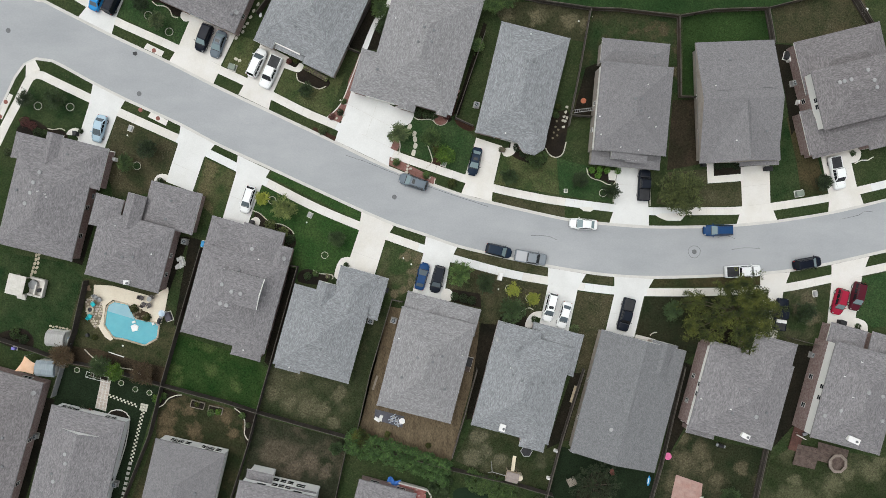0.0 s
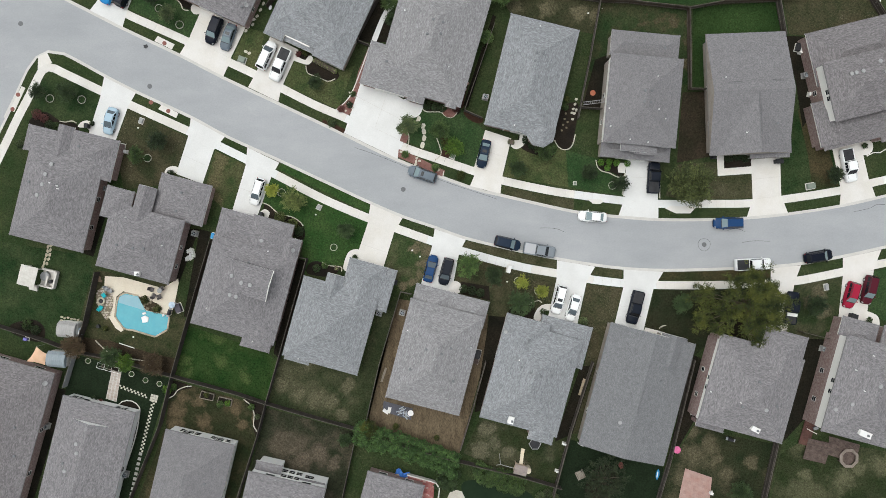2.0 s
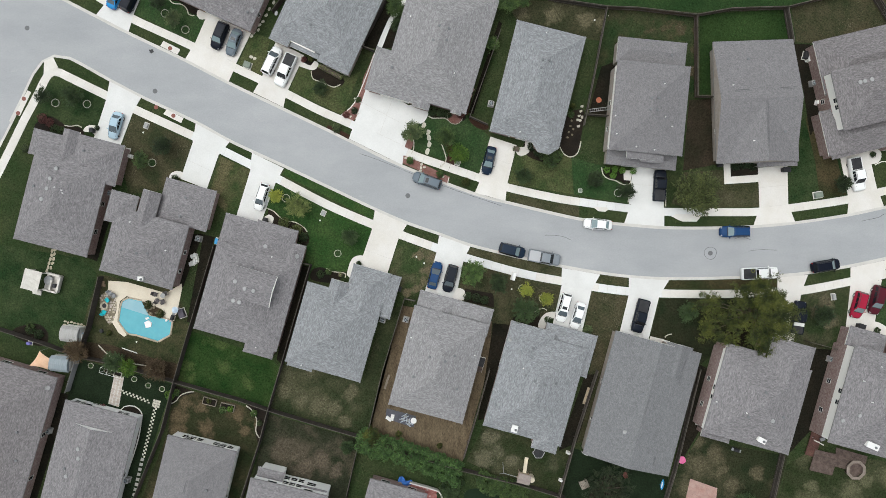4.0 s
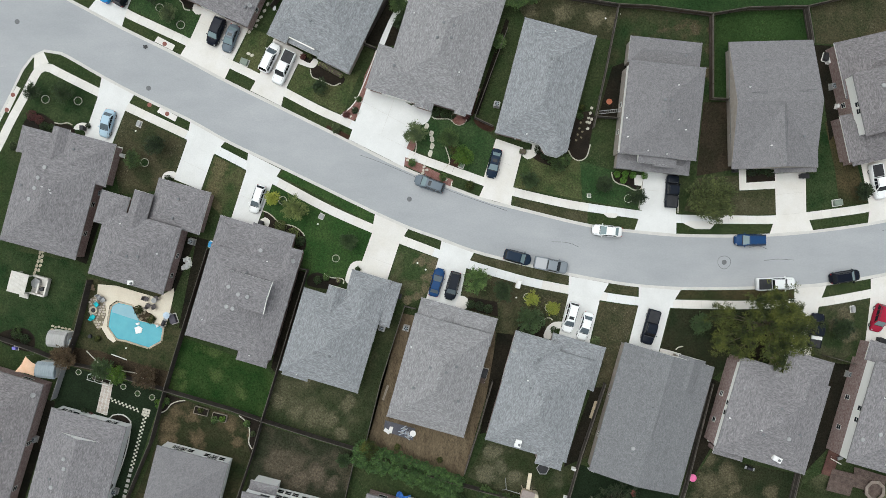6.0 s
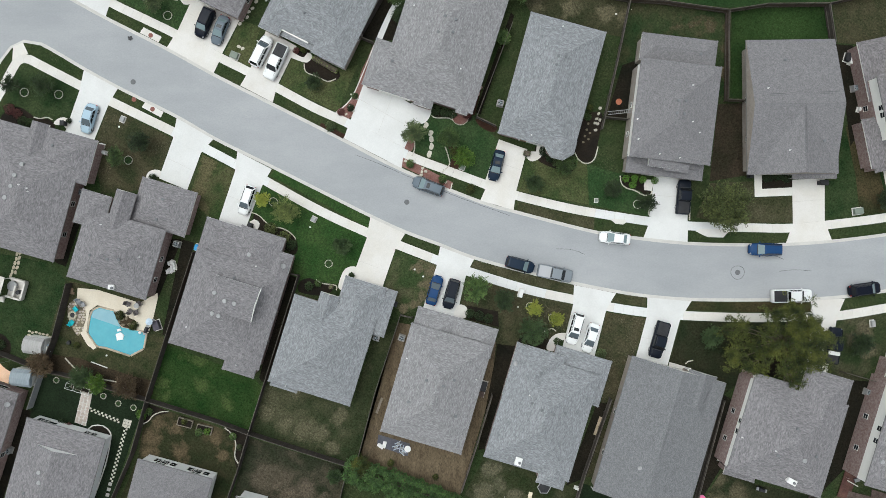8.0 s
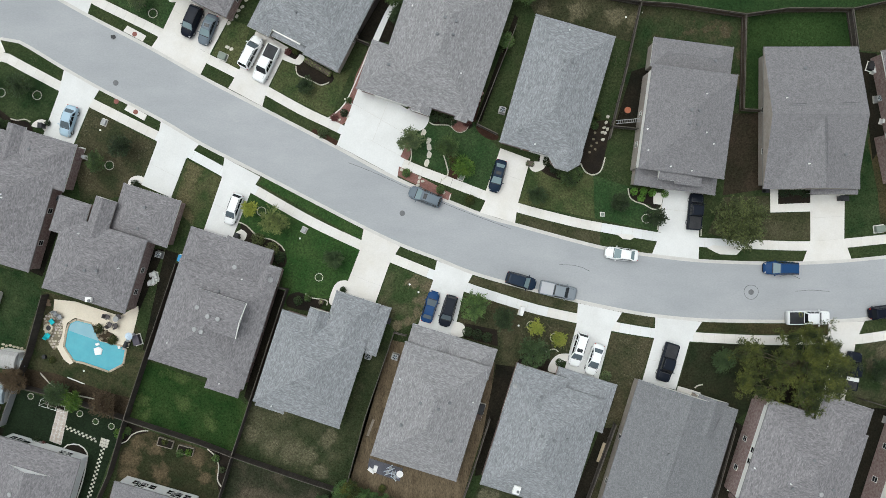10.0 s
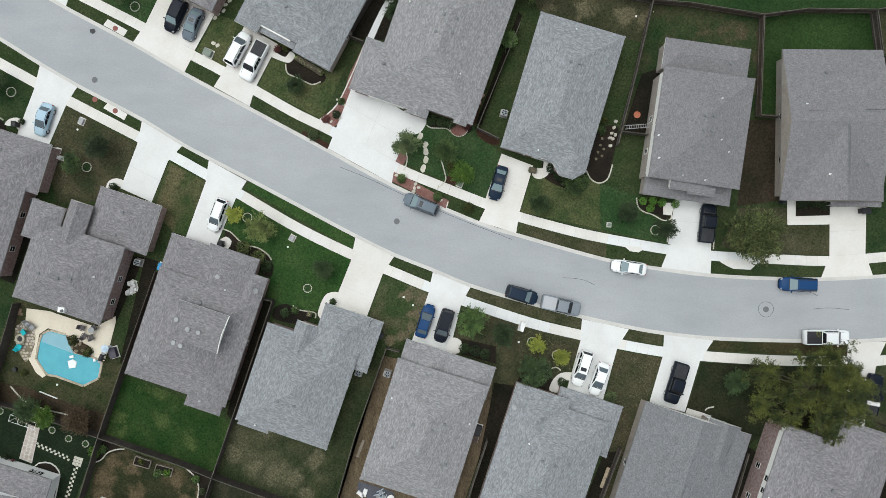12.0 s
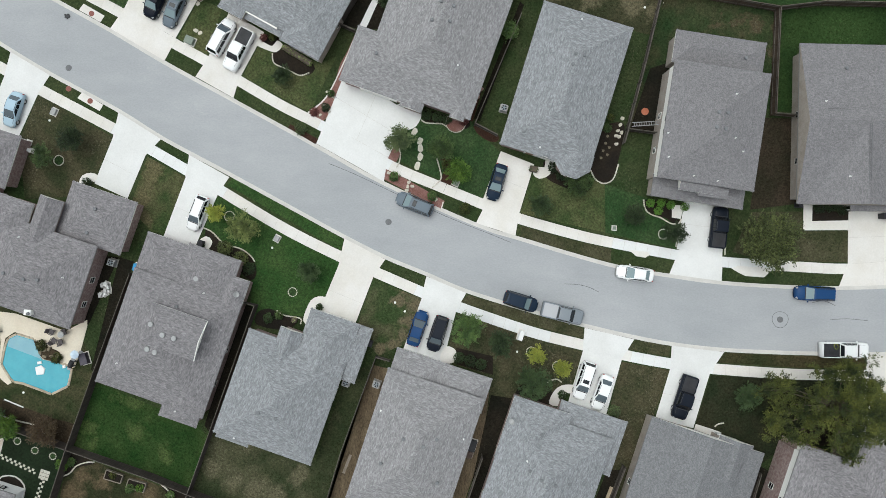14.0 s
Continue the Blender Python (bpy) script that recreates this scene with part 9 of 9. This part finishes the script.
def ladder(a, b, z0, z1, label):
    t = thing("ladder", label, "ladder", a[0], a[1])
    d = Vector((b[0] - a[0], b[1] - a[1], z1 - z0))
    side = Vector((-d.y, d.x, 0)).normalized() * 0.22
    for s in (-1, 1):
        bm = bmesh.new()
        rod(bm, Vector((0, 0, z0)) + side * s, d + Vector((0, 0, z0)) + side * s, 0.045)
        part("stile", bm, M_LIGHTGREY, t)
    n = int(d.length / 0.3)
    for i in range(1, n):
        bm = bmesh.new()
        rod(bm, d * (i / n) + Vector((0, 0, z0)) - side, d * (i / n) + Vector((0, 0, z0)) + side, 0.03)
        part("rung", bm, M_LIGHTGREY, t)


ladder((21.27, 22.66), (24.90, 23.14), 1.75, 1.75, "aluminium ladder laid across a side gate")
fence([(20.76, 22.16), (24.76, 21.90)], "dark board gate panel between house and fence")
t = thing("plant_pot", "orange terracotta plant pot in a back garden", "plant pot", 23.15, 24.68, 0)
bm = bmesh.new()
loft(bm, [[(r_ * math.cos(i * 0.449), r_ * math.sin(i * 0.449), z_) for i in range(14)] for r_, z_ in ((0.25, 0), (0.42, 0.5), (0.46, 0.5), (0.46, 0.58), (0.36, 0.58), (0.34, 0.45))])
part("pot", bm, M_TERRA, t)
t = thing("paddling_pool", "round pink plastic paddling pool by a fence", "paddling pool", 37.77, -34.82, 0)
bm = bmesh.new()
loft(bm, [[(r_ * math.cos(i * 0.393), r_ * math.sin(i * 0.393), z_) for i in range(16)] for r_, z_ in ((0.5, 0), (0.62, 0.12), (0.6, 0.26), (0.48, 0.26), (0.44, 0.08))])
part("pool_ring", bm, M_PINK, t)
t = thing("kayak", "blue and white plastic kayak leaning on a fence", "kayak", 34.52, -38.92, 80)
bm = bmesh.new()
loft(bm, [[(s, w * math.cos(i * 0.785), 0.2 + 0.18 * math.sin(i * 0.785)) for i in range(8)] for s, w in ((-0.85, 0.04), (-0.55, 0.22), (0, 0.32), (0.55, 0.22), (0.85, 0.04))])
part("hull", bm, M_AZURE, t)
bm = bmesh.new()
box(bm, 0, 0.12, 0.36, 1.0, 0.18, 0.05, 0, 0, 0.03)
part("seat_well", bm, M_WHITE, t)
# square table and red chair in a garden
t = thing("picnic_table", "weathered square wooden garden table", "table", 21.39, -38.82, 25)
for i in range(6):
    bm = bmesh.new()
    box(bm, -0.6 + 0.24 * i, 0, 0.7, 0.22, 1.4, 0.05)
    part("board", bm, M_FENCE_PALE, t)
for sx, sy in ((-0.55, -0.55), (0.55, -0.55), (-0.55, 0.55), (0.55, 0.55)):
    bm = bmesh.new()
    box(bm, sx, sy, 0, 0.09, 0.09, 0.7)
    part("leg", bm, M_FENCE_PALE, t)
deck_chair(28.18, -37.15, 100, M_RUST, "rusty red garden chair on a lawn")
# pink paver patio
pp = thing("paver_patio", "worn pink paver patio in a back garden", "patio", kind="structure")
q = ((39.23, -38.00), (43.77, -39.57), (43.32, -44.28), (38.11, -43.28))
bm = bmesh.new()
prism(bm, list(q), -0.02, 0.02)
part("sand_bed", bm, M_PAVER, pp)
for i in range(10):
    for j in range(9):
        if (i, j) in ((9, 0), (9, 1), (8, 0)):
            continue
        bm = bmesh.new()
        prism(bm, [quad_at(q, (i + 0.02) / 10, (j + 0.02) / 9), quad_at(q, (i + 0.98) / 10, (j + 0.02) / 9), quad_at(q, (i + 0.98) / 10, (j + 0.98) / 9), quad_at(q, (i + 0.02) / 10, (j + 0.98) / 9)], 0, 0.045, 0, 0.01)
        part("paver", bm, M_PAVER, pp)


# ------------------------------------------------------------------ decks
def deck(q, z, material, label, boards=14, name="deck"):
    """Boards laid across a quad, on posts."""
    t = thing(name, label, "deck", q[0][0], q[0][1], 0, "", 0.0, "structure")
    x0, y0 = q[0]
    q = [(p[0] - x0, p[1] - y0) for p in q]
    for i in range(boards):
        bm = bmesh.new()
        prism(bm, [quad_at(q, 0, (i + 0.03) / boards), quad_at(q, 1, (i + 0.03) / boards), quad_at(q, 1, (i + 0.97) / boards), quad_at(q, 0, (i + 0.97) / boards)], z - 0.04, z)
        part("deck_board", bm, material, t)
    for u in (0.06, 0.94):
        for v in (0.06, 0.94):
            x, y = quad_at(q, u, v)
            bm = bmesh.new()
            box(bm, x, y, -0.02, 0.12, 0.12, z - 0.03)
            part("post", bm, material, t)
    return t


deck([(59.76, -32.79), (63.64, -33.68), (62.61, -37.13), (58.83, -36.24)], 0.5, M_DECK, "square weathered timber deck")
deck([(63.30, -32.47), (68.55, -33.94), (67.80, -36.92), (63.14, -35.63)], 0.4, M_DECK, "weathered timber deck beside a house", 12)
deck([(59.77, -27.75), (61.71, -28.24), (59.83, -34.17), (58.09, -33.68)], 0.4, M_REDWOOD, "dark red-brown timber walkway", 20)
oct_ = thing("seating_ring", "eight-sided weathered wooden bench ring on a deck", "bench", 66.40, -36.07, 22)
for i in range(8):
    a, b = math.pi * i / 4, math.pi * (i + 1) / 4
    bm = bmesh.new()
    prism(bm, [(r_ * math.cos(t_), r_ * math.sin(t_)) for r_, t_ in ((1.2, a + 0.01), (1.68, a + 0.01), (1.68, b - 0.01), (1.2, b - 0.01))], 0.75, 0.85)
    part("bench_board", bm, M_DECKPALE, oct_)
    bm = bmesh.new()
    box(bm, 1.5 * math.cos(a), 1.5 * math.sin(a), 0, 0.1, 0.1, 0.75, math.degrees(a))
    part("post", bm, M_DECK, oct_)
bm = bmesh.new()
drum(bm, 0, 0, 0.0, 0.42, 1.3, 8)
part("floor", bm, M_DECK, oct_)
for i in range(5):
    bm = bmesh.new()
    box(bm, -0.9 + 0.45 * i, 0, 0.42, 0.42, 2.2 - 0.35 * abs(i - 2), 0.03)
    part("floor_board", bm, M_DECK, oct_)
deck([(-9.42, -38.53), (-7.73, -38.92), (-4.92, -40.08), (-6.14, -42.34)], 0.6, M_TANWOOD, "tan timber deck step", 8)
deck([(-7.26, -38.69), (-2.85, -39.86), (-3.13, -43.08), (-8.01, -41.90)], 0.7, M_REDDECK, "deck with worn flaking red paint", 16)
bar_line([(-7.44, -38.46), (-2.66, -39.83), (-2.10, -40.68), (-2.38, -43.04)], 0.16, 0.7, 0.9, M_CREAM, "deck_rail", "cream painted deck rail", "rail", "structure")
tarp = thing("tarpaulin", "crumpled blue tarpaulin on a deck", "tarpaulin", -8.29, -38.50, -18, "", 0.72)
bm = bmesh.new()
rng = random.Random(4)
g = [[bm.verts.new((-1.1 + 2.2 * i / 8, -0.45 + 0.9 * j / 4 + 0.25 * math.sin(i), 0.06 + rng.uniform(0, 0.22))) for j in range(5)] for i in range(9)]
for i in range(8):
    for j in range(4):
        bm.faces.new((g[i][j], g[i + 1][j], g[i + 1][j + 1], g[i][j + 1]))
part("sheet", bm, M_BLUE, tarp)
# green pond with a flagstone surround, behind the hedge
pad("pond", [(1.71, -40.52), (4.36, -39.85), (9.11, -40.89), (12.91, -42.04), (14.07, -44.14), (12.46, -46.05), (5.33, -45.58), (2.28, -43.00)], "still dark green garden pond", M_POND, 0.03, "pond")
pad("patio", [(-0.37, -42.05), (1.71, -41.85), (3.90, -43.57), (6.28, -43.95), (6.29, -47.01), (-0.83, -46.54)], "pale crazy-paved pond terrace", M_STONE, 0.024, "patio")
for k, (x, y) in enumerate(((14.81, -42.42), (15.95, -42.03), (17.19, -42.80), (14.63, -43.57))):
    shrub(x, y, 1.0, 1.0, M_LEAF_GREY, "grey-green bush by a pond", 300 + k)
# arched white hose reel and small side-yard clutter
t = thing("trellis_arch", "white pipe arch against a house corner", "arch", 21.57, -33.75, -20)
bm = bmesh.new()
pts = [Vector((0.55 * math.cos(a), 0, 1.1 * math.sin(a))) for a in [math.pi * i / 10 for i in range(11)]]
for a, b in zip(pts, pts[1:]):
    rod(bm, a, b, 0.09)
part("arch_tube", bm, M_WHITE, t)
rng = random.Random(31)
for k in range(9):
    x, y = (-43.42, -2.16)
    utility_box(x + rng.uniform(-0.6, 0.6), y + rng.uniform(-1.0, 1.0), rng.uniform(0.25, 0.5), rng.uniform(0.2, 0.5), rng.uniform(0.2, 0.5), rng.uniform(0, 90), M_WHITE, "white plastic clutter stacked in a side yard", "crate")
for x, y, w, d, m, label in ((-39.61, 0.92, 0.45, 0.9, M_AZURE, "bright blue plastic tub beside a wall"), (23.29, -34.05, 0.3, 0.4, M_WHITE, "white bucket by a fence"), (18.80, -33.73, 0.5, 0.3, M_WHITE, "white bucket by a fence"),
                             (17.57, -38.31, 0.4, 0.3, M_WHITE, "white bucket by a fence"), (4.23, -18.72, 0.9, 1.4, M_BLACK, "black store box in a side yard"), (3.86, -19.85, 0.9, 0.8, M_DECK, "brown timber box in a side yard"), (70.51, 39.88, 0.5, 0.9, M_WHITE, "white bin in a back garden"),
                             (58.28, 32.43, 1.1, 2.2, M_WHITE, "white plastic store cabinet beside a house"), (57.32, 32.42, 0.7, 1.2, M_BLACK, "black plastic store box beside a house"), (61.88, -20.57, 0.7, 0.9, M_LIGHTGREY, "pale grey meter cabinet beside a house"),
                             (59.31, 24.68, 0.3, 0.6, M_WHITE, "white pipe offcut on soil"), (40.51, -28.42, 0.6, 1.0, M_WHITE, "white box beside a porch"), (-54.35, 15.77, 0.5, 0.5, M_WHITE, "white box beside a brick wall"),
                             (-53.90, 14.75, 0.5, 0.4, M_WHITE, "white box beside a brick wall"), (-70.42, -16.19, 0.6, 0.4, M_PURPLE, "blue toy on a lawn"), (-64.31, -20.14, 0.5, 0.5, M_WHITE, "white gas bottle beside a shed"),
                             (-63.57, -19.58, 0.3, 0.9, M_AZURE, "blue barrel beside a shed"), (-63.20, -19.21, 0.3, 0.7, M_RUST, "red crate beside a shed"), (43.50, -42.07, 0.5, 0.4, M_WHITE, "white crate on a patio edge")):
    utility_box(x, y, w, d, 0.6, -14, m, label, "storage_box")
t = thing("hose_pot", "small dark round pot in dry grass", "pot", -58.64, -14.08, 0)
bm = bmesh.new()
drum(bm, 0, 0, -0.02, 0.35, 0.33, 12, 0, 0.05)
part("pot", bm, M_BLACK, t)


# boxes and a plank left on the walkway
for k, (x, y, w_, d_, h_) in enumerate(((61.49, -28.56, 0.9, 0.6, 0.5), (61.22, -29.99, 0.7, 0.9, 0.45), (62.18, -29.33, 0.6, 0.5, 0.6), (60.84, -31.04, 0.8, 0.5, 0.3))):
    crate = thing("storage_crate", "dark plastic storage crate on a timber walkway", "crate", x, y, -15 + 11 * k, "storage crates", 0.4)
    bm = bmesh.new()
    box(bm, 0, 0, 0, w_ - 0.06, d_ - 0.06, h_)
    part("crate_body", bm, M_DARKBOX if k % 2 else M_BLACK, crate)
    bm = bmesh.new()
    box(bm, 0, 0, h_, w_, d_, 0.06, 0, 0, 0.02)
    part("lid", bm, M_GREY if k % 2 else M_DARKBOX, crate)
plank = thing("plank", "pale loose plank lying across a walkway", "plank", 60.36, -31.66, 152, z=0.4)
bm = bmesh.new()
box(bm, 0, 0, 0, 1.9, 0.16, 0.04, 0, 0, 0.005)
part("board", bm, M_CREAM, plank)
